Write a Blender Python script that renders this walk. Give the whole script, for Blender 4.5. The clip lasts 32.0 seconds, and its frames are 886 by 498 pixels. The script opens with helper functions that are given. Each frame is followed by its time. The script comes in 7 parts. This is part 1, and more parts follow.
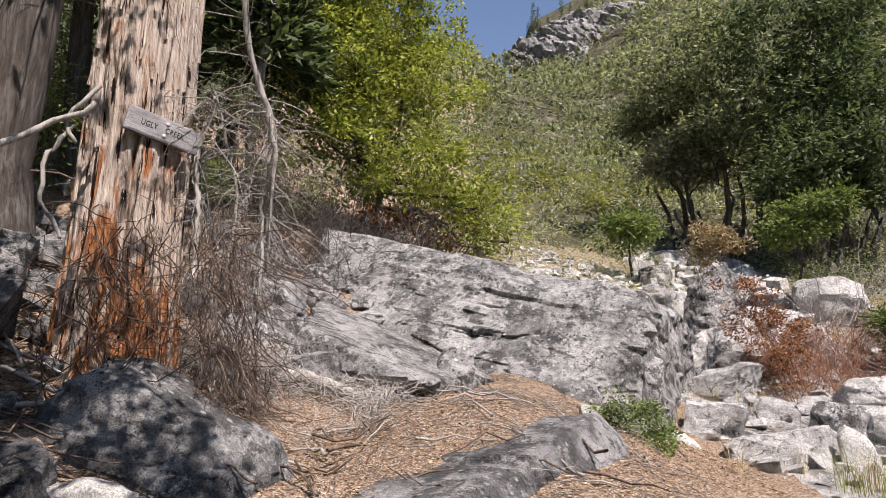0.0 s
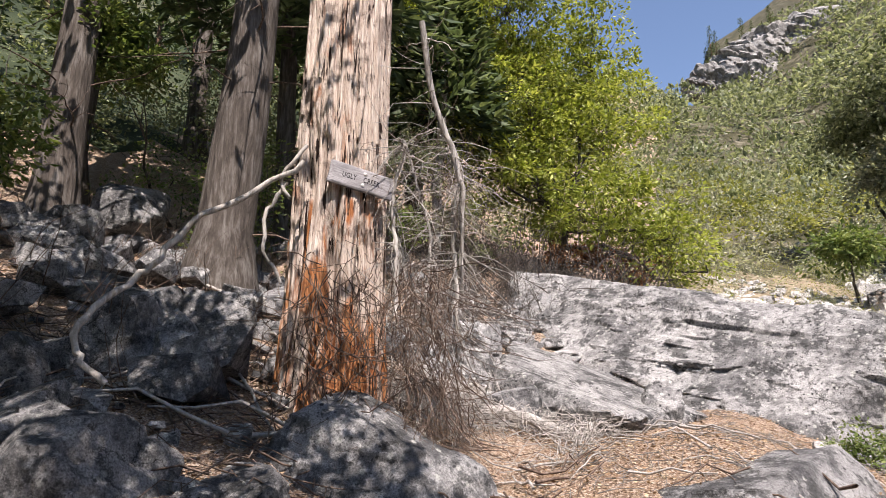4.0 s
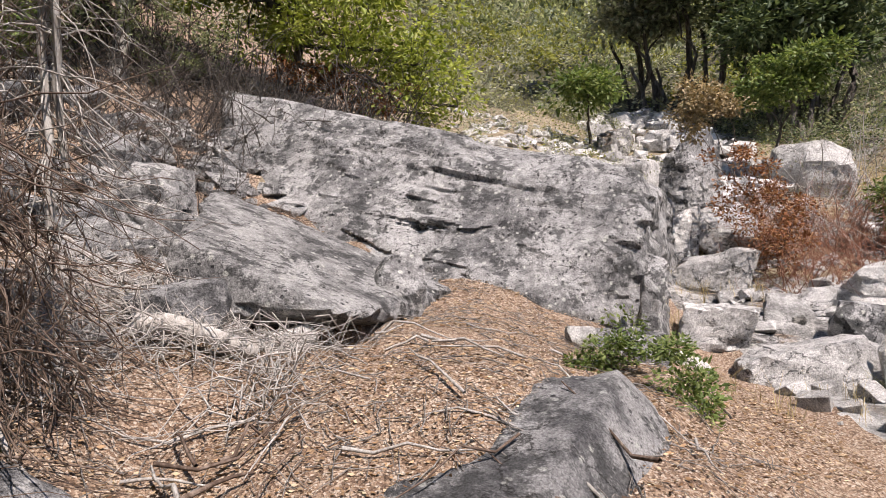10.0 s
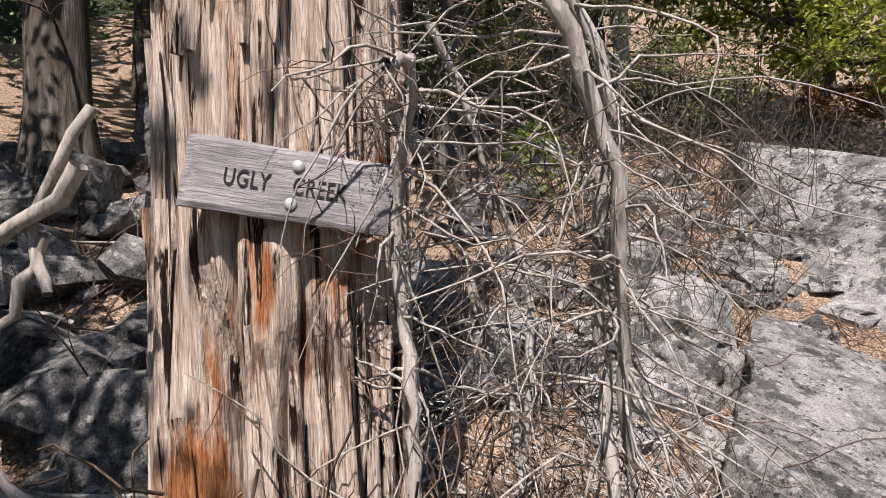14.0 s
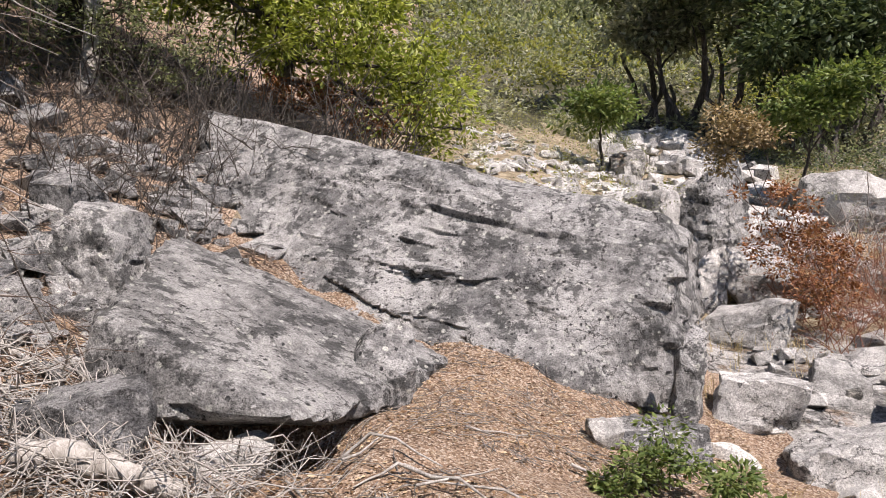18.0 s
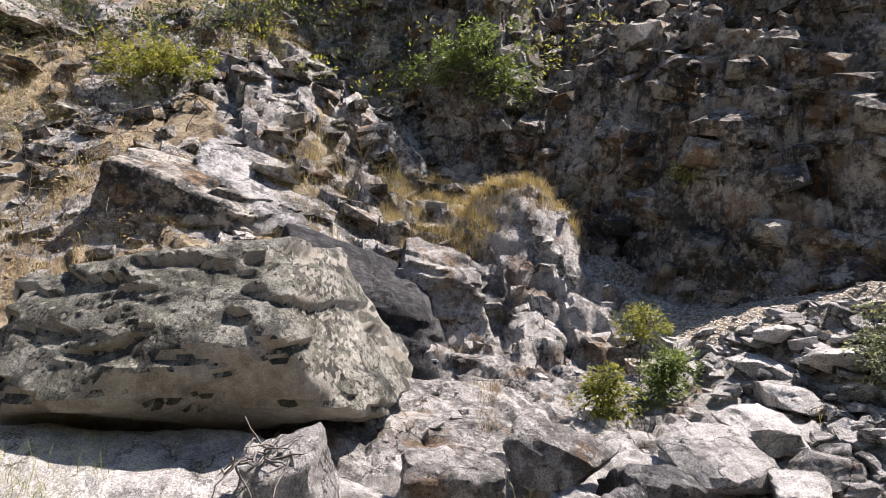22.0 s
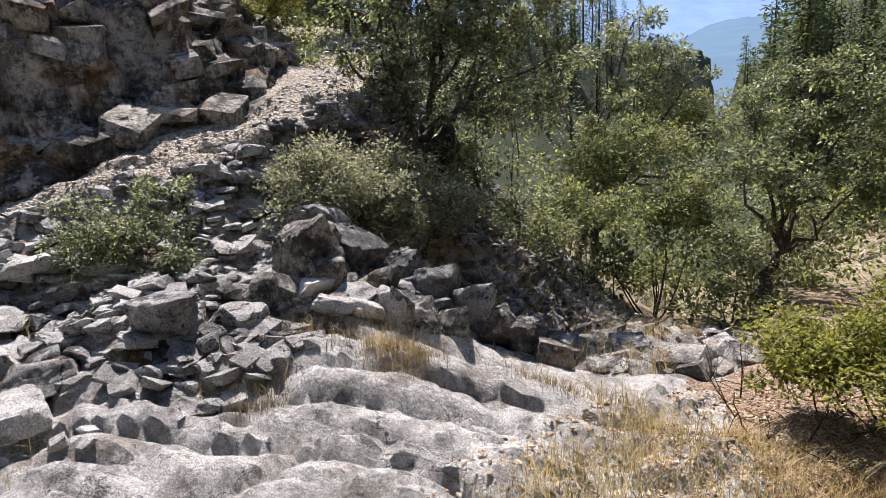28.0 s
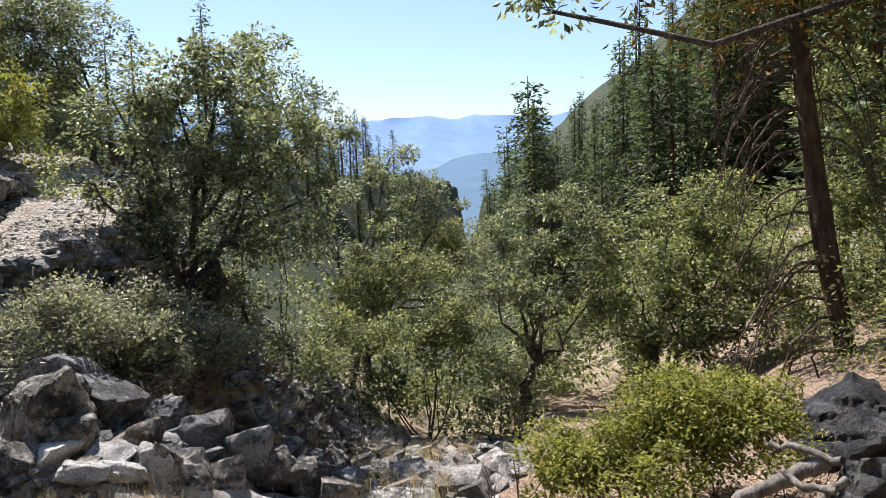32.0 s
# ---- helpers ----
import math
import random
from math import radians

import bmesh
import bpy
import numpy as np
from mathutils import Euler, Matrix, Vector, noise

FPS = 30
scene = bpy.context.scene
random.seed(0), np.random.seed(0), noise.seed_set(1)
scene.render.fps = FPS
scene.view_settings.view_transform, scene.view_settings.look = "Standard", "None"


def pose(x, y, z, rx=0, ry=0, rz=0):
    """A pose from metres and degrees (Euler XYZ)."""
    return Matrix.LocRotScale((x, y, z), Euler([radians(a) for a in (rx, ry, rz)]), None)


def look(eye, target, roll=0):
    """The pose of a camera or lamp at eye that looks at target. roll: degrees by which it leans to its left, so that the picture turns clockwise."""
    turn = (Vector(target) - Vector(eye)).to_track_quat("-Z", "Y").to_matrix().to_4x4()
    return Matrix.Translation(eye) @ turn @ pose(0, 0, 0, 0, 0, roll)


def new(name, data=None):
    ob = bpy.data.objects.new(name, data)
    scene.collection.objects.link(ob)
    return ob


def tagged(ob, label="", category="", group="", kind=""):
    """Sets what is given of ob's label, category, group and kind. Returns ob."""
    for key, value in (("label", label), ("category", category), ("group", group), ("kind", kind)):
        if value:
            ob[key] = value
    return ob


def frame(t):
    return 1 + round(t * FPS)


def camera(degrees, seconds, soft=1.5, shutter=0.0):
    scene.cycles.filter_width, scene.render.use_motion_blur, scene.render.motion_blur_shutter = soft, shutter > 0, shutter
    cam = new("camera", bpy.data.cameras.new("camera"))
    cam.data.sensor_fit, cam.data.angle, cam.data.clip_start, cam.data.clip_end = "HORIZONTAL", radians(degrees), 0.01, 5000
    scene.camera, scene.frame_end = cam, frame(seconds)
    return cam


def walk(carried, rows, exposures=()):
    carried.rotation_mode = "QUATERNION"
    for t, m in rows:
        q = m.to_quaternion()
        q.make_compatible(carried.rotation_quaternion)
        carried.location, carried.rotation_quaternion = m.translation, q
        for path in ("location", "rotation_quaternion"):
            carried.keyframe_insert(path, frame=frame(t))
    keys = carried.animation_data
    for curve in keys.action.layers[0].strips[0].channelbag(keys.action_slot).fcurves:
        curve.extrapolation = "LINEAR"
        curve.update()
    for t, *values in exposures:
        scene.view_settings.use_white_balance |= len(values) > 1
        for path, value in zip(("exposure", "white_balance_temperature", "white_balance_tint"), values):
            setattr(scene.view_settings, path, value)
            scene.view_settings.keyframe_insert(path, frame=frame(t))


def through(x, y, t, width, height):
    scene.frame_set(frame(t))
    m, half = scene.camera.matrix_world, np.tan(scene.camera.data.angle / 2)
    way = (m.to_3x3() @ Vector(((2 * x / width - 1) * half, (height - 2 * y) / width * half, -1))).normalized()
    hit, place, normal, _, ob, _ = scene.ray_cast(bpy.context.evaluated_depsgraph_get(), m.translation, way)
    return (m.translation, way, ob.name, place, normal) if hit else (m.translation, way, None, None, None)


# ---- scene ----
cam = camera(66.28, 32.0, soft=0.7)
# seconds, eye x y z, tilt, lean, turn
PATH = [
    (0, 0.383, -2.085, 1.491, 101.33, 0.40, 4.91),
    (0.5, 0.364, -2.018, 1.488, 102.46, 0.43, 10.36),
    (1, 0.306, -2.038, 1.474, 102.56, 0.70, 14.15),
    (1.5, 0.251, -2.015, 1.519, 102.61, 0.37, 16.92),
    (2, 0.233, -2.004, 1.532, 103.77, 0.07, 18.61),
    (2.5, 0.224, -1.966, 1.512, 104.26, 0.30, 19.79),
    (4.5, 0.339, -2.113, 1.168, 105.53, -0.20, 21.03),
    (5, 0.299, -2.174, 0.958, 101.49, -0.65, 20.88),
    (5.5, 0.309, -1.806, 0.913, 96.38, -1.06, 17.43),
    (6, 0.178, -1.456, 0.829, 95.14, 0.51, 10.38),
    (6.5, 0.059, -1.324, 0.766, 94.64, 0.04, 8.63),
    (7, -0.095, -0.967, 1.056, 93.65, -0.84, 7.93),
    (7.5, -0.092, -0.767, 1.468, 94.97, -1.50, 5.53),
    (8, -0.094, -0.448, 1.298, 94.55, -1.52, 2.03),
    (8.5, -0.044, -0.083, 1.536, 94.00, -1.48, 0.71),
    (9, -0.009, -0.007, 1.504, 93.08, -1.52, 0.28),
    (9.5, 0.112, 0.040, 1.723, 91.25, -1.48, 0.24),
    (10, 0.199, 0.180, 2.003, 89.87, -1.32, -0.18),
    (10.5, 0.075, 0.736, 2.319, 88.75, -1.08, -0.94),
    (11, -0.134, 1.045, 2.644, 88.01, -0.43, -1.10),
    (11.5, -0.479, 1.263, 2.920, 87.67, -0.93, 9.60),
    (12, -0.701, 1.480, 3.114, 89.14, -1.72, 23.92),
    (12.5, -0.734, 1.499, 3.173, 90.63, -1.73, 32.10),
    (13, -0.738, 1.490, 3.188, 90.89, -1.82, 35.09),
    (13.5, -0.748, 1.503, 3.192, 90.59, -1.81, 37.24),
    (15.5, -0.666, 1.489, 3.076, 93.03, -3.08, 40.58),
    (16, -0.489, 1.491, 2.948, 93.89, -3.20, 40.94),
    (16.5, -0.314, 1.449, 2.737, 94.45, -2.86, 39.71),
    (17, -0.088, 1.414, 2.672, 93.72, -1.90, 30.83),
    (17.5, 0.107, 1.259, 2.534, 93.33, -0.87, 14.64),
    (18, 0.268, 1.270, 2.475, 90.51, -0.41, 0.11),
    (18.5, 0.415, 1.596, 2.480, 89.07, 0.40, -11.83),
    (19, 0.438, 1.660, 2.545, 89.87, 0.18, -21.99),
    (19.5, 0.650, 1.610, 2.495, 90.18, -0.47, -35.40),
    (20, 0.807, 1.528, 2.436, 90.26, 0.30, -47.46),
    (20.5, 0.883, 1.469, 2.423, 88.90, 0.26, -63.07),
    (21, 0.969, 1.365, 2.424, 87.68, 0.01, -76.98),
    (21.5, 1.009, 1.306, 2.390, 86.67, -0.06, -87.81),
    (22, 1.077, 1.215, 2.379, 83.60, -0.42, -96.62),
    (22.5, 1.141, 1.160, 2.360, 80.76, -0.63, -105.42),
    (23, 1.166, 1.115, 2.324, 78.52, -0.93, -112.11),
    (23.5, 1.177, 1.071, 2.291, 76.88, -1.16, -116.83),
    (24, 1.180, 1.032, 2.268, 75.62, -1.12, -121.39),
    (24.5, 1.187, 1.003, 2.247, 74.84, -1.24, -126.06),
    (25, 1.182, 0.953, 2.218, 74.84, -1.61, -130.46),
    (25.5, 1.171, 0.900, 2.195, 74.92, -1.66, -134.94),
    (27.5, 1.143, 0.729, 2.106, 75.48, -2.49, -151.77),
    (28, 1.115, 0.726, 2.110, 75.59, -2.54, -156.25),
    (28.5, 1.107, 0.709, 2.118, 75.43, -2.65, -160.92),
    (29, 1.096, 0.713, 2.126, 75.38, -2.62, -165.69),
    (29.5, 1.070, 0.745, 2.152, 75.34, -2.71, -170.04),
    (30, 1.062, 0.762, 2.171, 75.72, -2.22, -173.66),
    (30.5, 1.074, 0.758, 2.186, 77.31, -2.13, -175.73),
    (31, 1.097, 0.747, 2.189, 79.72, -1.86, -176.40),
    (31.5, 1.138, 0.755, 2.194, 82.49, -1.79, -176.53),
    (32, 1.168, 0.760, 2.199, 85.23, -2.21, -176.31),
]
EXPOSURES = ((0, 0.75, 6750, 20), (2, 1.05, 6750, 20), (5, 1.12, 6750, 20), (6, 0.88, 6750, 20), (8, 0.85, 6750, 20), (11, 0.72, 6750, 20), (13, 0.8, 6750, 20), (17, 0.9, 6750, 20), (18, 0.74, 6750, 20), (20, 0.62, 6750, 20), (21, 0.85, 6750, 20), (22, 1.06, 6750, 20), (24, 1.1, 6700, 20), (28, 0.97, 6550, 19), (32, 0.98, 6450, 16))
SCALE = 0.72   # metres to a unit of the plan: the sign board comes out 0.40 m long
walk(cam, [(t, pose(x * SCALE, y * SCALE, z * SCALE, 0, 0, turn) @ pose(0, 0, 0, tilt) @ pose(0, 0, 0, 0, 0, lean))
           for t, x, y, z, tilt, lean, turn in PATH], EXPOSURES)

# ---- light: clear autumn noon, sun high over the lower valley ----
SUN_AZ, SUN_EL = radians(32), radians(55)   # from -y towards +x
SUN_DIR = Vector((math.sin(SUN_AZ) * math.cos(SUN_EL), -math.cos(SUN_AZ) * math.cos(SUN_EL), math.sin(SUN_EL)))
world = bpy.data.worlds.new("sky")
scene.world = world
world.use_nodes = True
_nt = world.node_tree
_nt.nodes.clear()
_sky = _nt.nodes.new("ShaderNodeTexSky")
_sky.sky_type = "NISHITA"
_sky.sun_disc = False
_sky.sun_elevation = SUN_EL
_sky.sun_rotation = math.atan2(SUN_DIR.x, SUN_DIR.y)
_sky.altitude = 900
_sky.air_density = 1.25
_sky.dust_density = 0.4
_sky.ozone_density = 2.5
_bg = _nt.nodes.new("ShaderNodeBackground")
_bg.inputs["Strength"].default_value = 0.088
_out = _nt.nodes.new("ShaderNodeOutputWorld")
_nt.links.new(_sky.outputs[0], _bg.inputs[0])
_nt.links.new(_bg.outputs[0], _out.inputs[0])
sun_data = bpy.data.lights.new("sun", "SUN")
sun_data.energy = 5.0
sun_data.angle = radians(0.53)
sun_data.color = (1.0, 0.955, 0.88)
sun = new("sun", sun_data)
sun.matrix_world = look(tuple(SUN_DIR * 60), (0, 0, 0))

# ---- the lie of the land ----
def ss(a, b, v):
    u = np.clip((v - a) / (b - a), 0, 1)
    return u * u * (3 - 2 * u)


def table(v, *pairs):
    return np.interp(v, [p[0] for p in pairs], [p[1] for p in pairs])


_rs = np.random.RandomState(7)
_lat = _rs.rand(256, 256)


def vnoise(x, y):
    """Smooth value noise, one unit a cell, -1 to 1."""
    xi, yi = np.floor(x).astype(int), np.floor(y).astype(int)
    fx, fy = x - xi, y - yi
    fx, fy = fx * fx * (3 - 2 * fx), fy * fy * (3 - 2 * fy)
    a, b = _lat[xi % 256, yi % 256], _lat[(xi + 1) % 256, yi % 256]
    c, d = _lat[xi % 256, (yi + 1) % 256], _lat[(xi + 1) % 256, (yi + 1) % 256]
    return ((a * (1 - fx) + b * fx) * (1 - fy) + (c * (1 - fx) + d * fx) * fy) * 2 - 1


def fbm(x, y, octaves=4, gain=0.5):
    z, amp = 0 * x, 1.0
    for k in range(octaves):
        z = z + amp * vnoise(x * 2**k + 17.3 * k, y * 2**k - 9.1 * k)
        amp *= gain
    return z


def domes(x, y, seed=0, power=0.6):
    """Rounded humps parted by creases: 1 at the middle of each hump, 0 at the creases, a chance value for each hump, and the way from its middle."""
    ox, oy = np.zeros(x.shape), np.zeros(x.shape)
    xi, yi = np.floor(x).astype(int), np.floor(y).astype(int)
    d1, d2, val = np.full(x.shape, 9.0), np.full(x.shape, 9.0), np.zeros(x.shape)
    for i in (-1, 0, 1):
        for j in (-1, 0, 1):
            a, b = (xi + i + seed) % 256, (yi + j) % 256
            cx, cy = xi + i + 0.1 + 0.8 * _lat[a, b], yi + j + 0.1 + 0.8 * _lat[b, (a + 31) % 256]
            d = np.hypot(x - cx, y - cy)
            near = d < d1
            d2 = np.where(near, d1, np.minimum(d2, d))
            val = np.where(near, _lat[(a + 77) % 256, b], val)
            ox, oy = np.where(near, x - cx, ox), np.where(near, y - cy, oy)
            d1 = np.where(near, d, d1)
    return np.clip((d2 - d1) * 1.6, 0, 1) ** power, val, ox, oy


def creek_x(y):
    return table(y, (-200, 14), (-60, 5), (-25, 2.2), (-14, 1.5), (-9, 1.9), (-5, 2.7), (-2, 3.6), (2, 4.0), (7, 4.3), (12, 5.6), (20, 7.5), (40, 10), (120, 16))


def bed_edge(y):
    """How far the washed rock reaches from the creek's middle up the near bank."""
    return table(y, (-9, 0.9), (-5, 1.4), (-3.4, 2.4), (-1, 2.7), (1, 1.9), (3, 1.0), (8, 0.9))


def floor_z(y):
    return table(y, (-3000, -120), (-400, -44), (-120, -26), (-60, -15), (-25, -6.5), (-16, -4.0), (-12, -2.7), (-8, -1.55), (-5, -0.6), (-3, -0.2), (0, 0.0), (3, 0.35), (7, 0.72), (10, 1.35),
                 (14, 2.7), (20, 4.3), (30, 7.6), (60, 22), (120, 58), (260, 152), (500, 230), (3000, 500))


def terrace_z(y):
    return table(y, (-60, -12), (-25, -4.6), (-12, -1.9), (-8, -1.0), (-5, -0.45), (-2, -0.45), (-1, -0.42), (0, -0.22), (0.35, 0.05), (0.6, 0.3), (0.8, 0.38), (1.1, 0.44), (1.5, 0.57), (2.1, 0.75), (3.3, 1.04), (4.2, 1.25), (6, 1.42), (7.4, 1.62), (8.5, 2.2), (12, 3.7), (20, 5.8), (30, 9), (60, 24), (120, 60), (3000, 520))


def trail_x(y):
    return table(y, (-60, 45), (-16, 12), (-12, 8.7), (-9, 6.8), (-7, 6.2), (-4.8, 7.6), (-3, 9.0), (-2, 9.9), (0, 12.5))


def trail_z(y):
    return table(y, (-60, 9), (-16, 3.4), (-12, 2.7), (-9, 2.2), (-7, 1.85), (-4.8, 1.15), (-3, 0.66), (-2, 0.5))


def cliff_x(y):
    """Foot of the dark cliff above the trail."""
    return table(y, (-60, 47), (-16, 13.4), (-12, 10.2), (-9, 8.2), (-7, 7.3), (-5.9, 7.8), (-4.7, 8.3), (-3.9, 8.8), (-3.2, 9.9), (-2.6, 11.2), (-1, 13.6), (1.5, 16.2), (4, 19))


def ledges(z, x, y, size, tilt, seed, cell=1.0):
    """Bedded rock: flat treads along the dip and short broken risers, shifted from joint block to joint block."""
    _, val, _, _ = domes(cell * (1.1 * x + 0.3 * y), cell * (1.3 * y - 0.4 * x), seed)
    s = (z - tilt * y + 0.12 * fbm(x * 1.2, y * 1.2, 3)) / size + 0.9 * val
    f = s - np.floor(s)
    return size * (ss(0.62, 1.0, f) - f)


def height(x, y, detail=True):
    x, y = np.asarray(x, float), np.asarray(y, float)
    xc, f, b = creek_x(y), floor_z(y), terrace_z(y)
    # bank to the left of the creek, seen upstream
    w = ss(xc - 0.9, 0.6 + 0.0 * xc, x)
    left = f + (b - f) * (1 - ss(0.2 + 0 * xc, xc - 0.9, x))
    up = np.clip(-1.2 - x, 0, None)
    left = left + 0.42 * np.clip(up, 0, 9) + 0.62 * np.clip(up - 9, 0, 400) * table(y, (-400, 1.45), (-120, 1.4), (-40, 1.15), (-15, 1.0), (0, 1), (60, 0.9)) - 0.3 * np.clip(up - 200, 0, None)
    # gentle rock bank to the right, then the steep hillside
    foot = table(y, (-30, 5), (-8, 6.5), (-2, 8.6), (1, 8.7), (5, 8.6), (10, 8.9), (20, 12), (40, 16))
    rise = np.clip(x - foot, 0, None)
    hill = table(y, (-160, 0.05), (-60, 0.12), (-30, 0.3), (-14, 0.8), (-8, 1))
    right = f + 0.03 * np.clip(x - xc - 0.8, 0, 5) + table(y, (-4, 0.42), (0, 0.46), (3, 0.62), (8, 0.5), (16, 0.38), (60, 0.5)) * np.clip(rise, 0, 8) * hill + (0.62 * np.clip(rise - 8, 0, 500) - 0.35 * np.clip(rise - 260, 0, None)) * hill
    z = np.where(x < xc, left, right)
    # talus and the trail's bench above the creek, downstream
    tx, tz = trail_x(y), trail_z(y)
    down = ss(-1.2, -3.4, y)
    low = np.clip((x - (xc + 0.9)) / np.maximum(tx - 0.75 - xc - 0.9, 0.3), 0, 1)
    talus = f + (tz - f) * low**1.3
    talus = np.where(x > tx + 0.75, tz + 0.06 * (x - tx), talus)
    z = np.where(x > xc, z * (1 - down) + talus * down, z)
    over = np.clip(x - cliff_x(y), 0, None)
    wall = hill * 1.1 * np.minimum(over, 2.9) + hill * (0.38 * np.clip(over - 2.9, 0, 500) - 0.15 * np.clip(over - 200, 0, None))
    z = np.where(over > 0, np.where(y < 4, np.maximum(z, (tz * hill * down + z * (1 - down * hill)) + wall * ss(4, 0.5, y)), z), z)
    z = z + 0.8 * np.exp(-(((x - 4.2) / 1.1) ** 2 + ((y + 4.3) / 1.3) ** 2)) + 0.25 * np.exp(-(((x - 5.4) / 1.0) ** 2 + ((y + 2.9) / 0.9) ** 2))
    z = z + 1.0 * np.exp(-(((x - 11.2) / 1.0) ** 2 + ((y + 1.2) / 1.0) ** 2))   # the grassy hummock
    z = z - 0.42 * np.exp(-(((x - 0.65) / 0.7) ** 2 + ((y - 1.65) / 0.65) ** 2))
    z = z - 0.45 * np.exp(-(((x + 0.85) / 0.5) ** 4 + ((y - 5.4) / 0.42) ** 4))
    z = z - 0.45 * np.exp(-(((x - 0.1) / 0.8) ** 2 + ((y + 1.35) / 0.6) ** 2))
    # distant ridges down the valley
    z = z + ss(60, 500, -y) * 14 * vnoise(x / 90, y / 90)
    if detail:
        near = np.exp(-((x / 40) ** 2 + (y / 50) ** 2))
        z = z + near * 0.10 * fbm(x * 0.9, y * 0.9, 4) + (1 - near) * 2.5 * vnoise(x / 24, y / 24)
        # worn bedrock humps in the creek bed, longer downstream
        rib = ss(-9, -5, y) * ss(3.6, 1.5, y) * ss(creek_x(y) - bed_edge(y) - 0.3, creek_x(y) - bed_edge(y) + 0.4, x) * ss(7.4, 6.2, x + 0.35 * y) * ss(1.0, -0.4, x - trail_x(y))
        wx, wy = x + 0.25 * vnoise(x * 1.1, y * 1.1), y + 0.25 * vnoise(x * 1.1 + 30, y * 1.1)
        h1, v1, _, o1 = domes(0.62 * wx + 0.28 * wy, 2.2 * wy - 0.8 * wx, 3, 0.48)
        h2, v2, _, o2 = domes(2.0 * wx + 1.0 * wy, 4.2 * wy - 1.4 * wx, 9, 0.42)
        h6, v6, _, _ = domes(3.1 * wx + 2.2 * wy, 7.5 * wy - 3.1 * wx, 15, 0.3)
        z = z + rib * (0.14 * h1 + 0.1 * (v1 - 0.5) + 0.06 * o1 + 0.025 * h6 + 0.03 * (v6 - 0.5) + 0.05 * h2 + 0.03 * (v2 - 0.5) + 0.02 * o2 - 0.12 + 0.006 * fbm(wx * 5, wy * 7, 3))
        # broken, tilted ledges on the right bank and the cliff, all dipping one way
        rough = ss(7.8, 9.5, x) * ss(45, 25, x) * ss(30, 15, np.abs(y)) * ss(0.6, 1.4, np.abs(x - trail_x(np.minimum(y, -2.0))) + 9 * ss(-2.5, -1.0, y))
        h3, v3, p3, q3 = domes(0.5 * wx + 0.2 * wy, 0.8 * wy - 0.2 * wx, 21, 0.35)
        h4, v4, p4, q4 = domes(1.5 * wx, 1.9 * wy + 0.4 * wx, 33, 0.35)
        h5, v5, p5, q5 = domes(4.1 * wx, 4.6 * wy + 1.1 * wx, 57, 0.4)
        rough = rough * (1 - 0.65 * ss(-3.2, -2.2, y) * ss(14.5, 13, x))
        z = z + rough * (0.16 * h3 + 0.36 * (v3 - 0.5) - 0.1 * p3 + 0.22 * q3 + 0.07 * h4 + 0.17 * (v4 - 0.5) - 0.05 * p4 + 0.12 * q4 + 0.03 * h5 + 0.06 * (v5 - 0.5) + 0.04 * q5 - 0.16)
        # bedded ledges of the right bank, then the blocks of the cliff
        bank = ss(6.2, 7.0, x + 0.35 * y) * ss(14.5, 13, x) * ss(-2.9, -2.1, y) * ss(5, 2.5, y)
        z = z + bank * (ledges(z, wx, wy, 0.4, 0.33, 41) * ss(8.2, 9.2, x) * (1 - 0.75 * np.exp(-(((x - 11.0) / 1.2) ** 2 + ((y + 1.2) / 1.1) ** 2))) + 0.9 * ledges(z, wx, wy, 0.13, 0.3, 63, 1.7))
        face = ss(0.0, 0.5, x - cliff_x(y)) * ss(2.5, 1.0, y) * ss(-18, -15, y) * ss(22, 17, x)
        z = z + face * (ledges(z, wx, wy, 0.55, 0.22, 87, 0.8) + 0.9 * ledges(z, wx, wy, 0.19, -0.1, 99, 1.9))
    return z


def spread(lo, hi, a, b, step, grow):
    core = list(np.arange(a, b, step))
    out, s, v = [], step, b
    while v < hi:
        out.append(v)
        s *= grow
        v += s
    pre, s, v = [], step, a - step
    while v > lo:
        pre.append(v)
        s *= grow
        v -= s
    return np.array([lo] + pre[::-1] + core + out + [hi])


def grid_mesh(name, xs, ys, zf):
    X, Y = np.meshgrid(xs, ys)
    Z = zf(X, Y)
    nx, ny = len(xs), len(ys)
    co = np.stack([X, Y, Z], -1).reshape(-1, 3)
    i = (np.arange(ny - 1)[:, None] * nx + np.arange(nx - 1)[None]).ravel()
    quads = np.stack([i, i + 1, i + nx + 1, i + nx], 1)
    return raw_mesh(name, co, quads)


def raw_mesh(name, co, faces, smooth=True):
    """A mesh from arrays of corners and of equal-sided faces."""
    me = bpy.data.meshes.new(name)
    n = faces.shape[1]
    me.vertices.add(len(co))
    me.vertices.foreach_set("co", np.asarray(co, np.float32).ravel())
    me.loops.add(faces.size)
    me.loops.foreach_set("vertex_index", faces.astype(np.int32).ravel())
    me.polygons.add(len(faces))
    me.polygons.foreach_set("loop_start", np.arange(0, faces.size, n, dtype=np.int32))
    me.polygons.foreach_set("use_smooth", np.full(len(faces), smooth))
    me.update(calc_edges=True)
    return me

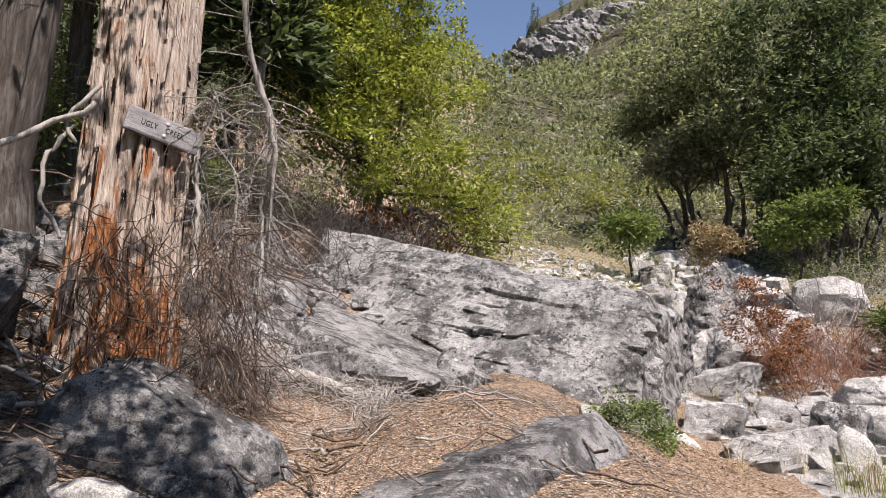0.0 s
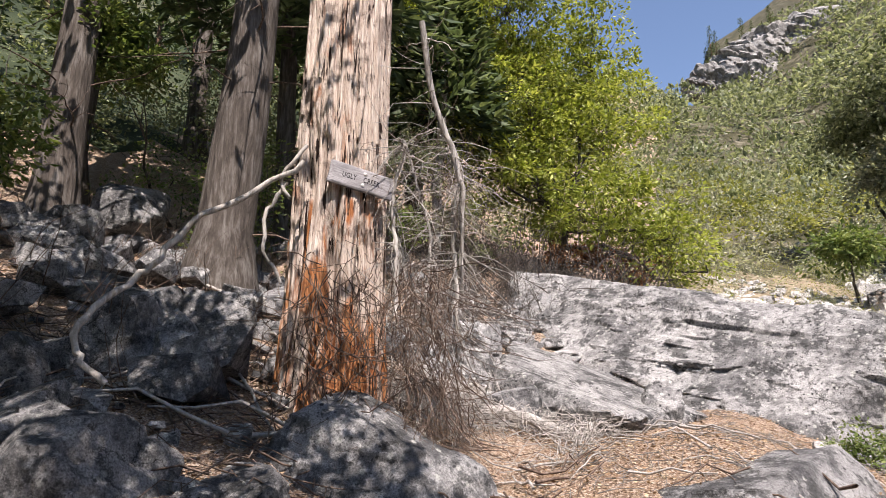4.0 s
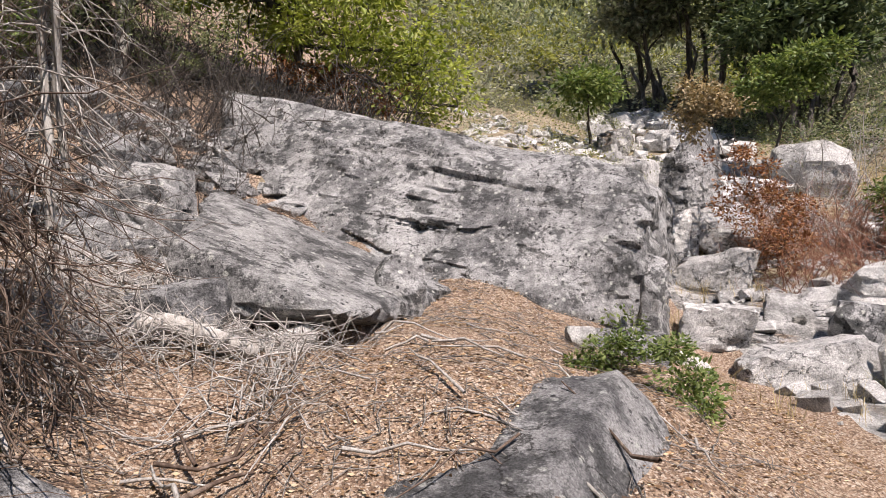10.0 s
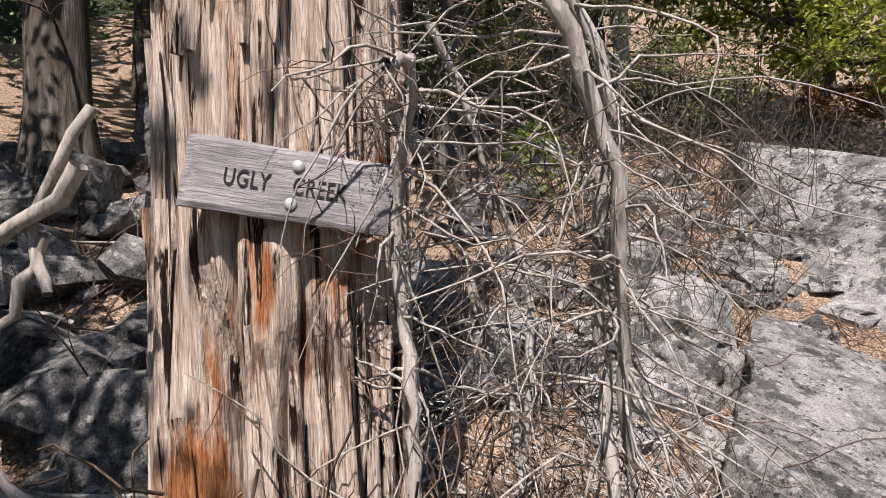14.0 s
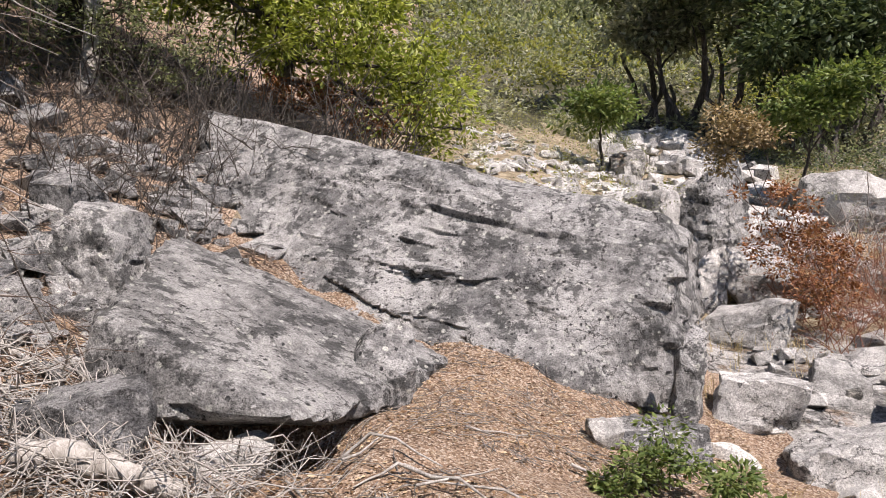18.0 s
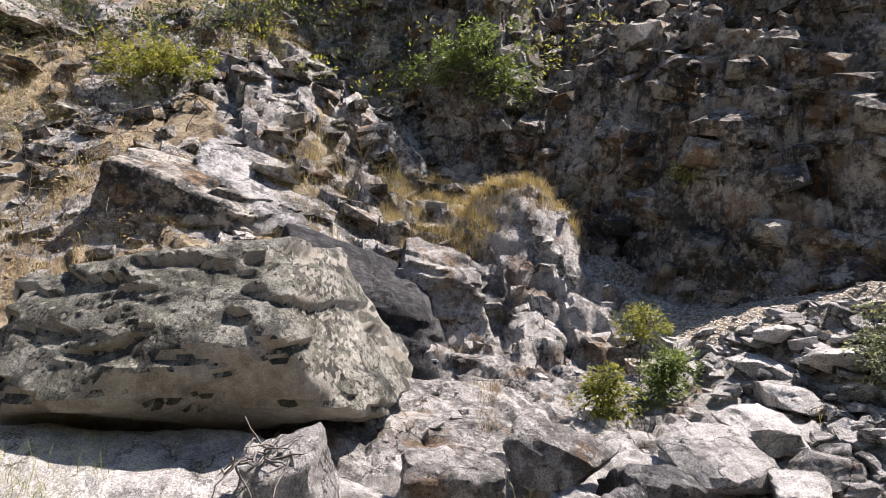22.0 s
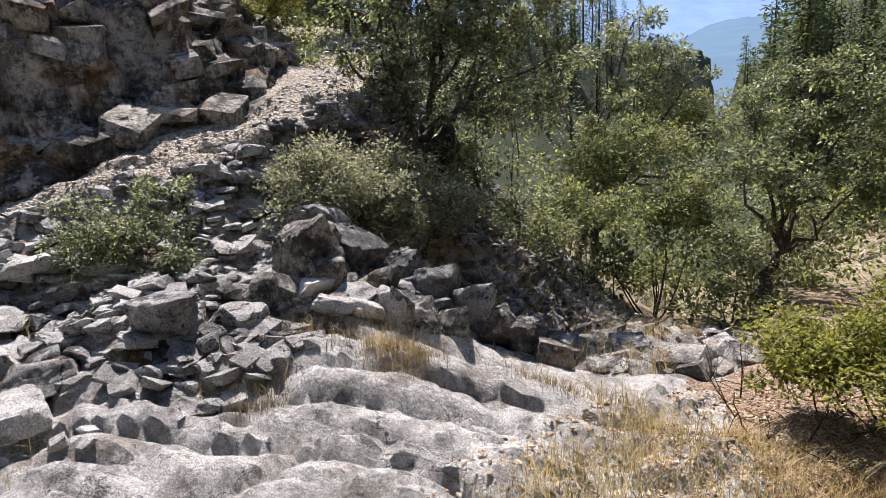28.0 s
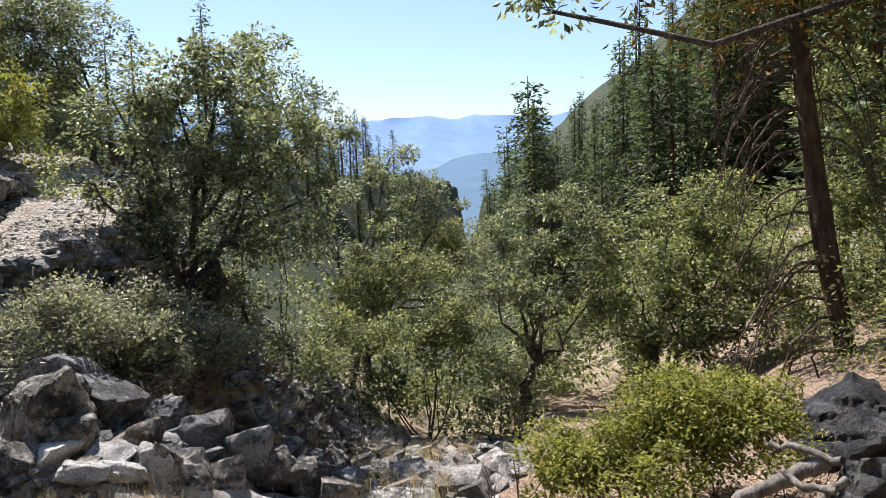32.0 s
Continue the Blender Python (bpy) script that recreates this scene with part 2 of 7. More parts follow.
# ---- materials ----
class Nodes:
    """A short hand for node materials."""

    def __init__(self, name):
        self.mat = bpy.data.materials.new(name)
        self.mat.use_nodes = True
        self.nt = self.mat.node_tree
        self.bsdf = self.nt.nodes["Principled BSDF"]

    def node(self, kind, **sockets):
        n = self.nt.nodes.new(kind)
        for key, v in sockets.items():
            self.put(n.inputs[key.replace("_", " ")], v)
        return n

    def put(self, socket, v):
        if isinstance(v, bpy.types.NodeSocket):
            self.nt.links.new(v, socket)
        else:
            socket.default_value = v

    def coords(self, world=False, scale=(1, 1, 1)):
        src = self.node("ShaderNodeNewGeometry").outputs["Position"] if world else self.node("ShaderNodeTexCoord").outputs["Object"]
        m = self.node("ShaderNodeMapping")
        self.put(m.inputs["Vector"], src)
        m.inputs["Scale"].default_value = tuple(v / SCALE for v in scale) if world else scale
        return m.outputs[0]

    def noise(self, vec, scale, detail=4.0, rough=0.55, distort=0.0):
        n = self.node("ShaderNodeTexNoise", Vector=vec, Scale=scale, Detail=detail, Roughness=rough, Distortion=distort)
        return n.outputs["Fac"]

    def cells(self, vec, scale, feature="F1", rnd=1.0):
        n = self.node("ShaderNodeTexVoronoi", Vector=vec, Scale=scale, Randomness=rnd)
        n.feature = feature
        return n.outputs["Distance"], n.outputs.get("Color")

    def ramp(self, fac, *stops):
        n = self.node("ShaderNodeValToRGB", Fac=fac)
        el = n.color_ramp.elements
        while len(el) < len(stops):
            el.new(0.5)
        for e, (p, c) in zip(el, stops):
            e.position = p
            e.color = (c, c, c, 1) if isinstance(c, (int, float)) else (*c, 1)
        return n.outputs["Color"]

    def mix(self, fac, a, b, how="MIX"):
        n = self.node("ShaderNodeMix")
        n.data_type, n.blend_type = "RGBA", how
        self.put(n.inputs[0], fac)
        for sock, v in ((n.inputs[6], a), (n.inputs[7], b)):
            self.put(sock, (*v, 1) if isinstance(v, tuple) and len(v) == 3 else v)
        return n.outputs[2]

    def math(self, op, a, b=0.5):
        n = self.node("ShaderNodeMath")
        n.operation = op
        self.put(n.inputs[0], a)
        self.put(n.inputs[1], b)
        return n.outputs[0]

    def bump(self, fac, strength, dist):
        n = self.node("ShaderNodeBump", Height=fac, Strength=abs(strength), Distance=dist)
        n.invert = strength < 0
        old = self.bsdf.inputs["Normal"]
        if old.links:
            self.put(n.inputs["Normal"], old.links[0].from_socket)
        self.put(old, n.outputs[0])

    def done(self, color, rough=0.9, spec=0.3):
        self.put(self.bsdf.inputs["Base Color"], (*color, 1) if isinstance(color, tuple) else color)
        self.put(self.bsdf.inputs["Roughness"], rough)
        self.bsdf.inputs["Specular IOR Level"].default_value = spec
        return self.mat


def rock_material(name, dark, mid, pale, lichen=0.5, world=True, spots=0.5, warm=0.0, cracks=0.8, grain=0.9, crust=0.5, relief=0.7):
    n = Nodes(name)
    v = n.coords(world)
    big, fine = n.noise(v, 0.9, 6, 0.62), n.noise(v, 9, 9, 0.72)
    c = n.ramp(n.math("ADD", n.math("MULTIPLY", big, 0.55), n.math("MULTIPLY", fine, 0.5)), (0.43, dark), (0.52, mid), (0.6, pale))
    # broad weathered patches, pale where the crust has gone
    white = n.ramp(n.noise(v, 2.3, 9, 0.7), (0.5, 0.0), (0.56, 1.0))
    c = n.mix(n.math("MULTIPLY", white, crust), c, pale)
    # black crusts of lichen, in patches and in spots
    blot = n.ramp(n.noise(v, 2.9, 10, 0.76), (0.52, 0.0), (0.555, 1.0))
    c = n.mix(n.math("MULTIPLY", blot, lichen * 0.75), c, (0.05, 0.052, 0.052))
    patch = n.noise(v, 1.7, 5, 0.65)
    for size, much in ((13.0, 0.9), (30.0, 0.8)):
        d, _ = n.cells(v, size)
        edge = n.math("ADD", d, n.math("MULTIPLY", n.noise(v, size * 2.6, 4, 0.7), 0.55))
        spot = n.math("MULTIPLY", n.ramp(edge, (0.42, 1.0), (0.5, 0.0)), n.ramp(patch, (spots - 0.03, 0.0), (spots + 0.04, 1.0)))
        c = n.mix(n.math("MULTIPLY", spot, lichen * much), c, (0.03, 0.031, 0.033))
    # pale lichen discs
    d, _ = n.cells(v, 9.0)
    disc = n.math("ADD", d, n.math("MULTIPLY", n.noise(v, 34, 5, 0.7), 0.4))
    ring = n.math("MULTIPLY", n.ramp(disc, (0.34, 1.0), (0.42, 0.0)), 0.7 * lichen)
    c = n.mix(ring, c, (min(pale[0] * 1.25, 0.85), min(pale[1] * 1.28, 0.85), min(pale[2] * 1.2, 0.83)))
    if warm:
        c = n.mix(n.math("MULTIPLY", n.ramp(n.noise(v, 1.9, 8, 0.7), (0.53, 0.0), (0.6, 1.0)), warm), c, (0.26, 0.14, 0.05))
    # joints: crooked cracks, darker than the rock and sunk
    wob = n.node("ShaderNodeTexNoise", Vector=v, Scale=2.1, Detail=6.0, Roughness=0.65).outputs["Color"]
    bent = n.node("ShaderNodeMapping", Vector=n.mix(0.32, v, wob, "LINEAR_LIGHT"), Scale=(0.75, 1.25, 1.6), Rotation=(0.3, 0.2, 0.5)).outputs[0]
    ed, _ = n.cells(bent, 1.7, "DISTANCE_TO_EDGE")
    some = n.ramp(n.noise(v, 1.3, 4, 0.6), (0.44, 0.0), (0.54, 1.0))
    line = n.math("MULTIPLY", n.ramp(ed, (0.003, 1.0), (0.018, 0.0)), some)
    c = n.mix(n.math("MULTIPLY", line, cracks), c, (0.03, 0.027, 0.024))
    # single stones differ from one another
    isle = n.math("MULTIPLY", n.node("ShaderNodeNewGeometry").outputs["Random Per Island"], n.node("ShaderNodeObjectInfo").outputs["Random"])
    c = n.mix(0.9, c, n.ramp(isle, (0.0, 0.72), (0.3, 0.95), (1.0, 1.12)), "MULTIPLY")
    speck = n.noise(v, 80, 5, 0.75)
    c = n.mix(grain, c, n.ramp(speck, (0.38, 0.38), (0.6, 1.18)), "MULTIPLY")
    n.bump(n.noise(v, 55, 6, 0.75), 0.7, 0.012)
    n.bump(n.noise(v, 6, 10, 0.72), 0.9, 0.09 * relief)
    n.bump(line, -0.9 * cracks, 0.05)
    return n.done(c, 0.9, 0.2)


M_ROCK = rock_material("lichen_grey_rock", (0.18, 0.178, 0.18), (0.34, 0.336, 0.33), (0.6, 0.592, 0.58), 1.0, spots=0.46, crust=0.65)
# lichened grey rock; its dark tone also stands for shade on talus and left slope
M_GREYDARK = rock_material("dark_lichened_and_shaded_rock", (0.09, 0.09, 0.094), (0.2, 0.2, 0.202), (0.46, 0.455, 0.45), 0.9, crust=0.6)
# true dark blue-grey on the bank boulder, painted shade on the driftwood boulders
M_CHARCOAL_SHADE = rock_material("charcoal_and_shade_dark_rock", (0.03, 0.031, 0.035), (0.065, 0.067, 0.073), (0.17, 0.17, 0.172), 0.5, crust=0.3)
# washed rock; also stands for sunlit stones on the talus
M_PALE = rock_material("washed_and_sunlit_pale_rock", (0.4, 0.39, 0.37), (0.64, 0.625, 0.6), (0.82, 0.8, 0.77), 0.4, spots=0.56)
# brown stains are the rock's own; the low tones hold the cliff's shade
M_DARK = rock_material("shade_dark_cliff_rock", (0.04, 0.04, 0.041), (0.14, 0.135, 0.126), (0.6, 0.565, 0.5), 0.6, warm=0.55, crust=0.65)
M_WHITE = rock_material("white_quartz", (0.52, 0.5, 0.47), (0.74, 0.72, 0.68), (0.84, 0.83, 0.8), 0.12, spots=0.7, warm=0.12)
M_BED = rock_material("creek_bedrock", (0.27, 0.262, 0.248), (0.55, 0.536, 0.51), (0.82, 0.805, 0.775), 0.5, spots=0.56, warm=0.22, cracks=0.6, grain=0.65, crust=0.75, relief=0.9)
M_CRAG = rock_material("far_crag_rock", (0.12, 0.115, 0.11), (0.26, 0.25, 0.24), (0.46, 0.45, 0.43), 0.3, spots=0.7, cracks=0.4, relief=1.5)
M_OLIVE = rock_material("olive_lichened_rock", (0.09, 0.092, 0.075), (0.2, 0.2, 0.165), (0.46, 0.455, 0.4), 1.0, spots=0.44, crust=0.6)
M_UNDER = rock_material("smooth_washed_underside", (0.3, 0.28, 0.24), (0.42, 0.395, 0.34), (0.54, 0.52, 0.46), 0.15, spots=0.7, warm=0.25, cracks=0.3, grain=0.5, relief=0.3)
M_SLOPE = rock_material("ledge_rock", (0.13, 0.126, 0.121), (0.33, 0.32, 0.305), (0.68, 0.66, 0.63), 0.7, warm=0.5, crust=0.65, cracks=1.0)


def gravel_material():
    n = Nodes("trail_gravel")
    v = n.coords(True)
    d, col = n.cells(v, 26)
    hue = n.node("ShaderNodeSeparateColor", Color=col).outputs[0]
    c = n.ramp(hue, (0.0, (0.32, 0.265, 0.2)), (0.5, (0.56, 0.495, 0.4)), (1.0, (0.78, 0.73, 0.64)))
    c = n.mix(0.4, c, n.ramp(n.noise(v, 2.5, 6, 0.7), (0.35, (0.25, 0.2, 0.14)), (0.65, (0.55, 0.52, 0.46))))
    c = n.mix(0.8, c, n.ramp(d, (0.3, 1.0), (0.75, 0.3)), "MULTIPLY")
    n.bump(d, -1.0, 0.03)
    n.bump(n.noise(v, 40, 6, 0.75), 0.7, 0.02)
    return n.done(c, 0.95, 0.15)


def litter_material():
    n = Nodes("leaf_litter_soil")
    v = n.coords(True)
    d, col = n.cells(v, 75)
    hue = n.node("ShaderNodeSeparateColor", Color=col).outputs[0]
    leaf = n.ramp(hue, (0.0, (0.09, 0.06, 0.044)), (0.35, (0.29, 0.19, 0.13)), (0.7, (0.5, 0.37, 0.265)), (1.0, (0.72, 0.63, 0.53)))
    c = n.mix(0.7, n.ramp(n.noise(v, 2.2, 7, 0.7), (0.35, (0.085, 0.055, 0.038)), (0.5, (0.22, 0.145, 0.095)), (0.66, (0.38, 0.29, 0.21))), leaf)
    needles = n.noise(n.coords(True, (1, 0.12, 1)), 120, 3, 0.7)
    c = n.mix(0.4, c, n.ramp(needles, (0.35, 0.45), (0.6, 1.1)), "MULTIPLY")
    n.bump(d, 0.7, 0.02)
    n.bump(n.noise(v, 70, 6, 0.75), 0.7, 0.02)
    n.bump(n.noise(v, 5, 5, 0.6), 0.4, 0.1)
    return n.done(c, 0.92, 0.2)


def soil_material(name, a, b, c2, scale=2.0):
    n = Nodes(name)
    v = n.coords(True)
    c = n.ramp(n.noise(v, scale, 8, 0.68), (0.3, a), (0.52, b), (0.7, c2))
    c = n.mix(0.45, c, n.ramp(n.noise(v, 40, 4, 0.65), (0.3, 0.45), (0.7, 1.0)), "MULTIPLY")
    n.bump(n.noise(v, 22, 6, 0.7), 0.7, 0.05)
    return n.done(c, 0.95, 0.15)


M_LITTER = litter_material()
M_GRAVEL = gravel_material()
M_DRY = soil_material("dry_grass_slope", (0.07, 0.052, 0.034), (0.29, 0.235, 0.16), (0.5, 0.44, 0.32), 5)
M_SCRUB = soil_material("scrub_hillside", (0.022, 0.026, 0.013), (0.075, 0.07, 0.042), (0.24, 0.215, 0.165), 0.5)
M_FOREST = soil_material("forest_floor_far", (0.02, 0.03, 0.016), (0.045, 0.06, 0.03), (0.1, 0.1, 0.06), 0.06)


def bark_material(name, a, b, c2, stretch=0.12, scale=16, depth=0.05):
    n = Nodes(name)
    v = n.coords(False, (1, 1, stretch))
    f, g = n.noise(v, scale, 6, 0.7, 0.4), n.noise(n.coords(False, (1, 1, 0.35)), scale * 0.35, 4, 0.6)
    c = n.ramp(n.math("ADD", n.math("MULTIPLY", f, 0.65), n.math("MULTIPLY", g, 0.4)), (0.36, a), (0.52, b), (0.68, c2))
    n.bump(f, 0.9, depth)
    return n.done(c, 0.9, 0.2)


M_BARK = bark_material("dark_bark", (0.03, 0.025, 0.022), (0.085, 0.072, 0.062), (0.2, 0.185, 0.17))
M_BARK_WARM = bark_material("brown_conifer_bark", (0.03, 0.018, 0.012), (0.09, 0.055, 0.035), (0.17, 0.12, 0.085))
M_DEAD = bark_material("bleached_dead_wood", (0.16, 0.14, 0.12), (0.33, 0.31, 0.285), (0.52, 0.5, 0.47), 0.1, 40, 0.01)
M_DRIFT = bark_material("grey_driftwood", (0.07, 0.06, 0.052), (0.17, 0.155, 0.14), (0.34, 0.32, 0.3), 0.1, 40, 0.01)
M_TWIG = bark_material("brown_dead_twigs", (0.035, 0.023, 0.017), (0.095, 0.066, 0.05), (0.24, 0.19, 0.155), 0.2, 30, 0.005)


def leaf_material(name, a, b, c2, gloss=0.42, through=0.45):
    n = Nodes(name)
    r = n.node("ShaderNodeNewGeometry").outputs["Random Per Island"]
    c = n.ramp(r, (0.0, a), (0.5, b), (1.0, c2))
    big = n.noise(n.coords(True), 1.1, 3, 0.5)
    c = n.mix(0.5, c, n.ramp(big, (0.35, 0.55), (0.65, 1.0)), "MULTIPLY")
    c = n.mix(0.8, c, n.ramp(n.noise(n.coords(True), 7.0, 2, 0.5), (0.38, 0.55), (0.6, 1.2)), "MULTIPLY")
    n.done(c, gloss + 0.08, 0.3)
    t = n.node("ShaderNodeBsdfTranslucent", Color=n.mix(1.0, c, (1.0, 0.98, 0.6), "MULTIPLY"))
    m = n.node("ShaderNodeMixShader", Fac=through)
    n.nt.links.new(n.bsdf.outputs[0], m.inputs[1])
    n.nt.links.new(t.outputs[0], m.inputs[2])
    n.nt.links.new(m.outputs[0], n.nt.nodes["Material Output"].inputs[0])
    return n.mat


M_LEAF_YEL = leaf_material("yellow_green_leaves", (0.16, 0.205, 0.032), (0.32, 0.385, 0.07), (0.55, 0.58, 0.17), 0.38, 0.5)
M_LEAF_OAK = leaf_material("live_oak_leaves", (0.1, 0.122, 0.068), (0.245, 0.285, 0.172), (0.5, 0.54, 0.38), 0.34, 0.55)
M_LEAF_GREY = leaf_material("grey_green_leaves", (0.2, 0.22, 0.155), (0.37, 0.385, 0.29), (0.58, 0.585, 0.47), 0.4, 0.5)
M_LEAF_PINE = leaf_material("conifer_needles", (0.05, 0.078, 0.038), (0.11, 0.155, 0.075), (0.19, 0.24, 0.12), 0.55, 0.4)
M_LEAF_BRIGHT = leaf_material("bright_green_leaves", (0.1, 0.16, 0.045), (0.18, 0.25, 0.075), (0.3, 0.35, 0.13))
M_LEAF_MANZ = leaf_material("manzanita_leaves", (0.2, 0.23, 0.045), (0.33, 0.35, 0.08), (0.46, 0.44, 0.15), 0.42, 0.5)
M_LEAF_MIX = leaf_material("yellowing_oak_leaves", (0.105, 0.132, 0.06), (0.255, 0.3, 0.14), (0.5, 0.51, 0.255), 0.36, 0.52)
M_DRYGRASS = leaf_material("dry_grass_blades", (0.36, 0.26, 0.12), (0.54, 0.43, 0.23), (0.7, 0.6, 0.37), 0.7, 0.35)
M_RUST = leaf_material("rusty_dead_leaves", (0.17, 0.06, 0.024), (0.3, 0.125, 0.055), (0.44, 0.25, 0.125), 0.7, 0.25)
M_LITTER_LEAF = leaf_material("fallen_leaves", (0.15, 0.08, 0.04), (0.36, 0.23, 0.125), (0.62, 0.5, 0.35), 0.55, 0.1)
M_TAN = leaf_material("tan_seed_heads", (0.3, 0.22, 0.11), (0.42, 0.32, 0.18), (0.5, 0.42, 0.28), 0.8, 0.2)


def part(name, me, material, parent, label="", smooth=None):
    """Links a mesh as one object under a thing or a part."""
    if isinstance(me, bmesh.types.BMesh):
        bm, me = me, bpy.data.meshes.new(name)
        bm.to_mesh(me)
        bm.free()
    if material and not me.materials:
        me.materials.append(material)
    ob = new(name, me)
    ob.parent = parent
    if label:
        ob["label"] = label
    return ob


def thing(name, label, category, m=None, group="", kind="", me=None, material=None):
    """A top-level thing: an Empty, or a mesh if one is given."""
    ob = new(name, me)
    if me is not None and material and not me.materials:
        me.materials.append(material)
    if m is not None:
        ob.matrix_world = m
    return tagged(ob, label, category, group, kind)


def ground_z(x, y):
    return float(height(np.array(float(x)), np.array(float(y))))

# ---- shapes ----
_ico = {}


def ico(level):
    if level not in _ico:
        bm = bmesh.new()
        bmesh.ops.create_icosphere(bm, subdivisions=level, radius=1.0)
        co = np.array([v.co[:] for v in bm.verts])
        tri = np.array([[v.index for v in f.verts] for f in bm.faces])
        bm.free()
        _ico[level] = (co / np.linalg.norm(co, axis=1)[:, None], tri)
    return _ico[level]


def noise3(p, scale, octaves=4, gain=0.5):
    out, amp = np.zeros(len(p)), 1.0
    for k in range(octaves):
        q = p * scale * 2**k
        out += amp * (vnoise(q[:, 0] + 3.7 * q[:, 2], q[:, 1] + 11 * k) + vnoise(q[:, 1] - 2.3 * q[:, 2] + 40, q[:, 0] + 7 * k + q[:, 2])) * 0.5
        amp *= gain
    return out


def rock_mesh(name, dims, seed, level=4, cuts=9, soft=0.008, rough=0.03, detail=1.0):
    """An angular boulder: a skewed block with its corners broken off, chipped edges and a flaked skin."""
    rs = np.random.RandomState(seed)
    d, tri = ico(level)
    box = np.concatenate([np.eye(3), -np.eye(3)]) + rs.normal(size=(6, 3)) * 0.22
    n = np.concatenate([box, rs.normal(size=(cuts, 3))])
    n /= np.linalg.norm(n, axis=1)[:, None]
    h = np.concatenate([rs.uniform(0.62, 0.92, 6), rs.uniform(0.72, 1.0, cuts)])
    r = h / np.maximum(d @ n.T, 1e-4)
    m = r.min(1, keepdims=True)
    r = m[:, 0] - soft * np.log(np.exp(-np.minimum((r - m) / soft, 60)).sum(1))
    half = np.array(dims) / 2
    size = half.mean()
    co = d * np.minimum(r, 1.3)[:, None] * half
    shift = rs.uniform(-50, 50, 3)
    # layers that have split off along one bedding plane, in steps
    bed = rs.normal(size=3) * np.array([0.4, 0.4, 1.0])
    bed /= np.linalg.norm(bed)
    lay = co @ bed / size * 3.2 + 0.5 * noise3(co / size + shift, 0.8, 2, 0.5)
    saw = lay - np.floor(lay)
    f = noise3(co / size + shift, 1.1, 3, 0.5)
    co += d * (rough * size * (noise3(co / size + shift + 7, 1.5, 5, 0.6) + 0.9 * np.clip((f - 0.1) * 7, -1, 1) - 1.1 * (saw > 0.8)))[:, None]
    co += d * (detail * 0.012 * noise3(co + shift, 7.0, 4, 0.65))[:, None]
    me = raw_mesh(name, co, tri)
    me.set_sharp_from_angle(angle=0.55)
    return me


def slab_lie(x, seed, dims, tilt, material):
    """Ledge rock on the right bank lies in low slabs that all dip one way."""
    if x > 7.5 and material in (M_SLOPE, M_DARK) and tilt == (0, 0):
        rs = np.random.RandomState(seed + 5)
        return (dims[0] * 1.35, dims[1] * 1.4, dims[2] * 0.55), (rs.uniform(-16, 2), rs.uniform(2, 26))
    return dims, tilt


def rock(x, y, z, dims, rz=0, tilt=(0, 0), seed=1, material=None, label="lichen-spotted grey boulder resting on the slope", level=4, group="", name="boulder", **kw):
    dims, tilt = slab_lie(x, seed, dims, tilt, material)
    me = rock_mesh(name, dims, seed, level, **kw)
    return thing(name, label, "rock", pose(x, y, z, tilt[0], tilt[1], rz), group, "", me, material or M_ROCK)


def tube(points, radii, sides=6):
    """Corners and quads of a bent, tapering rod."""
    p = np.asarray(points, float)
    r = np.asarray(radii, float) * np.ones(len(p))
    t = np.gradient(p, axis=0)
    t /= np.linalg.norm(t, axis=1)[:, None] + 1e-9
    ref = np.array([0.0, 0, 1]) if abs(t[0, 2]) < 0.8 else np.array([1.0, 0, 0])
    u = np.cross(t, ref)
    u /= np.linalg.norm(u, axis=1)[:, None] + 1e-9
    w = np.cross(t, u)
    a = np.arange(sides) * 2 * np.pi / sides
    co = p[:, None] + r[:, None, None] * (np.cos(a)[None, :, None] * u[:, None] + np.sin(a)[None, :, None] * w[:, None])
    n = len(p)
    i, j = np.meshgrid(np.arange(n - 1), np.arange(sides), indexing="ij")
    k = (j + 1) % sides
    quads = np.stack([i * sides + j, i * sides + k, (i + 1) * sides + k, (i + 1) * sides + j], -1).reshape(-1, 4)
    return co.reshape(-1, 3), quads


def join(pieces):
    co, q, base = [], [], 0
    for c, f in pieces:
        co.append(c)
        q.append(f + base)
        base += len(c)
    return np.concatenate(co), np.concatenate(q)


def wander(rs, start, way, length, steps, bend, sag=0.0):
    """A crooked line from start along way."""
    p, d = [np.array(start, float)], np.array(way, float) / np.linalg.norm(way)
    for k in range(steps):
        d = d + rs.normal(size=3) * bend + np.array([0, 0, sag])
        d /= np.linalg.norm(d)
        p.append(p[-1] + d * length / steps)
    return np.array(p)


def leaves(rs, where, size, flat=0.4, aspect=0.5, ways=None, droop=0.0):
    """Leaf blades at the given places: diamonds folded on the rib, four corners each."""
    n = len(where)
    a = rs.normal(size=(n, 3)) if ways is None else ways + 0.5 * rs.normal(size=(n, 3))
    a[:, 2] = a[:, 2] * (1 - flat) - droop
    a /= np.linalg.norm(a, axis=1)[:, None] + 1e-9
    b = np.cross(a, rs.normal(size=(n, 3)) * np.array([0.6, 0.6, 0.25]) + np.array([0, 0, 1.0]))
    b /= np.linalg.norm(b, axis=1)[:, None] + 1e-9
    c = np.cross(a, b)
    s = size * rs.uniform(0.6, 1.3, n)[:, None]
    mid = where + a * s * 0.5
    co = np.stack([where, mid + b * s * aspect / 2 + c * s * 0.1, where + a * s, mid - b * s * aspect / 2 + c * s * 0.1], 1).reshape(-1, 3)
    return co, np.arange(4 * n).reshape(-1, 4)


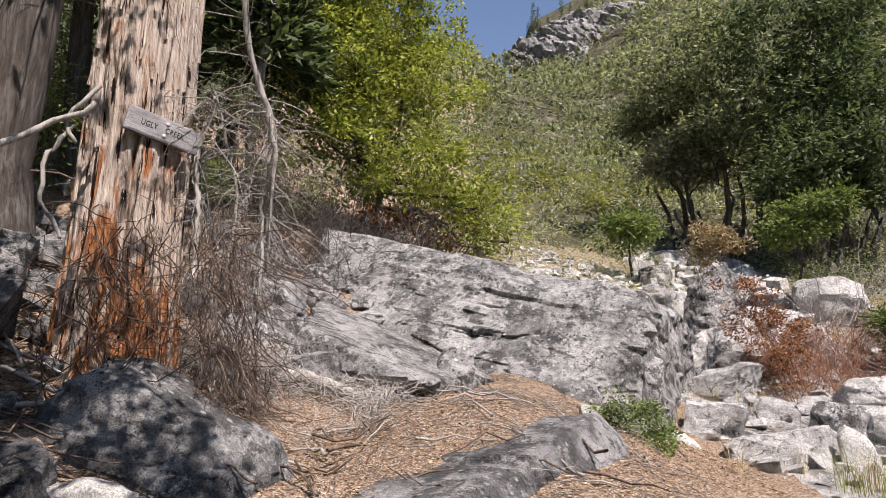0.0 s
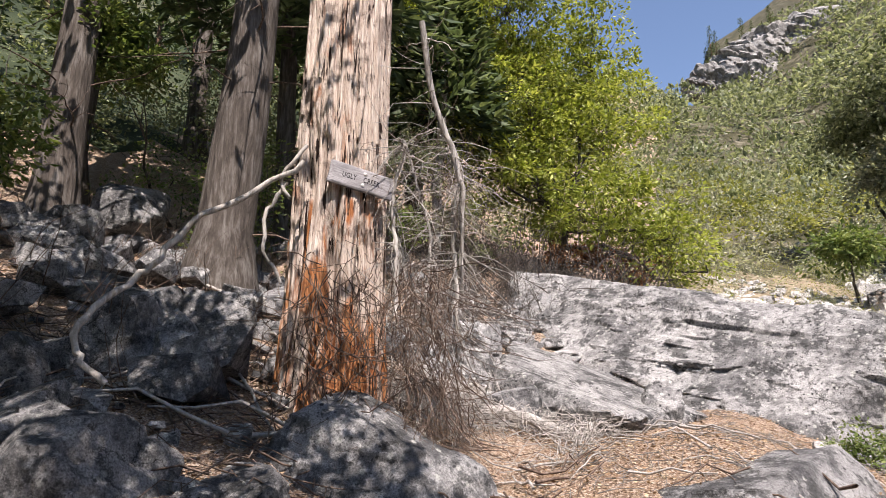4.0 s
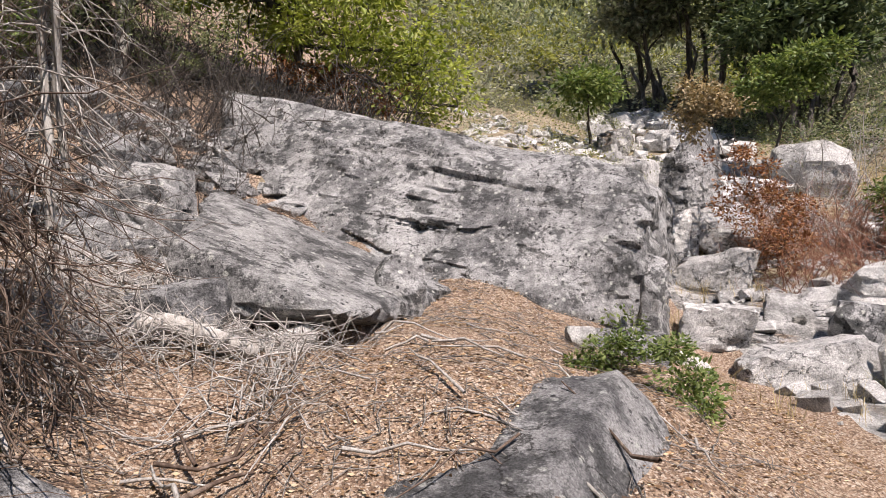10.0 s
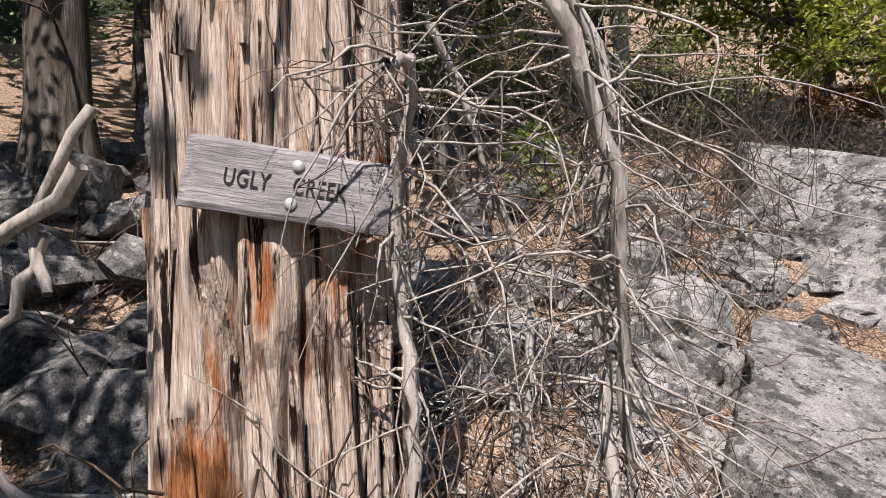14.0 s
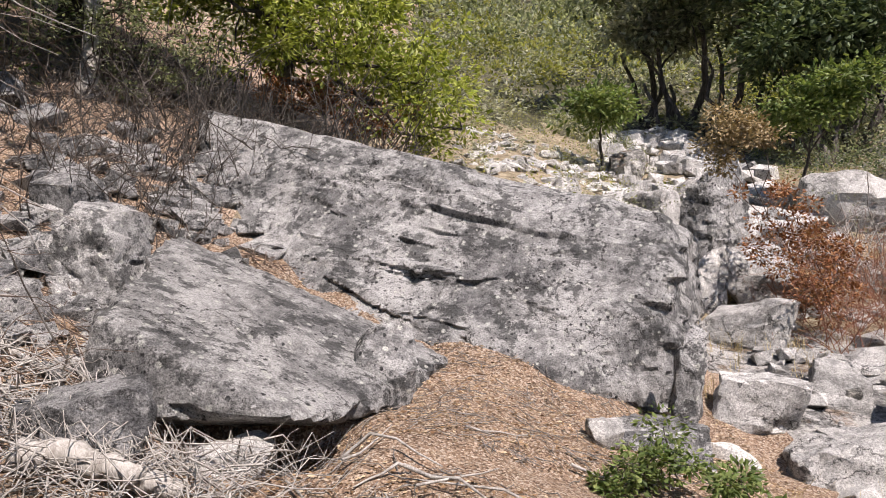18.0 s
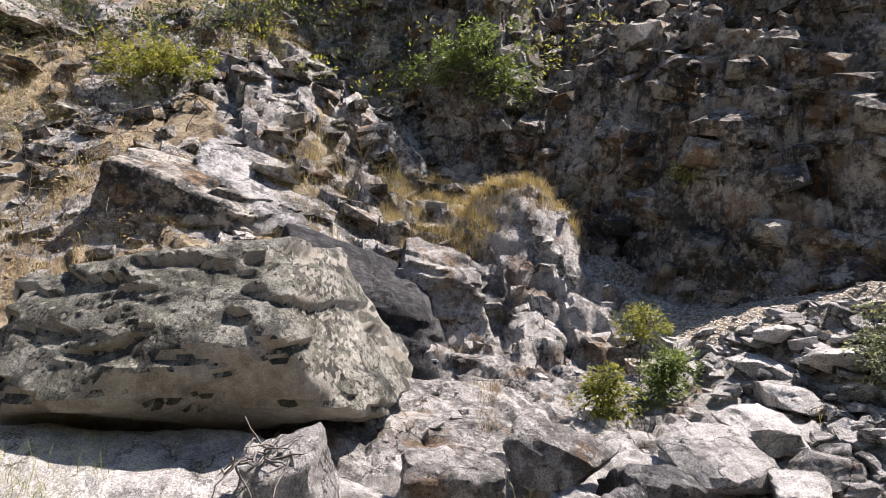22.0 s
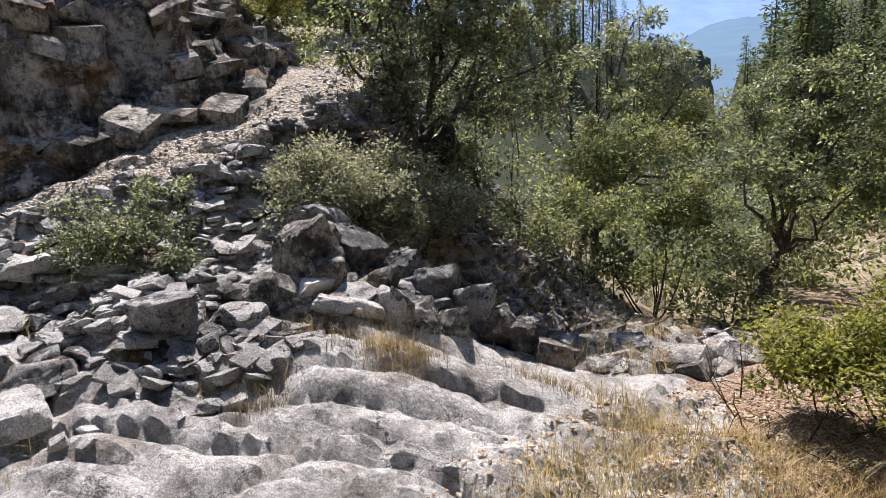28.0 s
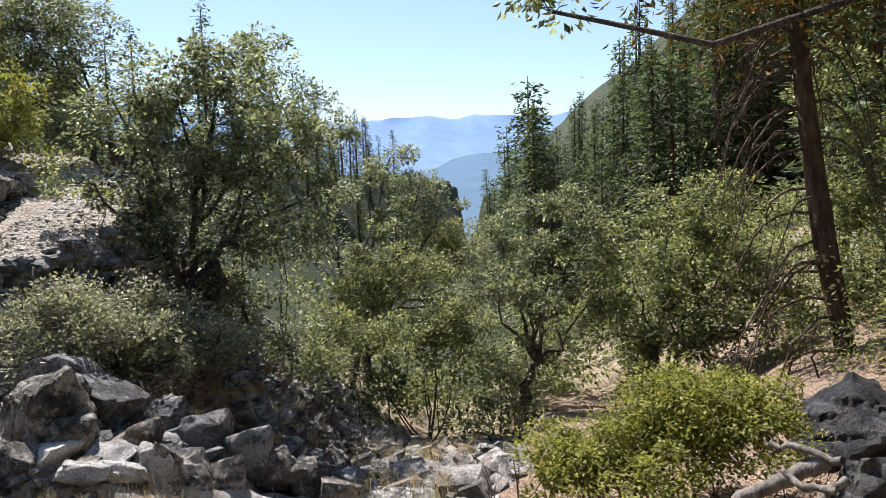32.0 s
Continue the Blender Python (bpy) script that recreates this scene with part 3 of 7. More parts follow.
def clump_points(rs, centres, radii, n, shell=0.5):
    k = rs.randint(len(centres), size=n)
    d = rs.normal(size=(n, 3))
    d /= np.linalg.norm(d, axis=1)[:, None]
    r = (shell + (1 - shell) * rs.rand(n)) ** 0.6
    return centres[k] + d * (r * radii[k])[:, None] * np.array([1, 1, 0.75]), d


def conifer_meshes(name, h, seed, width=0.17, sprays=26, far=False, bare=0.1, blade=0.0):
    """A fir or pine: a straight trunk, and whorls of drooping boughs clad in flat sprays."""
    rs = np.random.RandomState(seed)
    wood = [tube([(0, 0, -0.5), (0.02 * h * rs.normal() * 0.3, 0, h * 0.5), (0, 0, h)], [h * 0.016, h * 0.011, h * 0.001], 7)]
    pts, ways = [], []
    z = h * bare
    while z < h * 0.985:
        f = (z - h * bare) / (h * (1 - bare))
        reach = h * width * (1 - f) ** 0.8 * rs.uniform(0.7, 1.15) + 0.02 * h
        for k in range(rs.randint(4, 7)):
            a = rs.uniform(0, 2 * np.pi)
            out = np.array([math.cos(a), math.sin(a), 0.25 * (f - 0.45)])
            line = np.array([[0, 0, z]]) + np.linspace(0, reach * rs.uniform(0.7, 1.1), 5)[:, None] * out - np.c_[np.zeros((5, 2)), 0.16 * reach * np.linspace(0, 1, 5) ** 2]
            if not far:
                wood.append(tube(line, np.linspace(0.0035 * h, 0.0008 * h, 5), 3))
            m = max(3, int(sprays * (1 - 0.7 * f)))
            u = rs.uniform(0.15, 1.05, m)
            pts.append(line[0] + (line[-1] - line[0]) * u[:, None] + rs.normal(size=(m, 3)) * 0.012 * h * np.array([1, 1, 0.5]))
            side = np.cross(out, [0, 0, 1]) * rs.choice([-1, 1], m)[:, None]
            ways.append(out * 0.8 + side * rs.uniform(0.2, 1.0, m)[:, None] + np.array([0, 0, -0.25]))
        z += h * rs.uniform(0.018, 0.03)
    co, q = leaves(rs, np.concatenate(pts), h * (blade or (0.05 if far else 0.034)), 0.2, 0.42, np.concatenate(ways))
    tw, tq = join(wood)
    return raw_mesh(name + "_wood", tw, tq), raw_mesh(name + "_needles", co, q, False)


def foliage(name, label, category, base, lobes, n_leaves, leaf, mat_leaf, mat_bark, radius=0.06, trunks=1, group="", skirt=0):
    """A tree or bush whose crown fills the given lobes (x, y, z, radius, half height) with clusters of single leaves on real twigs."""
    skirt = skirt or (6 if name == "live_oak_tree" and base[1] < -6 else 0)
    n_leaves = int(n_leaves * 0.5) if skirt else n_leaves
    leaf = leaf * 1.3 if skirt else leaf
    rs = np.random.RandomState(len(lobes) * 7 + int(abs(base[0]) * 100) % 997)
    bz = ground_z(*base)
    org = np.array([base[0], base[1], bz])
    lobes = np.array(lobes, float)
    if skirt:
        # boughs that hang low round the trunk
        low = lobes[rs.randint(len(lobes), size=skirt)].copy()
        low[:, :2] = org[:2] + (low[:, :2] - org[:2]) * rs.uniform(0.5, 1.15, (skirt, 1)) + rs.normal(size=(skirt, 2)) * 0.4
        low[:, 2] = height(low[:, 0], low[:, 1]) + rs.uniform(0.35, 1.0, skirt) * max(0.6, lobes[:, 2].min() - bz)
        low[:, 3:] *= 0.75
        lobes = np.r_[lobes, low]
    vol = lobes[:, 3] ** 2 * lobes[:, 4]
    clusters = []
    total = max(8, int(n_leaves / (140 if skirt else 90)))
    for lb, v in zip(lobes, vol / vol.sum()):
        k = max(3, int(total * v))
        d = rs.normal(size=(k, 3))
        d /= np.linalg.norm(d, axis=1)[:, None]
        r = rs.uniform(0.4 if skirt else 0.15, 1.3, k) ** 0.7
        clusters.append(lb[:3] + d * r[:, None] * np.array([lb[3], lb[3], lb[4]]))
    clusters = np.concatenate(clusters) - org
    root = thing(name, label, category, Matrix.Translation(org), group)
    mid = lobes[:, :3] - org
    wood = []
    hubs = []
    for k in range(trunks):
        a = rs.uniform(0, 2 * np.pi)
        foot = np.array([math.cos(a), math.sin(a), 0]) * radius * (1.6 if trunks > 1 else 0) + np.array([0, 0, -0.2])
        mine = mid[k::trunks] if len(mid[k::trunks]) else mid
        aim = mine.mean(0) * np.array([0.55, 0.55, 0.5])
        w = np.linspace(0, 1, 8)[:, None]
        bow = rs.normal(size=3) * 0.10 * np.linalg.norm(aim)
        line = foot + (aim - foot) * w + bow * np.sin(w * np.pi) + rs.normal(size=(8, 3)) * radius * 0.35
        line[0] = foot
        rr = radius * (1 - 0.55 * w[:, 0]) * (1.0 if k == 0 else 0.75)
        rr[0] *= 1.35
        part("trunk" if category == "tree" else "stem", raw_mesh(name + "_trunk", *tube(line, rr, 9)), mat_bark, root)
        hubs += [(line[5], rr[5]), (line[6], rr[6]), (line[7], rr[7])]
    hub_p = np.array([h[0] for h in hubs])
    joints = []
    for c in mid:
        h = int(np.argmin(np.linalg.norm(hub_p - c, axis=1)))
        w = np.linspace(0, 1, 7)[:, None]
        line = hub_p[h] + (c - hub_p[h]) * w + rs.normal(size=(7, 3)) * 0.05 * np.linalg.norm(c - hub_p[h]) * np.sin(w * np.pi)
        rr = np.linspace(max(hubs[h][1] * 0.75, 0.006), max(hubs[h][1] * 0.28, 0.004), 7)
        part("limb", raw_mesh(name + "_limb", *tube(line, rr, 6)), mat_bark, root)
        joints += [(line[3], rr[3]), (line[5], rr[5]), (line[6], rr[6])]
    jp = np.array([j[0] for j in joints])
    for c in clusters:
        j = int(np.argmin(np.linalg.norm(jp - c, axis=1)))
        w = np.linspace(0, 1, 4)[:, None]
        line = jp[j] + (c - jp[j]) * w + rs.normal(size=(4, 3)) * 0.06 * np.linalg.norm(c - jp[j]) * np.sin(w * np.pi)
        wood.append(tube(line, np.linspace(max(0.35 * joints[j][1], 0.003), 0.002 + leaf * 0.03, 4), 4))
    part("twig_work", raw_mesh(name + "_twigs", *join(wood)), mat_bark, root)["kind"] = "stuff"
    size = leaf * 2.6 + 0.06 * lobes[:, 3].mean()
    pts, d = clump_points(rs, clusters, size * rs.uniform(0.5, 1.5, len(clusters)), n_leaves, 0.15)
    co, q = leaves(rs, pts, leaf, 0.3, 0.52, d, 0.12)
    part("crown", raw_mesh(name + "_crown", co, q, False), mat_leaf, root)["kind"] = "stuff"
    return root


def hewn(name, label, centre, planes, material, level=6, soft=0.07, rough=0.05, seed=1, grain=0.012, cracks=(), under=None):
    """A boulder bounded by planes, each a point and an outward normal in the world, with worn edges and a rough skin."""
    c = np.array(centre, float)
    d, tri = ico(level)
    n = np.array([p[1] for p in planes], float)
    n /= np.linalg.norm(n, axis=1)[:, None]
    h = np.maximum(((np.array([p[0] for p in planes], float) - c) * n).sum(1), 0.05)
    r = h / np.maximum(d @ n.T, 1e-4)
    m = r.min(1, keepdims=True)
    r = m[:, 0] - soft * np.log(np.exp(-(r - m) / soft).sum(1))
    co = d * np.maximum(r, 0.05)[:, None]
    s = np.random.RandomState(seed).uniform(-40, 40, 3)
    co += d * (rough * noise3(co + s, 0.9, 5, 0.55) + grain * noise3(co + s, 6, 4, 0.6))[:, None]
    # shallow steps where the rock has flaked
    f = noise3(co + s + 9, 1.7, 3, 0.5)
    co += d * (rough * 0.8 * np.clip((f - 0.12) * 9, -1, 1))[:, None]
    # open cracks along lines on the face
    for a, b, wide, deep in cracks:
        a, b = np.array(a) - c, np.array(b) - c
        u = np.clip(((co - a) @ (b - a)) / ((b - a) @ (b - a)), 0, 1)
        q = co - (a + u[:, None] * (b - a))
        q[:, 2] += 0.05 * vnoise(u * 7, 0 * u + seed)
        co -= d * (deep * np.sin(np.pi * np.clip(u, 0.04, 0.96)) ** 0.6 * np.exp(-((np.linalg.norm(q, axis=1) / wide) ** 4)))[:, None]
    me = raw_mesh(name, co, tri)
    me.set_sharp_from_angle(angle=0.6)
    if under is not None:
        me.materials.append(material)
        me.materials.append(under)
        nz = np.empty(len(me.polygons) * 3, np.float32)
        me.polygons.foreach_get("normal", nz)
        mid = co[tri].mean(1)
        me.polygons.foreach_set("material_index", (nz.reshape(-1, 3)[:, 2] + 0.25 * vnoise(mid[:, 1] * 3, mid[:, 2] * 3) < 0.3).astype(np.int32))
    return thing(name, label, "rock", Matrix.Translation(c), "", "", me, material)
# ---- ground: one sheet from the creek to the far ridges ----
XS = spread(-3000, 3000, -2.5, 15.5, 0.055, 1.075)
YS = spread(-3200, 1500, -8, 6, 0.055, 1.07)
ground_me = grid_mesh("ground", XS, YS, height)
for _m in (M_LITTER, M_BED, M_DARK, M_GRAVEL, M_DRY, M_SCRUB, M_FOREST, M_SLOPE):
    ground_me.materials.append(_m)


def ground_zones(me):
    """The kind of ground of each face: litter, washed bedrock, dark cliff, gravel trail, dry grass, scrub, forest, ledges."""
    c = np.empty(len(me.polygons) * 3, np.float32)
    me.polygons.foreach_get("center", c)
    x, y = c.reshape(-1, 3)[:, 0].astype(float), c.reshape(-1, 3)[:, 1].astype(float)
    wob = 0.5 * vnoise(x * 0.8, y * 0.8) + 0.3 * vnoise(x * 2.3, y * 2.3)
    xc = creek_x(y)
    z = np.zeros(len(x), np.int32)
    z[(x > xc - bed_edge(y) + 0.6 * wob) & (x < 40)] = 1
    z[(x + 0.35 * y > 6.5 + 0.6 * wob) & (y > -2.6) & (y < 30)] = 7
    z[(x > 9.0 + wob) & (y > 2.0 + wob) & (fbm(x * 0.7, y * 0.7, 3) > -0.25)] = 4
    tx = trail_x(y)
    z[(y < -2.6 + 0.5 * wob) & (x > xc + 1.0 + 0.6 * wob) & (x < tx)] = 2
    z[(y < -2.0 + wob) & (np.abs(x - tx) < 0.85 + 0.3 * wob)] = 3
    cliff = cliff_x(y) - 0.2
    z[(y < -2.0 + wob) & (y > -30) & (x > tx) & (x < cliff + 1.5)] = 3
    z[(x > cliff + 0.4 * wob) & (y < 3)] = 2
    z[(y > 10 + 2 * wob) & (x < 30)] = 4
    z[(y > 9) & (y < 30) & (x > xc + 0.5) & (fbm(x * 0.8 + 5, y * 0.8, 4) > 0.2)] = 2
    z[(y > 24 + 4 * wob)] = 5
    z[(x < -1.8 + wob) & (y > 9)] = 0
    z[(x < -14 + 3 * wob)] = 6
    z[(y < -6.5 + wob) & (x > xc + 0.8 + wob) & (x < trail_x(y) - 1.2)] = 4
    z[(y < -13 + 2 * wob) & (x < trail_x(y) - 2)] = 4
    z[(y < -34 + 3 * wob) & (x < trail_x(y) - 2)] = 6
    z[(y < -60) | (x > 60) & (y < 0)] = 6
    me.polygons.foreach_set("material_index", z)


ground_zones(ground_me)
ground_me.set_sharp_from_angle(angle=0.62)
ground = tagged(new("ground", ground_me), "rocky creek bank of leaf litter, washed bedrock and dry slopes", "ground", "", "structure")

# ---- the great boulders of the terrace ----
# the long open crack under the overhanging flake, and finer ones
BIG_CRACKS = (((-0.29, 8.34, 2.3), (0.31, 8.09, 2.17), 0.07, 0.16), ((0.31, 8.09, 2.17), (0.96, 7.98, 2.23), 0.06, 0.13), ((-0.95, 9.4, 3.35), (-0.3, 8.83, 2.87), 0.04, 0.06), ((-0.3, 8.83, 2.87), (1.03, 8.22, 2.53), 0.035, 0.05), ((1.03, 8.22, 2.53), (1.87, 7.94, 2.43), 0.05, 0.08))
hewn("boulder", "huge grey boulder with black and white lichen lying across the terrace", (0.4, 9.6, 2.3), (
    ((0.0, 7.75, 1.7), (-0.17, -0.72, 0.62)), ((-2.2, 9.75, 4.25), (0.26, -0.08, 1.0)), ((3.45, 10.0, 2.3), (1, -0.42, 0.12)), ((-2.75, 9.4, 3.4), (-1, -0.35, 0.12)),
    ((0.6, 12.2, 3.2), (0, 1, 0.3)), ((0.4, 9.6, 0.4), (0, 0, -1)), ((1.9, 7.35, 1.3), (0.35, -1, 0.12)), ((-1.6, 9.1, 3.9), (-0.35, -0.8, 0.5))), M_ROCK, 7, 0.08, 0.05, 3, 0.012, BIG_CRACKS)
hewn("boulder", "grey lichened slab tilted above a dark hollow", (-1.0, 6.3, 1.75), (
    ((-1.9, 6.1, 2.3), (0.42, -0.2, 1.0)), ((-1.2, 5.2, 1.6), (-0.15, -1, 0.3)), ((-2.0, 5.9, 1.9), (-1, -0.25, 0.25)), ((-0.25, 5.8, 1.4), (1, -0.45, 0.2)),
    ((-1.2, 7.4, 2.2), (0.2, 1, 0.2)), ((-1.0, 5.3, 1.52), (0, -0.3, -1))), M_ROCK, 6, 0.04, 0.04, 5)
hewn("boulder", "dark slab with pale lichen rings rising from the litter", (0.45, 2.75, 0.7), (
    ((-0.21, 1.75, 0.76), (-0.13, -0.145, 1.0)), ((0.56, 2.19, 0.5), (0.62, -0.47, 0.6)), ((1.5, 3.6, 0.8), (1, 0.1, 0.1)), ((-0.42, 1.9, 0.8), (-1, -0.4, 0.4)), ((-0.2, 1.5, 0.6), (-0.3, -1, 0.3)),
    ((1.1, 4.2, 1.1), (0.1, 1, 0.3)), ((0.6, 2.3, 0.42), (0.35, -0.45, -1))), M_GREYDARK, 6, 0.03, 0.03, 6)
hewn("boulder", "overhanging boulder with a lichened top and a smooth pale underside", (6.7, 2.4, 1.0), (
    ((6.5, 2.16, 1.74), (-0.5, -0.05, 0.85)), ((6.0, 1.71, 1.39), (-0.55, -0.35, 0.75)), ((6.0, 1.62, 1.12), (-0.25, -1, 0.5)), ((6.0, 3.5, 1.1), (-0.6, 0.3, 0.72)), ((5.72, 2.4, 1.0), (-1, -0.05, -0.18)),
    ((5.75, 1.68, 0.8), (-0.75, -0.7, -0.1)), ((6.0, 3.74, 1.3), (-0.4, 1, 0.2)), ((7.0, 2.4, 1.72), (0.2, 0.1, 1)), ((8.0, 2.6, 1.0), (1, 0, 0.3)), ((6.1, 2.4, 0.62), (-0.55, 0, -1)), ((6.7, 2.6, 0.25), (0, 0, -1))),
    M_OLIVE, 6, 0.035, 0.06, 8, 0.02, (), M_UNDER)
hewn("boulder", "smooth pale bedrock hump beside the overhanging boulder", (5.3, 3.0, 0.2), (
    ((5.3, 3.0, 0.52), (-0.12, -0.1, 1)), ((4.6, 3.0, 0.3), (-1, 0, 0.5)), ((5.1, 1.9, 0.3), (0, -1, 0.5)), ((5.3, 4.1, 0.4), (0, 1, 0.5)), ((6.1, 3, 0.4), (1, 0, 0.4)), ((5.3, 3, -0.2), (0, 0, -1))), M_PALE, 5, 0.07, 0.03, 19)
hewn("boulder", "angular grey block with white broken edges beside the creek", (5.0, 1.75, 0.35), (
    ((5.0, 1.7, 0.72), (-0.3, 0.4, 1)), ((4.8, 1.7, 0.4), (-1, 0.15, 0.15)), ((5.0, 1.48, 0.4), (-0.2, -1, 0.1)), ((5.05, 2.05, 0.4), (0, 1, 0.3)), ((5.3, 1.8, 0.4), (1, 0, 0.1)), ((5, 1.7, 0), (0, 0, -1))), M_PALE, 5, 0.015, 0.02, 23)
hewn("boulder", "smooth dark blue-grey boulder on the bank", (9.55, 1.25, 0.5), (
    ((9.3, 1.5, 1.22), (-0.3, -0.45, 1)), ((8.9, 1.2, 0.6), (-0.9, 0.0, 0.45)), ((9.3, 0.36, 0.45), (-0.3, -1, 0.4)), ((9.3, 2.2, 1.0), (-0.3, 1, 0.25)), ((10.6, 1.2, 0.6), (1, 0, 0.4)), ((9.6, 1.2, -0.3), (0, 0, -1))), M_CHARCOAL_SHADE, 6, 0.05, 0.04, 29)
hewn("boulder", "brown-stained grey ledge block above the dark boulder", (10.3, 0.2, 0.8), (
    ((10.1, 0.3, 1.2), (-0.35, -0.3, 1)), ((9.75, 0.2, 0.8), (-1, 0.1, 0.4)), ((10.2, -0.35, 0.8), (-0.1, -1, 0.3)), ((10.2, 0.8, 1.0), (0, 1, 0.3)), ((11, 0.2, 0.9), (1, 0, 0.4)), ((10.3, 0.2, 0.1), (0, 0, -1))), M_SLOPE, 6, 0.035, 0.05, 31)
hewn("boulder", "pale sloping rock slab on the bank", (12.0, 2.6, 2.0), (
    ((11.8, 2.4, 2.1), (-0.45, -0.5, 1)), ((11.1, 2.6, 1.9), (-1, 0, 0.4)), ((11.9, 1.4, 1.9), (0, -1, 0.5)), ((12, 3.7, 2.5), (0, 1, 0.3)), ((13, 2.6, 2.2), (1, 0, 0.4)), ((12, 2.6, 1.1), (0, 0, -1))), M_ROCK, 6, 0.05, 0.06, 37)
hewn("boulder", "ledge rock with orange moss on top, darkened for shade", (11.2, 3.6, 1.6), (
    ((11.2, 3.4, 2.25), (-0.2, -0.4, 1)), ((10.6, 3.5, 1.7), (-1, -0.1, 0.1)), ((11.1, 2.75, 1.8), (-0.3, -1, 0.2)), ((11.2, 4.7, 2.2), (0, 1, 0.4)), ((12.2, 3.6, 1.8), (1, 0, 0.4)), ((11.2, 3.6, 0.8), (0, 0, -1))), M_DARK, 6, 0.04, 0.07, 43)
hewn("boulder", "square-edged grey rock with dark lichen in the litter", (-1.06, 1.1, 0.55), (
    ((-1.06, 0.84, 0.79), (0.12, 0.08, 1)), ((-1.0, 0.76, 0.65), (0.22, -1, 0.22)), ((-1.32, 0.95, 0.7), (-1, -0.3, 0.3)), ((-0.82, 1.1, 0.6), (1, -0.3, 0.3)), ((-1.0, 1.5, 0.6), (0, 1, 0.3)), ((-1, 1.1, 0.2), (0, 0, -1))), M_GREYDARK, 5, 0.015, 0.02, 15)
hewn("boulder", "smooth grey boulder with a pale rounded top below the cedar", (-1.85, 2.3, 1.0), (
    ((-2.15, 2.15, 1.62), (0.55, -0.15, 1)), ((-2.25, 2.3, 1.62), (-0.7, -0.2, 1)), ((-1.75, 1.85, 0.95), (0.2, -1, 0.4)), ((-1.28, 2.15, 0.95), (1, -0.5, 0.5)), ((-2.6, 2.2, 1.2), (-1, -0.3, 0.3)), ((-1.8, 2.75, 1.2), (0.2, 1, 0.3)), ((-1.7, 2.4, 0.4), (0, 0, -1))), M_GREYDARK, 6, 0.05, 0.025, 17)
rock(-0.45, 1.15, 0.44, (0.33, 0.92, 0.34), -6, (25, 6), 820, M_GREYDARK, "split grey rock tilted beside a dark slab", 5)
rock(-0.95, 0.44, 0.16, (0.75, 0.34, 0.3), 4, (0, 0), 966, M_GREYDARK, "lichen-spotted grey boulder half sunk in leaf litter", 5)
rock(0.48, 1.32, 0.08, (1.05, 0.5, 0.48), 14, (0, 0), 849, M_GREYDARK, "lichen-spotted grey boulder half sunk in leaf litter", 5)
rock(1.48, 1.85, 0.2, (0.75, 0.45, 0.6), 35, (0, 28), 869, M_GREYDARK, "dark leaning slab at the creek's edge", 5)
rock(-2.28, 1.39, 0.80, (0.69, 0.62, 0.95), 15, (0, 0), 491, M_GREYDARK, "lichen-spotted grey boulder half sunk in leaf litter", 5)
rock(-1.81, 1.59, 0.80, (0.60, 0.42, 0.30), -1, (0, 0), 563, M_WHITE, "white quartz-crusted stone on the litter", 4)
rock(-0.72, 0.97, 0.46, (0.35, 0.21, 0.17), 22, (0, 0), 61, M_WHITE, "white quartz stone lying in the leaf litter", 3)
rock(-0.44, 0.8, 0.41, (0.17, 0.14, 0.15), 3, (0, 0), 550, M_WHITE, "white quartz stone lying in the leaf litter", 3)
rock(-0.80, 0.68, 0.40, (0.29, 0.23, 0.13), 7, (0, 0), 799, M_WHITE, "white quartz stone lying in the leaf litter", 3)
rock(-1.14, 0.64, 0.36, (0.3, 0.24, 0.17), 2, (0, 0), 109, M_WHITE, "white quartz stone lying in the leaf litter", 4)
rock(0.05, 1.28, 0.38, (0.35, 0.28, 0.33), 13, (0, 0), 267, M_WHITE, "pale split stone under the dark slab", 4)
rock(0.89, 1.89, 0.26, (0.45, 0.41, 0.56), 17, (0, 0), 199, M_GREYDARK, "lichen-spotted grey boulder half sunk in leaf litter", 4)
rock(0.90, 2.19, 0.42, (0.53, 0.42, 0.27), 2, (0, 0), 297, M_GREYDARK, "lichen-spotted grey boulder half sunk in leaf litter", 4)
rock(1.39, 2.18, 0.41, (0.97, 0.68, 0.70), 13, (0, 0), 750, M_PALE, "long white-streaked boulder at the creek's edge", 5)
rock(2.26, 6.92, 1.21, (0.35, 0.31, 1.21), -12, (0, 5), 89, M_ROCK, "narrow upright grey stone standing at the boulder's end", 4)
rock(4.90, 12.79, 2.95, (0.99, 0.59, 2.62), 3, (0, 0), 866, M_ROCK, "tall pointed grey slab standing among boulders", 5)
rock(1.93, 6.55, 0.76, (0.86, 0.77, 0.98), -19, (0, 0), 688, M_ROCK, "grey lichen-covered boulder beside the creek", 5)
rock(3.77, 7.05, 0.41, (1.59, 1.27, 1.29), -24, (0, 0), 255, M_PALE, "rounded white-grey boulder in the dry creek bed", 5)
rock(3.26, 7.87, 0.99, (1.00, 0.80, 0.91), -29, (0, 0), 485, M_PALE, "sun-bleached pale boulder in the dry creek bed", 4)
rock(4.18, 10.09, 1.43, (1.34, 0.94, 0.89), -27, (0, 0), 968, M_PALE, "flat pale slab in the dry creek bed", 4)
rock(5.02, 11.46, 1.99, (1.13, 0.91, 1.14), -11, (0, 0), 887, M_PALE, "sun-bleached pale boulder in the dry creek bed", 4)
rock(6.27, 9.21, 1.27, (1.72, 1.38, 1.08), -11, (0, 0), 861, M_PALE, "sun-bleached pale boulder in the dry creek bed", 5)
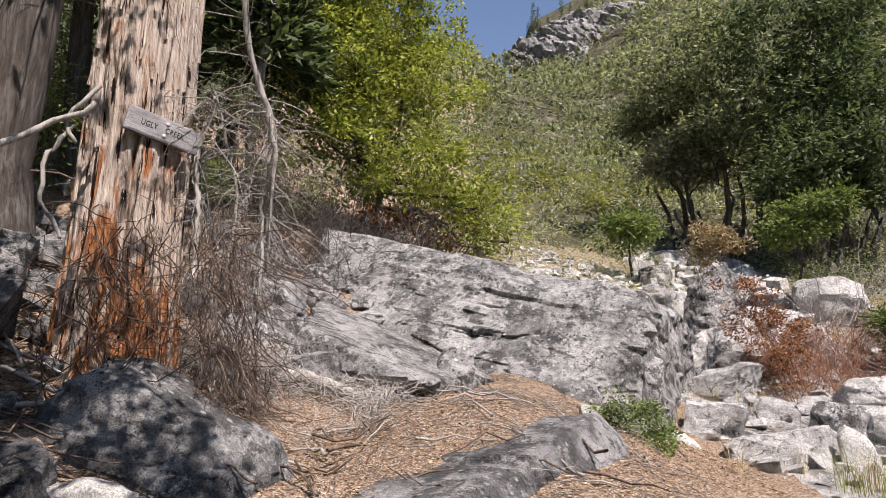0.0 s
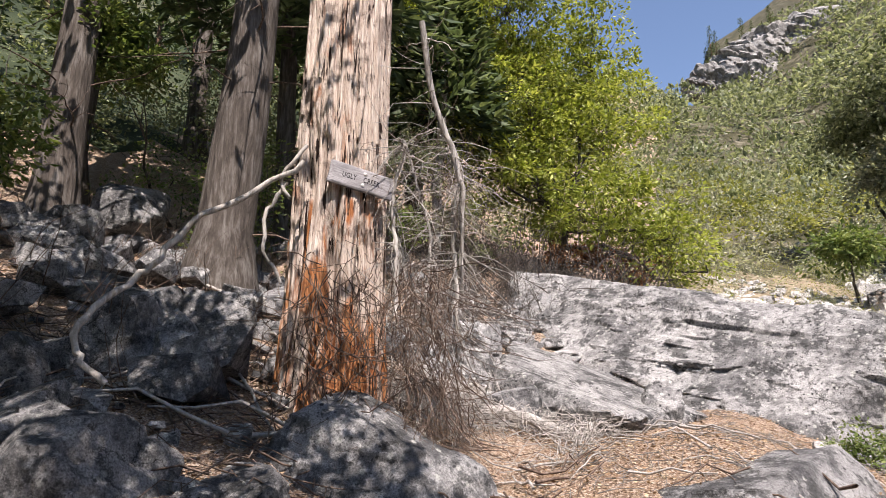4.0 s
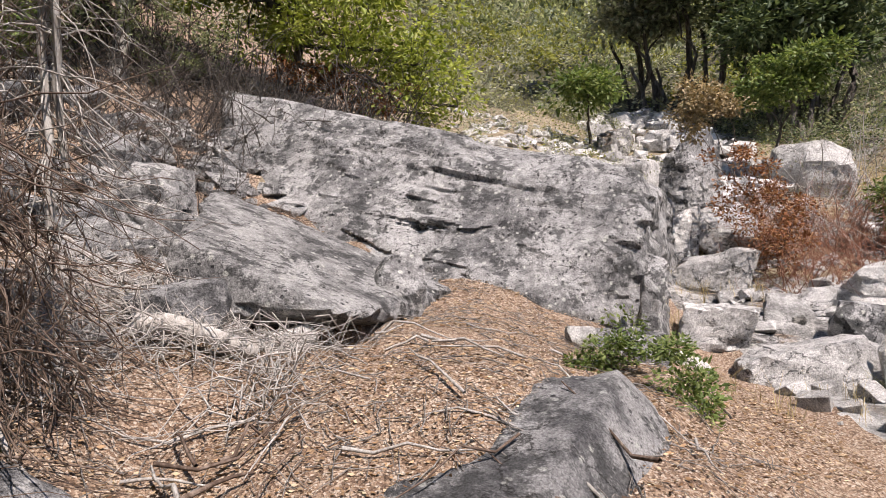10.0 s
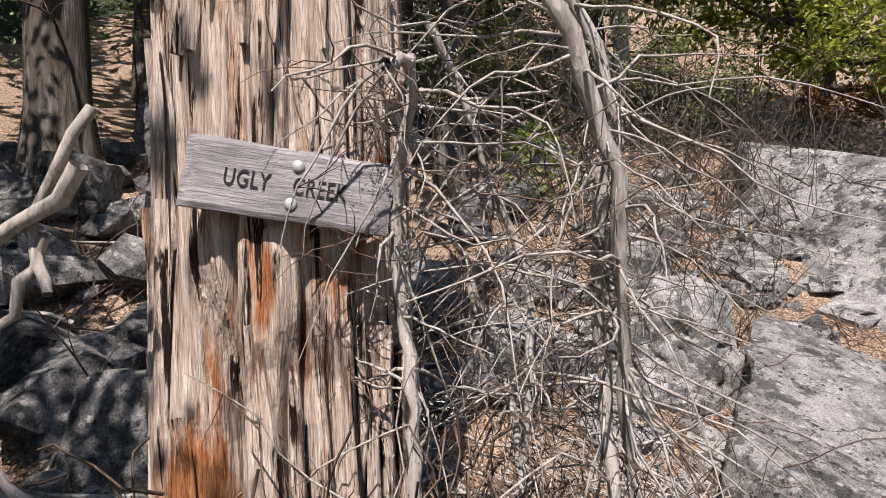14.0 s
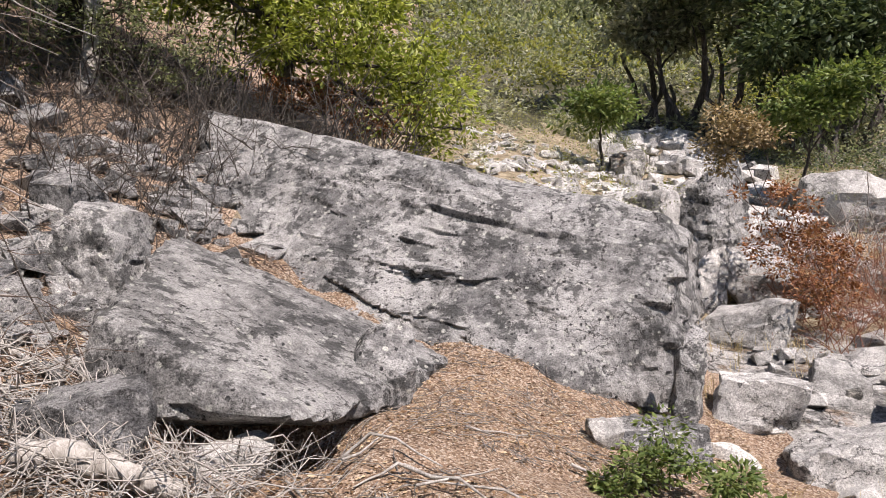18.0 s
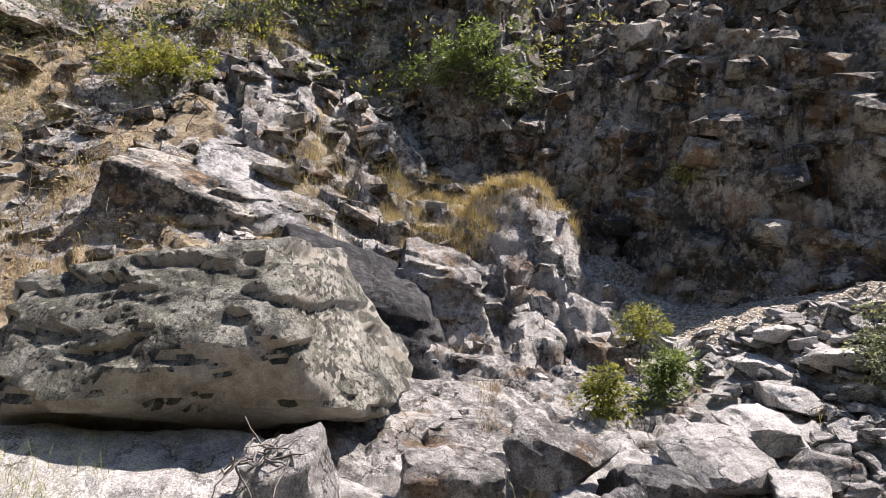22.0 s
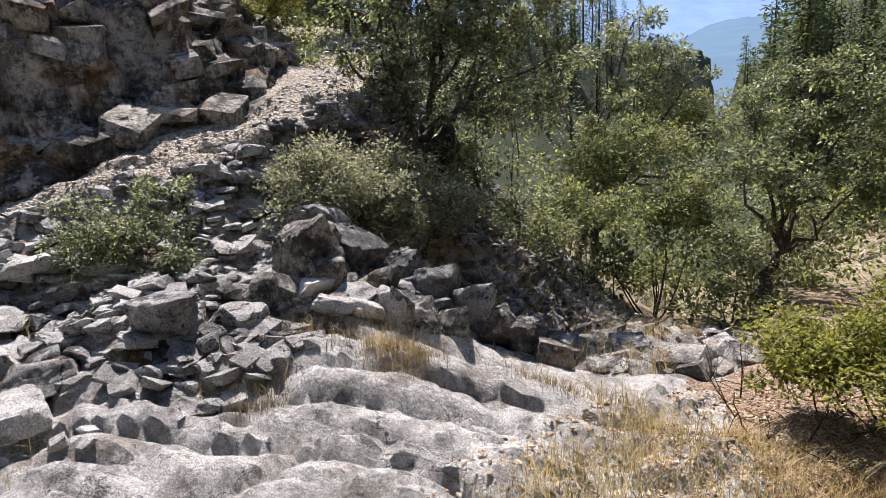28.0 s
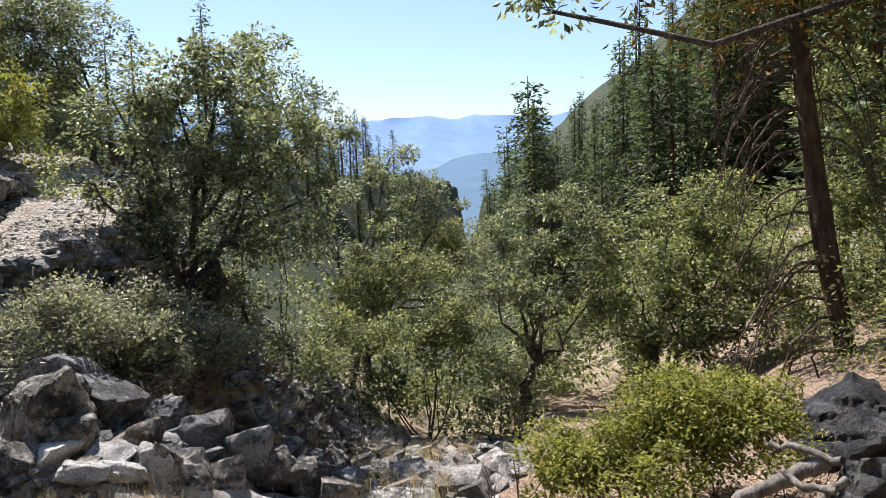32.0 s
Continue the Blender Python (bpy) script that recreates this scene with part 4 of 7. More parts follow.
rock(4.84, 7.58, 0.91, (0.94, 0.85, 1.00), -26, (0, 0), 931, M_ROCK, "grey lichen-covered boulder beside the creek", 4)
rock(5.23, 6.89, 0.78, (0.80, 0.72, 0.91), -26, (0, 0), 722, M_PALE, "sun-bleached pale boulder in the dry creek bed", 4)
rock(4.33, 8.30, 0.98, (0.75, 0.68, 0.64), -12, (0, 0), 869, M_PALE, "sun-bleached pale boulder in the dry creek bed", 4)
rock(5.71, 6.13, 0.74, (1.56, 0.93, 1.14), -15, (0, 0), 200, M_PALE, "flat-topped pale boulder in the dry creek bed", 5)
rock(4.50, 6.52, 0.73, (0.42, 0.29, 0.73), -24, (0, 0), 614, M_WHITE, "white quartz stone lying in the leaf litter", 3)
rock(2.57, 6.80, 0.79, (0.48, 0.38, 0.35), -27, (0, 0), 463, M_WHITE, "white quartz stone lying in the leaf litter", 3)
rock(4.35, 14.62, 3.25, (1.49, 1.19, 1.31), -30, (0, 0), 313, M_PALE, "sun-bleached pale boulder in the dry creek bed", 4)
rock(4.06, 11.06, 1.97, (0.41, 0.33, 1.19), -27, (0, 0), 817, M_PALE, "sun-bleached pale boulder in the dry creek bed", 4)
rock(8.64, 15.47, 3.36, (1.51, 1.21, 1.32), -32, (0, 0), 48, M_SLOPE, "weathered grey ledge rock on the grassy bank", 4)
rock(2.45, 13.73, 3.53, (0.76, 0.68, 0.68), -22, (0, 0), 288, M_SLOPE, "weathered grey ledge rock on the grassy bank", 4)
rock(5.17, 19.66, 4.65, (1.11, 1.00, 1.34), -21, (0, 0), 664, M_SLOPE, "weathered grey ledge rock on the grassy bank", 4)
rock(9.71, 11.64, 2.29, (1.41, 1.27, 1.58), -22, (0, 0), 352, M_SLOPE, "weathered grey ledge rock on the grassy bank", 4)
rock(10.71, 11.06, 2.59, (1.51, 1.36, 1.40), -30, (0, 0), 690, M_SLOPE, "weathered grey ledge rock on the grassy bank", 4)
rock(11.82, 11.06, 3.13, (1.67, 1.50, 1.47), -29, (0, 0), 423, M_SLOPE, "weathered grey ledge rock on the grassy bank", 4)
rock(5.16, 9.19, 1.15, (0.59, 0.53, 0.49), -12, (0, 0), 651, M_PALE, "sun-bleached pale boulder in the dry creek bed", 3)
rock(6.04, 8.15, 0.99, (0.72, 0.65, 0.70), -18, (0, 0), 283, M_PALE, "sun-bleached pale boulder in the dry creek bed", 3)
rock(6.46, 7.49, 0.81, (0.53, 0.47, 0.47), -29, (0, 0), 447, M_PALE, "sun-bleached pale boulder in the dry creek bed", 3)
rock(4.34, 8.19, 0.94, (0.41, 0.37, 0.48), -16, (0, 0), 329, M_DARK, "moss-stained rock on the slope, darkened for shade", 3)
rock(4.42, 6.90, 0.73, (0.36, 0.29, 0.58), -18, (0, 0), 204, M_PALE, "sun-bleached pale boulder in the dry creek bed", 3)
rock(6.57, 8.07, 0.96, (0.44, 0.39, 0.49), -12, (0, 0), 104, M_PALE, "sun-bleached pale boulder in the dry creek bed", 3)
rock(7.18, 7.31, 0.80, (0.75, 0.60, 0.53), -13, (0, 0), 726, M_ROCK, "grey lichen-covered boulder beside the creek", 4)
rock(9.09, 8.02, 1.05, (1.40, 1.26, 0.89), -28, (0, 0), 784, M_ROCK, "grey lichen-covered boulder beside the creek", 4)
rock(5.57, 5.48, 0.73, (1.43, 1.00, 1.61), -75, (0, 0), 883, M_ROCK, "grey lichen-covered boulder beside the creek", 5)
rock(6.97, 5.19, 0.69, (1.30, 1.04, 1.02), -83, (0, 0), 340, M_ROCK, "grey lichen-covered boulder beside the creek", 4)
rock(17.80, 9.00, 5.73, (3.26, 1.96, 1.54), -66, (0, 0), 117, M_DARK, "moss-stained rock on the slope, darkened for shade", 4)
rock(7.02, 4.42, 0.66, (0.46, 0.37, 0.91), -81, (0, 0), 420, M_ROCK, "grey lichen-covered boulder beside the creek", 4)
rock(9.92, 11.64, 2.23, (1.77, 1.42, 1.09), -58, (0, 0), 432, M_SLOPE, "weathered grey ledge rock on the grassy bank", 4)
rock(10.82, 9.61, 2.31, (1.13, 0.90, 0.78), -48, (0, 0), 663, M_SLOPE, "weathered grey ledge rock on the grassy bank", 4)
rock(10.09, 6.56, 1.61, (0.47, 0.38, 0.78), -54, (0, 0), 193, M_ROCK, "grey lichen-covered boulder beside the creek", 3)
rock(5.18, -3.02, 0.20, (0.61, 0.55, 0.49), -108, (0, 0), 819, M_PALE, "sun-bleached pale boulder in the dry creek bed", 4)
rock(4.56, -4.17, 0.51, (0.72, 0.57, 0.93), -125, (0, 0), 275, M_DARK, "large angular block on the talus, darkened for shade", 5)
rock(4.32, -4.02, 0.44, (0.41, 0.32, 0.56), -134, (0, 0), 402, M_DARK, "moss-stained rock on the slope, darkened for shade", 4)
rock(5.08, -2.95, 0.22, (0.49, 0.44, 0.55), -119, (0, 0), 77, M_PALE, "sun-bleached pale boulder in the dry creek bed", 4)
rock(4.58, -3.28, 0.23, (0.43, 0.39, 0.48), -121, (0, 0), 287, M_PALE, "sun-bleached pale boulder in the dry creek bed", 3)
rock(4.25, -3.28, 0.14, (0.39, 0.35, 0.38), -119, (0, 0), 685, M_DARK, "moss-stained rock on the slope, darkened for shade", 3)
rock(3.61, -3.93, 0.15, (0.31, 0.25, 0.60), -181, (0, 0), 405, M_DARK, "angular grey stone at the foot of the talus", 4)
rock(3.55, -4.18, 0.09, (0.42, 0.33, 0.45), -164, (0, 0), 131, M_DARK, "angular grey stone at the foot of the talus", 4)
rock(3.30, -4.38, -0.07, (0.45, 0.36, 0.52), -167, (0, 0), 276, M_DARK, "angular grey stone at the foot of the talus", 4)
rock(3.12, -4.96, -0.21, (0.46, 0.37, 0.50), -169, (0, 0), 62, M_DARK, "angular grey stone at the foot of the talus", 4)
rock(2.84, -4.98, -0.33, (0.40, 0.32, 0.52), -164, (0, 0), 705, M_DARK, "angular grey stone at the foot of the talus", 4)
rock(3.88, -3.76, 0.20, (0.35, 0.28, 0.41), -170, (0, 0), 583, M_DARK, "angular grey stone at the foot of the talus", 4)
rock(4.10, -3.72, 0.25, (0.35, 0.28, 0.39), -174, (0, 0), 414, M_DARK, "angular grey stone at the foot of the talus", 4)
rock(3.98, -4.31, 0.29, (0.43, 0.35, 0.40), -163, (0, 0), 224, M_DARK, "angular grey stone at the foot of the talus", 4)
rock(4.52, -3.65, 0.31, (0.52, 0.41, 0.48), -166, (0, 0), 217, M_DARK, "angular grey stone at the foot of the talus", 4)
rock(4.69, -4.31, 0.53, (0.84, 0.67, 0.84), -163, (0, 0), 14, M_DARK, "large angular block on the talus, darkened for shade", 4)
rock(4.40, -4.15, 0.45, (0.43, 0.35, 0.50), -171, (0, 0), 264, M_DARK, "moss-stained rock on the slope, darkened for shade", 4)
# shade over these two boulders is put into their near-black colour
rock(-2.03, -5.26, -0.20, (1.25, 1.00, 1.21), -182, (0, -20), 830, M_CHARCOAL_SHADE, "angular boulder above the driftwood, darkened for shade", 5)
rock(-1.71, -4.18, -0.34, (1.05, 0.84, 1.34), -167, (0, 0), 391, M_CHARCOAL_SHADE, "angular boulder above the driftwood, darkened for shade", 5)
rock(-4.00, 2.05, 1.97, (0.66, 0.60, 1.20), 30, (0, 0), 564, M_GREYDARK, "lichen-spotted grey boulder half sunk in leaf litter", 4)
rock(-4.57, 3.05, 2.45, (0.54, 0.49, 0.87), 10, (0, 0), 974, M_GREYDARK, "lichen-spotted grey boulder half sunk in leaf litter", 4)
rock(-3.95, 3.24, 2.22, (0.76, 0.68, 1.09), 13, (0, 0), 688, M_GREYDARK, "pale boulder beside the cedar's foot", 4)
rock(-3.97, 1.23, 1.48, (0.50, 0.45, 1.03), 23, (0, 0), 839, M_GREYDARK, "lichen-spotted grey boulder half sunk in leaf litter", 4)
rock(-2.95, 0.77, 0.83, (1.33, 1.06, 1.41), 30, (0, 0), 793, M_GREYDARK, "grey boulder with brown stains in the shade", 5)
rock(-1.86, 0.90, 0.77, (0.49, 0.39, 0.90), 27, (0, 0), 938, M_GREYDARK, "lichen-spotted grey boulder half sunk in leaf litter", 4)
rock(-8.49, 6.21, 4.94, (1.33, 1.20, 1.21), 21, (0, 0), 28, M_GREYDARK, "lichen-spotted grey boulder half sunk in leaf litter", 4)
rock(-7.58, 4.47, 3.97, (1.03, 0.93, 0.85), 10, (0, 0), 713, M_GREYDARK, "lichen-spotted grey boulder half sunk in leaf litter", 4)
rock(-2.77, 7.20, 2.34, (1.06, 0.85, 1.47), 2, (0, 0), 501, M_ROCK, "white-and-black lichened rock beside the big boulder", 5)
rock(-0.22, 6.33, 1.58, (0.65, 0.46, 0.82), 1, (0, 0), 264, M_ROCK, "wedge-shaped grey block with a white broken edge", 4)
rock(-1.69, 4.83, 1.48, (0.77, 0.54, 0.89), 2, (0, 0), 143, M_GREYDARK, "lichen-spotted grey boulder half sunk in leaf litter", 5)
rock(1.85, 6.36, 0.76, (0.93, 0.74, 1.07), -10, (0, 0), 82, M_ROCK, "grey lichen-covered boulder beside the creek", 5)
rock(-0.96, 5.11, 1.29, (0.54, 0.43, 0.38), 6, (0, 0), 536, M_PALE, "sun-bleached pale boulder in the dry creek bed", 4)
rock(0.88, 5.59, 0.87, (0.79, 0.63, 0.56), 9, (0, 0), 305, M_GREYDARK, "lichen-spotted grey boulder half sunk in leaf litter", 4)
rock(1.41, 6.23, 1.15, (0.32, 0.29, 0.34), 8, (0, 0), 848, M_PALE, "sun-bleached pale boulder in the dry creek bed", 3)
rock(8.19, 14.60, 3.37, (1.88, 1.69, 1.54), -10, (0, 0), 983, M_PALE, "sun-bleached pale boulder in the dry creek bed", 4)
rock(4.22, 11.20, 1.98, (0.47, 0.43, 1.23), 1, (0, 0), 391, M_PALE, "sun-bleached pale boulder in the dry creek bed", 4)



def bedded(x, y, dims, rz, seed, material, label, tilt=(0, 0), level=4, sunk=0.3):
    """A stone bedded in the ground."""
    return rock(x, y, ground_z(x, y) + sunk * dims[2], dims, rz, tilt, seed, material, label, level, rough=0.025)


for x, y, dims, rz, seed, mat, label, tilt in (
        (6.03, -1.61, (1.15, 0.85, 0.36), 20, 301, M_PALE, "flat pale slab stepping down to the bedrock", (6, -8)),
        (5.34, -1.83, (0.62, 0.44, 0.38), -30, 302, M_PALE, "white angular block on the bedrock", (0, 6)),
        (5.62, -2.25, (0.8, 0.5, 0.36), 35, 303, M_SLOPE, "dark-sided flat block beside the bedrock", (4, 4)),
        (6.45, -2.2, (0.95, 0.7, 0.34), 10, 304, M_PALE, "flat pale slab stepping down to the bedrock", (8, -6)),
        (6.95, -2.75, (0.8, 0.6, 0.3), -15, 305, M_PALE, "flat pale stepping slab on the side path", (6, 8)),
        (7.44, -2.87, (0.7, 0.5, 0.24), 40, 306, M_PALE, "flat pale stepping slab on the side path", (4, -6)),
        (7.02, -3.3, (0.6, 0.42, 0.2), 60, 307, M_PALE, "flat pale stepping slab on the side path", (8, 4)),
        (7.7, -3.1, (0.55, 0.45, 0.2), -50, 308, M_PALE, "flat pale stepping slab on the side path", (-6, 4)),
        (5.08, -2.96, (0.6, 0.5, 0.42), 25, 309, M_ROCK, "sunlit grey block at the edge of the bush's shade", (0, 8)),
        (5.48, -0.83, (0.75, 0.55, 0.6), -100, 310, M_GREYDARK, "dark lichened boulder at the edge of the bedrock", (0, 0)),
        (5.1, -0.4, (0.55, 0.4, 0.45), -70, 311, M_GREYDARK, "dark lichened boulder at the edge of the bedrock", (0, 0)),
        (5.85, -0.15, (0.95, 0.65, 0.42), -110, 312, M_SLOPE, "cracked grey ledge beside the creek", (4, 10)),
        (5.55, 0.6, (1.0, 0.65, 0.46), -80, 313, M_SLOPE, "cracked grey ledge beside the creek", (0, 8)),
        (4.02, -3.62, (0.42, 0.3, 0.2), 15, 314, M_PALE, "pale flat stone stacked at the foot of the talus", (14, -10)),
        (4.02, -3.98, (0.5, 0.34, 0.22), 70, 315, M_PALE, "pale flat stone stacked at the foot of the talus", (-12, 10)),
        (3.84, -3.76, (0.4, 0.3, 0.18), -40, 316, M_PALE, "pale flat stone stacked at the foot of the talus", (20, 6)),
        (3.74, -4.05, (0.38, 0.26, 0.2), 30, 317, M_PALE, "pale flat stone stacked at the foot of the talus", (-8, 22)),
        (3.62, -3.88, (0.26, 0.18, 0.5), 10, 318, M_PALE, "upright pale stone at the foot of the talus", (6, 8)),
        (4.5, -3.95, (0.85, 0.55, 0.26), -35, 319, M_WHITE, "smooth white slab at the foot of the talus", (0, 10)),
        # the dark tones of these talus blocks hold the oak's shade
        (4.95, -4.9, (0.85, 0.65, 0.7), 20, 320, M_GREYDARK, "large angular block on the talus, darkened for shade", (10, 14)),
        (4.5, -4.75, (0.75, 0.6, 0.55), -30, 321, M_GREYDARK, "large angular block on the talus, darkened for shade", (6, -8)),
        (5.3, -5.4, (0.7, 0.5, 0.5), 50, 322, M_GREYDARK, "large angular block on the talus, darkened for shade", (-8, 10)),
        (3.3, -4.9, (0.55, 0.4, 0.6), 0, 323, M_GREYDARK, "upright block in the talus wall, darkened for shade", (4, 6)),
        (3.75, -4.95, (0.5, 0.4, 0.55), 15, 324, M_GREYDARK, "upright block in the talus wall, darkened for shade", (-4, 4)),
        (4.1, -5.0, (0.45, 0.4, 0.6), -15, 325, M_GREYDARK, "upright block in the talus wall, darkened for shade", (4, -6)),
        (2.9, -5.3, (0.5, 0.4, 0.5), 25, 326, M_GREYDARK, "upright block in the talus wall, darkened for shade", (6, 6))):
    bedded(x, y, dims, rz, seed, mat, label, tilt)

SUMMIT = ((8.07, 150.0, 78.2, (16, 10, 9), 10, 401), (15.54, 155.0, 84.7, (18, 12, 13), -20, 402), (24.44, 160.0, 89.5, (20, 12, 15), 30, 403), (33.23, 160.0, 91.6, (22, 12, 16), 5, 404), (42.29, 165.0, 95.0, (20, 12, 16), -15, 405), (17.88, 148.0, 75.5, (14, 9, 9), 50, 406))
# bare rock crags on the skyline upstream
for x, y, z, dims, rz, seed in SUMMIT:
    rock(x, y, z, dims, rz, (0, 12), seed, M_CRAG, "bare grey crag on the summit upstream", 5, name="crag", rough=0.09, cuts=14)

# ---- the cedar, its sign and its dead boughs ----
def cedar_bark():
    n = Nodes("shredding_cedar_bark")
    v = n.coords(False, (1, 1, 0.05))
    fib, wide = n.noise(v, 60, 6, 0.75, 0.6), n.noise(n.coords(False, (1, 1, 0.3)), 4.2, 5, 0.62, 0.6)
    grey = n.ramp(fib, (0.32, (0.17, 0.115, 0.09)), (0.46, (0.52, 0.415, 0.345)), (0.64, (0.78, 0.7, 0.62)))
    red = n.ramp(fib, (0.3, (0.085, 0.028, 0.014)), (0.47, (0.37, 0.14, 0.055)), (0.68, (0.64, 0.34, 0.16)))
    # the lower trunk has lost more of its grey skin
    h = n.node("ShaderNodeSeparateXYZ", Vector=n.node("ShaderNodeTexCoord").outputs["Object"]).outputs[2]
    low = n.math("MULTIPLY", n.math("SUBTRACT", h, 1.9), -0.03)
    c = n.mix(n.ramp(n.math("ADD", wide, low), (0.5, 0.0), (0.6, 1.0)), grey, red)
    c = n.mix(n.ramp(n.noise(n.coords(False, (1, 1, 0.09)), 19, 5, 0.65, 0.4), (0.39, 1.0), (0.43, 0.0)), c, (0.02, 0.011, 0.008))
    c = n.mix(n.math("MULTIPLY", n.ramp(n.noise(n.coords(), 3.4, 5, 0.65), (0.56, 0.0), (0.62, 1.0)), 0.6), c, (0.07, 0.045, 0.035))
    n.bump(fib, 0.8, 0.02)
    n.bump(n.noise(n.coords(False, (1, 1, 0.08)), 22, 4, 0.6), 0.9, 0.05)
    return n.done(c, 0.9, 0.15)


M_CEDAR = cedar_bark()
CEDAR = np.array([-2.57, 2.94, 1.3])
cedar = thing("cedar_tree", "dead cedar trunk with shredding orange and grey bark", "tree", Matrix.Translation(CEDAR))


def cedar_line(z):
    """Middle and half width of the trunk at a height over its foot."""
    return np.stack([0.004 * z * z, 0.0 * z, z], -1), 0.415 - 0.012 * z + 0.13 * np.exp(-np.maximum(z + 0.2, 0) / 0.5)


def trunk_shell(sides=200, rows=220, top=9.0):
    z = np.linspace(-0.3, top, rows)
    mid, r = cedar_line(z)
    a = np.linspace(0, 2 * np.pi, sides, endpoint=False)
    A, Z = np.meshgrid(a, z)
    ridge = np.abs(vnoise(A * 4.6 + 0.12 * Z, Z * 0.3 + 5)) + 0.5 * np.abs(vnoise(A * 10 + 3, Z * 0.7))
    flute = 0.5 * vnoise(A * 1.6, Z * 0.2 + 9)
    rad = r[:, None] * (1 + 0.05 * flute) - 0.1 * np.clip(0.4 - ridge, 0, 1) * 2.4 + 0.012 * vnoise(A * 26, Z * 1.6)
    # hollows where the heartwood shows
    for a0, w0, z0, z1, deep in ((-1.2, 0.17, 0.2, 1.95, 0.17), (-0.62, 0.1, 0.9, 1.9, 0.1), (-1.9, 0.13, 0.0, 2.9, 0.1), (-0.1, 0.12, 0.1, 1.5, 0.09)):
        away = np.angle(np.exp(1j * (A - a0 - 0.12 * np.sin(Z * 2 + a0 * 5))))
        rad = rad - deep * np.exp(-((away / w0) ** 2)) * ss(z0, z0 + 0.5, Z) * ss(z1, z1 - 0.5, Z)
    co = mid[:, None] + np.stack([rad * np.cos(A), rad * np.sin(A), 0 * A], -1)
    i, j = np.meshgrid(np.arange(rows - 1), np.arange(sides), indexing="ij")
    k = (j + 1) % sides
    q = np.stack([i * sides + j, i * sides + k, (i + 1) * sides + k, (i + 1) * sides + j], -1).reshape(-1, 4)
    return raw_mesh("cedar_trunk", co.reshape(-1, 3), q)


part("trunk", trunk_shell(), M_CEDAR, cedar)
_rs = np.random.RandomState(31)
for k in range(46):
    a, z0, ln, wd = _rs.uniform(-2.6, 0.9), _rs.uniform(0.0, 3.2), _rs.uniform(0.5, 1.7), _rs.uniform(0.02, 0.05)
    if -1.75 < a < 0.0 and z0 < 2.5 and z0 + ln > 1.75:
        z0, ln = (0.0, min(ln, 1.6)) if z0 < 1.6 else (2.5, ln)
    z = np.linspace(z0, z0 + ln, 9)
    mid, r = cedar_line(z)
    aa = a + 0.08 * np.sin(z * 1.3 + k) + np.linspace(0, 0.06 * _rs.normal(), 9)
    wv = wd * np.sin(np.linspace(0.25, np.pi - 0.12, 9)) / r
    lift = 0.004 + 0.014 * _rs.rand() + 0.03 * np.linspace(-1, 1, 9) ** 8 * _rs.rand()
    co = []
    for s, e in ((-1, -0.03), (-0.6, 0.010), (0.6, 0.010), (1, -0.03)):
        an, rr = aa + s * wv, r + lift + e
        co.append(mid + np.stack([rr * np.cos(an), rr * np.sin(an), 0 * an], -1))
    co = np.stack(co, 1).reshape(-1, 3)
    q = np.array([[i * 4 + j, i * 4 + j + 1, i * 4 + j + 5, i * 4 + j + 4] for i in range(8) for j in range(3)])
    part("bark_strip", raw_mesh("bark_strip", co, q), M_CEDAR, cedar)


def board_wood():
    n = Nodes("weathered_board")
    v = n.coords(False, (0.06, 1, 1))
    f = n.noise(v, 130, 5, 0.7, 0.8)
    c = n.ramp(f, (0.3, (0.12, 0.115, 0.12)), (0.5, (0.27, 0.262, 0.27)), (0.7, (0.42, 0.41, 0.415)))
    c = n.mix(n.ramp(n.noise(n.coords(), 5, 3, 0.5), (0.42, 0.0), (0.7, 0.6)), c, (0.1, 0.095, 0.1))
    n.bump(f, 0.7, 0.006)
    return n.done(c, 0.85, 0.2)


M_BOARD = board_wood()
M_PLAIN = {}


def plain(name, color, rough=0.6, metal=0.0):
    if name not in M_PLAIN:
        n = Nodes(name)
        c = n.mix(0.35, (*color, 1), n.ramp(n.noise(n.coords(), 30, 4, 0.6), (0.3, 0.5), (0.7, 1.0)), "MULTIPLY")
        n.done(c, rough)
        n.bsdf.inputs["Metallic"].default_value = metal
        M_PLAIN[name] = n.mat
    return M_PLAIN[name]


_ax = Vector((0.40, 0.385, -0.105)).normalized()
_nz = Vector((0.69, -0.72, 0.05)).normalized()
_up = _nz.cross(_ax).normalized()
_nz = _ax.cross(_up)
SIGN = Matrix.Translation((-2.195, 2.672, 3.41)) @ Matrix((_ax, _up, _nz)).transposed().to_4x4()
sign = thing("trail_sign", "weathered grey wooden board sign bolted askew to the cedar", "sign", SIGN)
bm = bmesh.new()
bmesh.ops.create_grid(bm, x_segments=40, y_segments=14, size=0.5)
for v in bm.verts:
    v.co.x, v.co.y = v.co.x * 0.56, v.co.y * 0.195
    e = max(abs(v.co.x) / 0.28, abs(v.co.y) / 0.0975)
    v.co.z = 0.0 - 0.008 * max(0, e - 0.86) / 0.14 + 0.0016 * noise.noise((v.co.x * 6, v.co.y * 90, 3))
    v.co.y += 0.004 * noise.noise((v.co.x * 9, v.co.y * 3, 0))
    v.co.x += 0.006 * noise.noise((v.co.y * 30, 5, v.co.x))
r = bmesh.ops.extrude_face_region(bm, geom=bm.faces[:])
for v in [g for g in r["geom"] if isinstance(g, bmesh.types.BMVert)]:
    v.co.z = -0.04
bmesh.ops.recalc_face_normals(bm, faces=bm.faces[:])
part("board", bm, M_BOARD, sign)
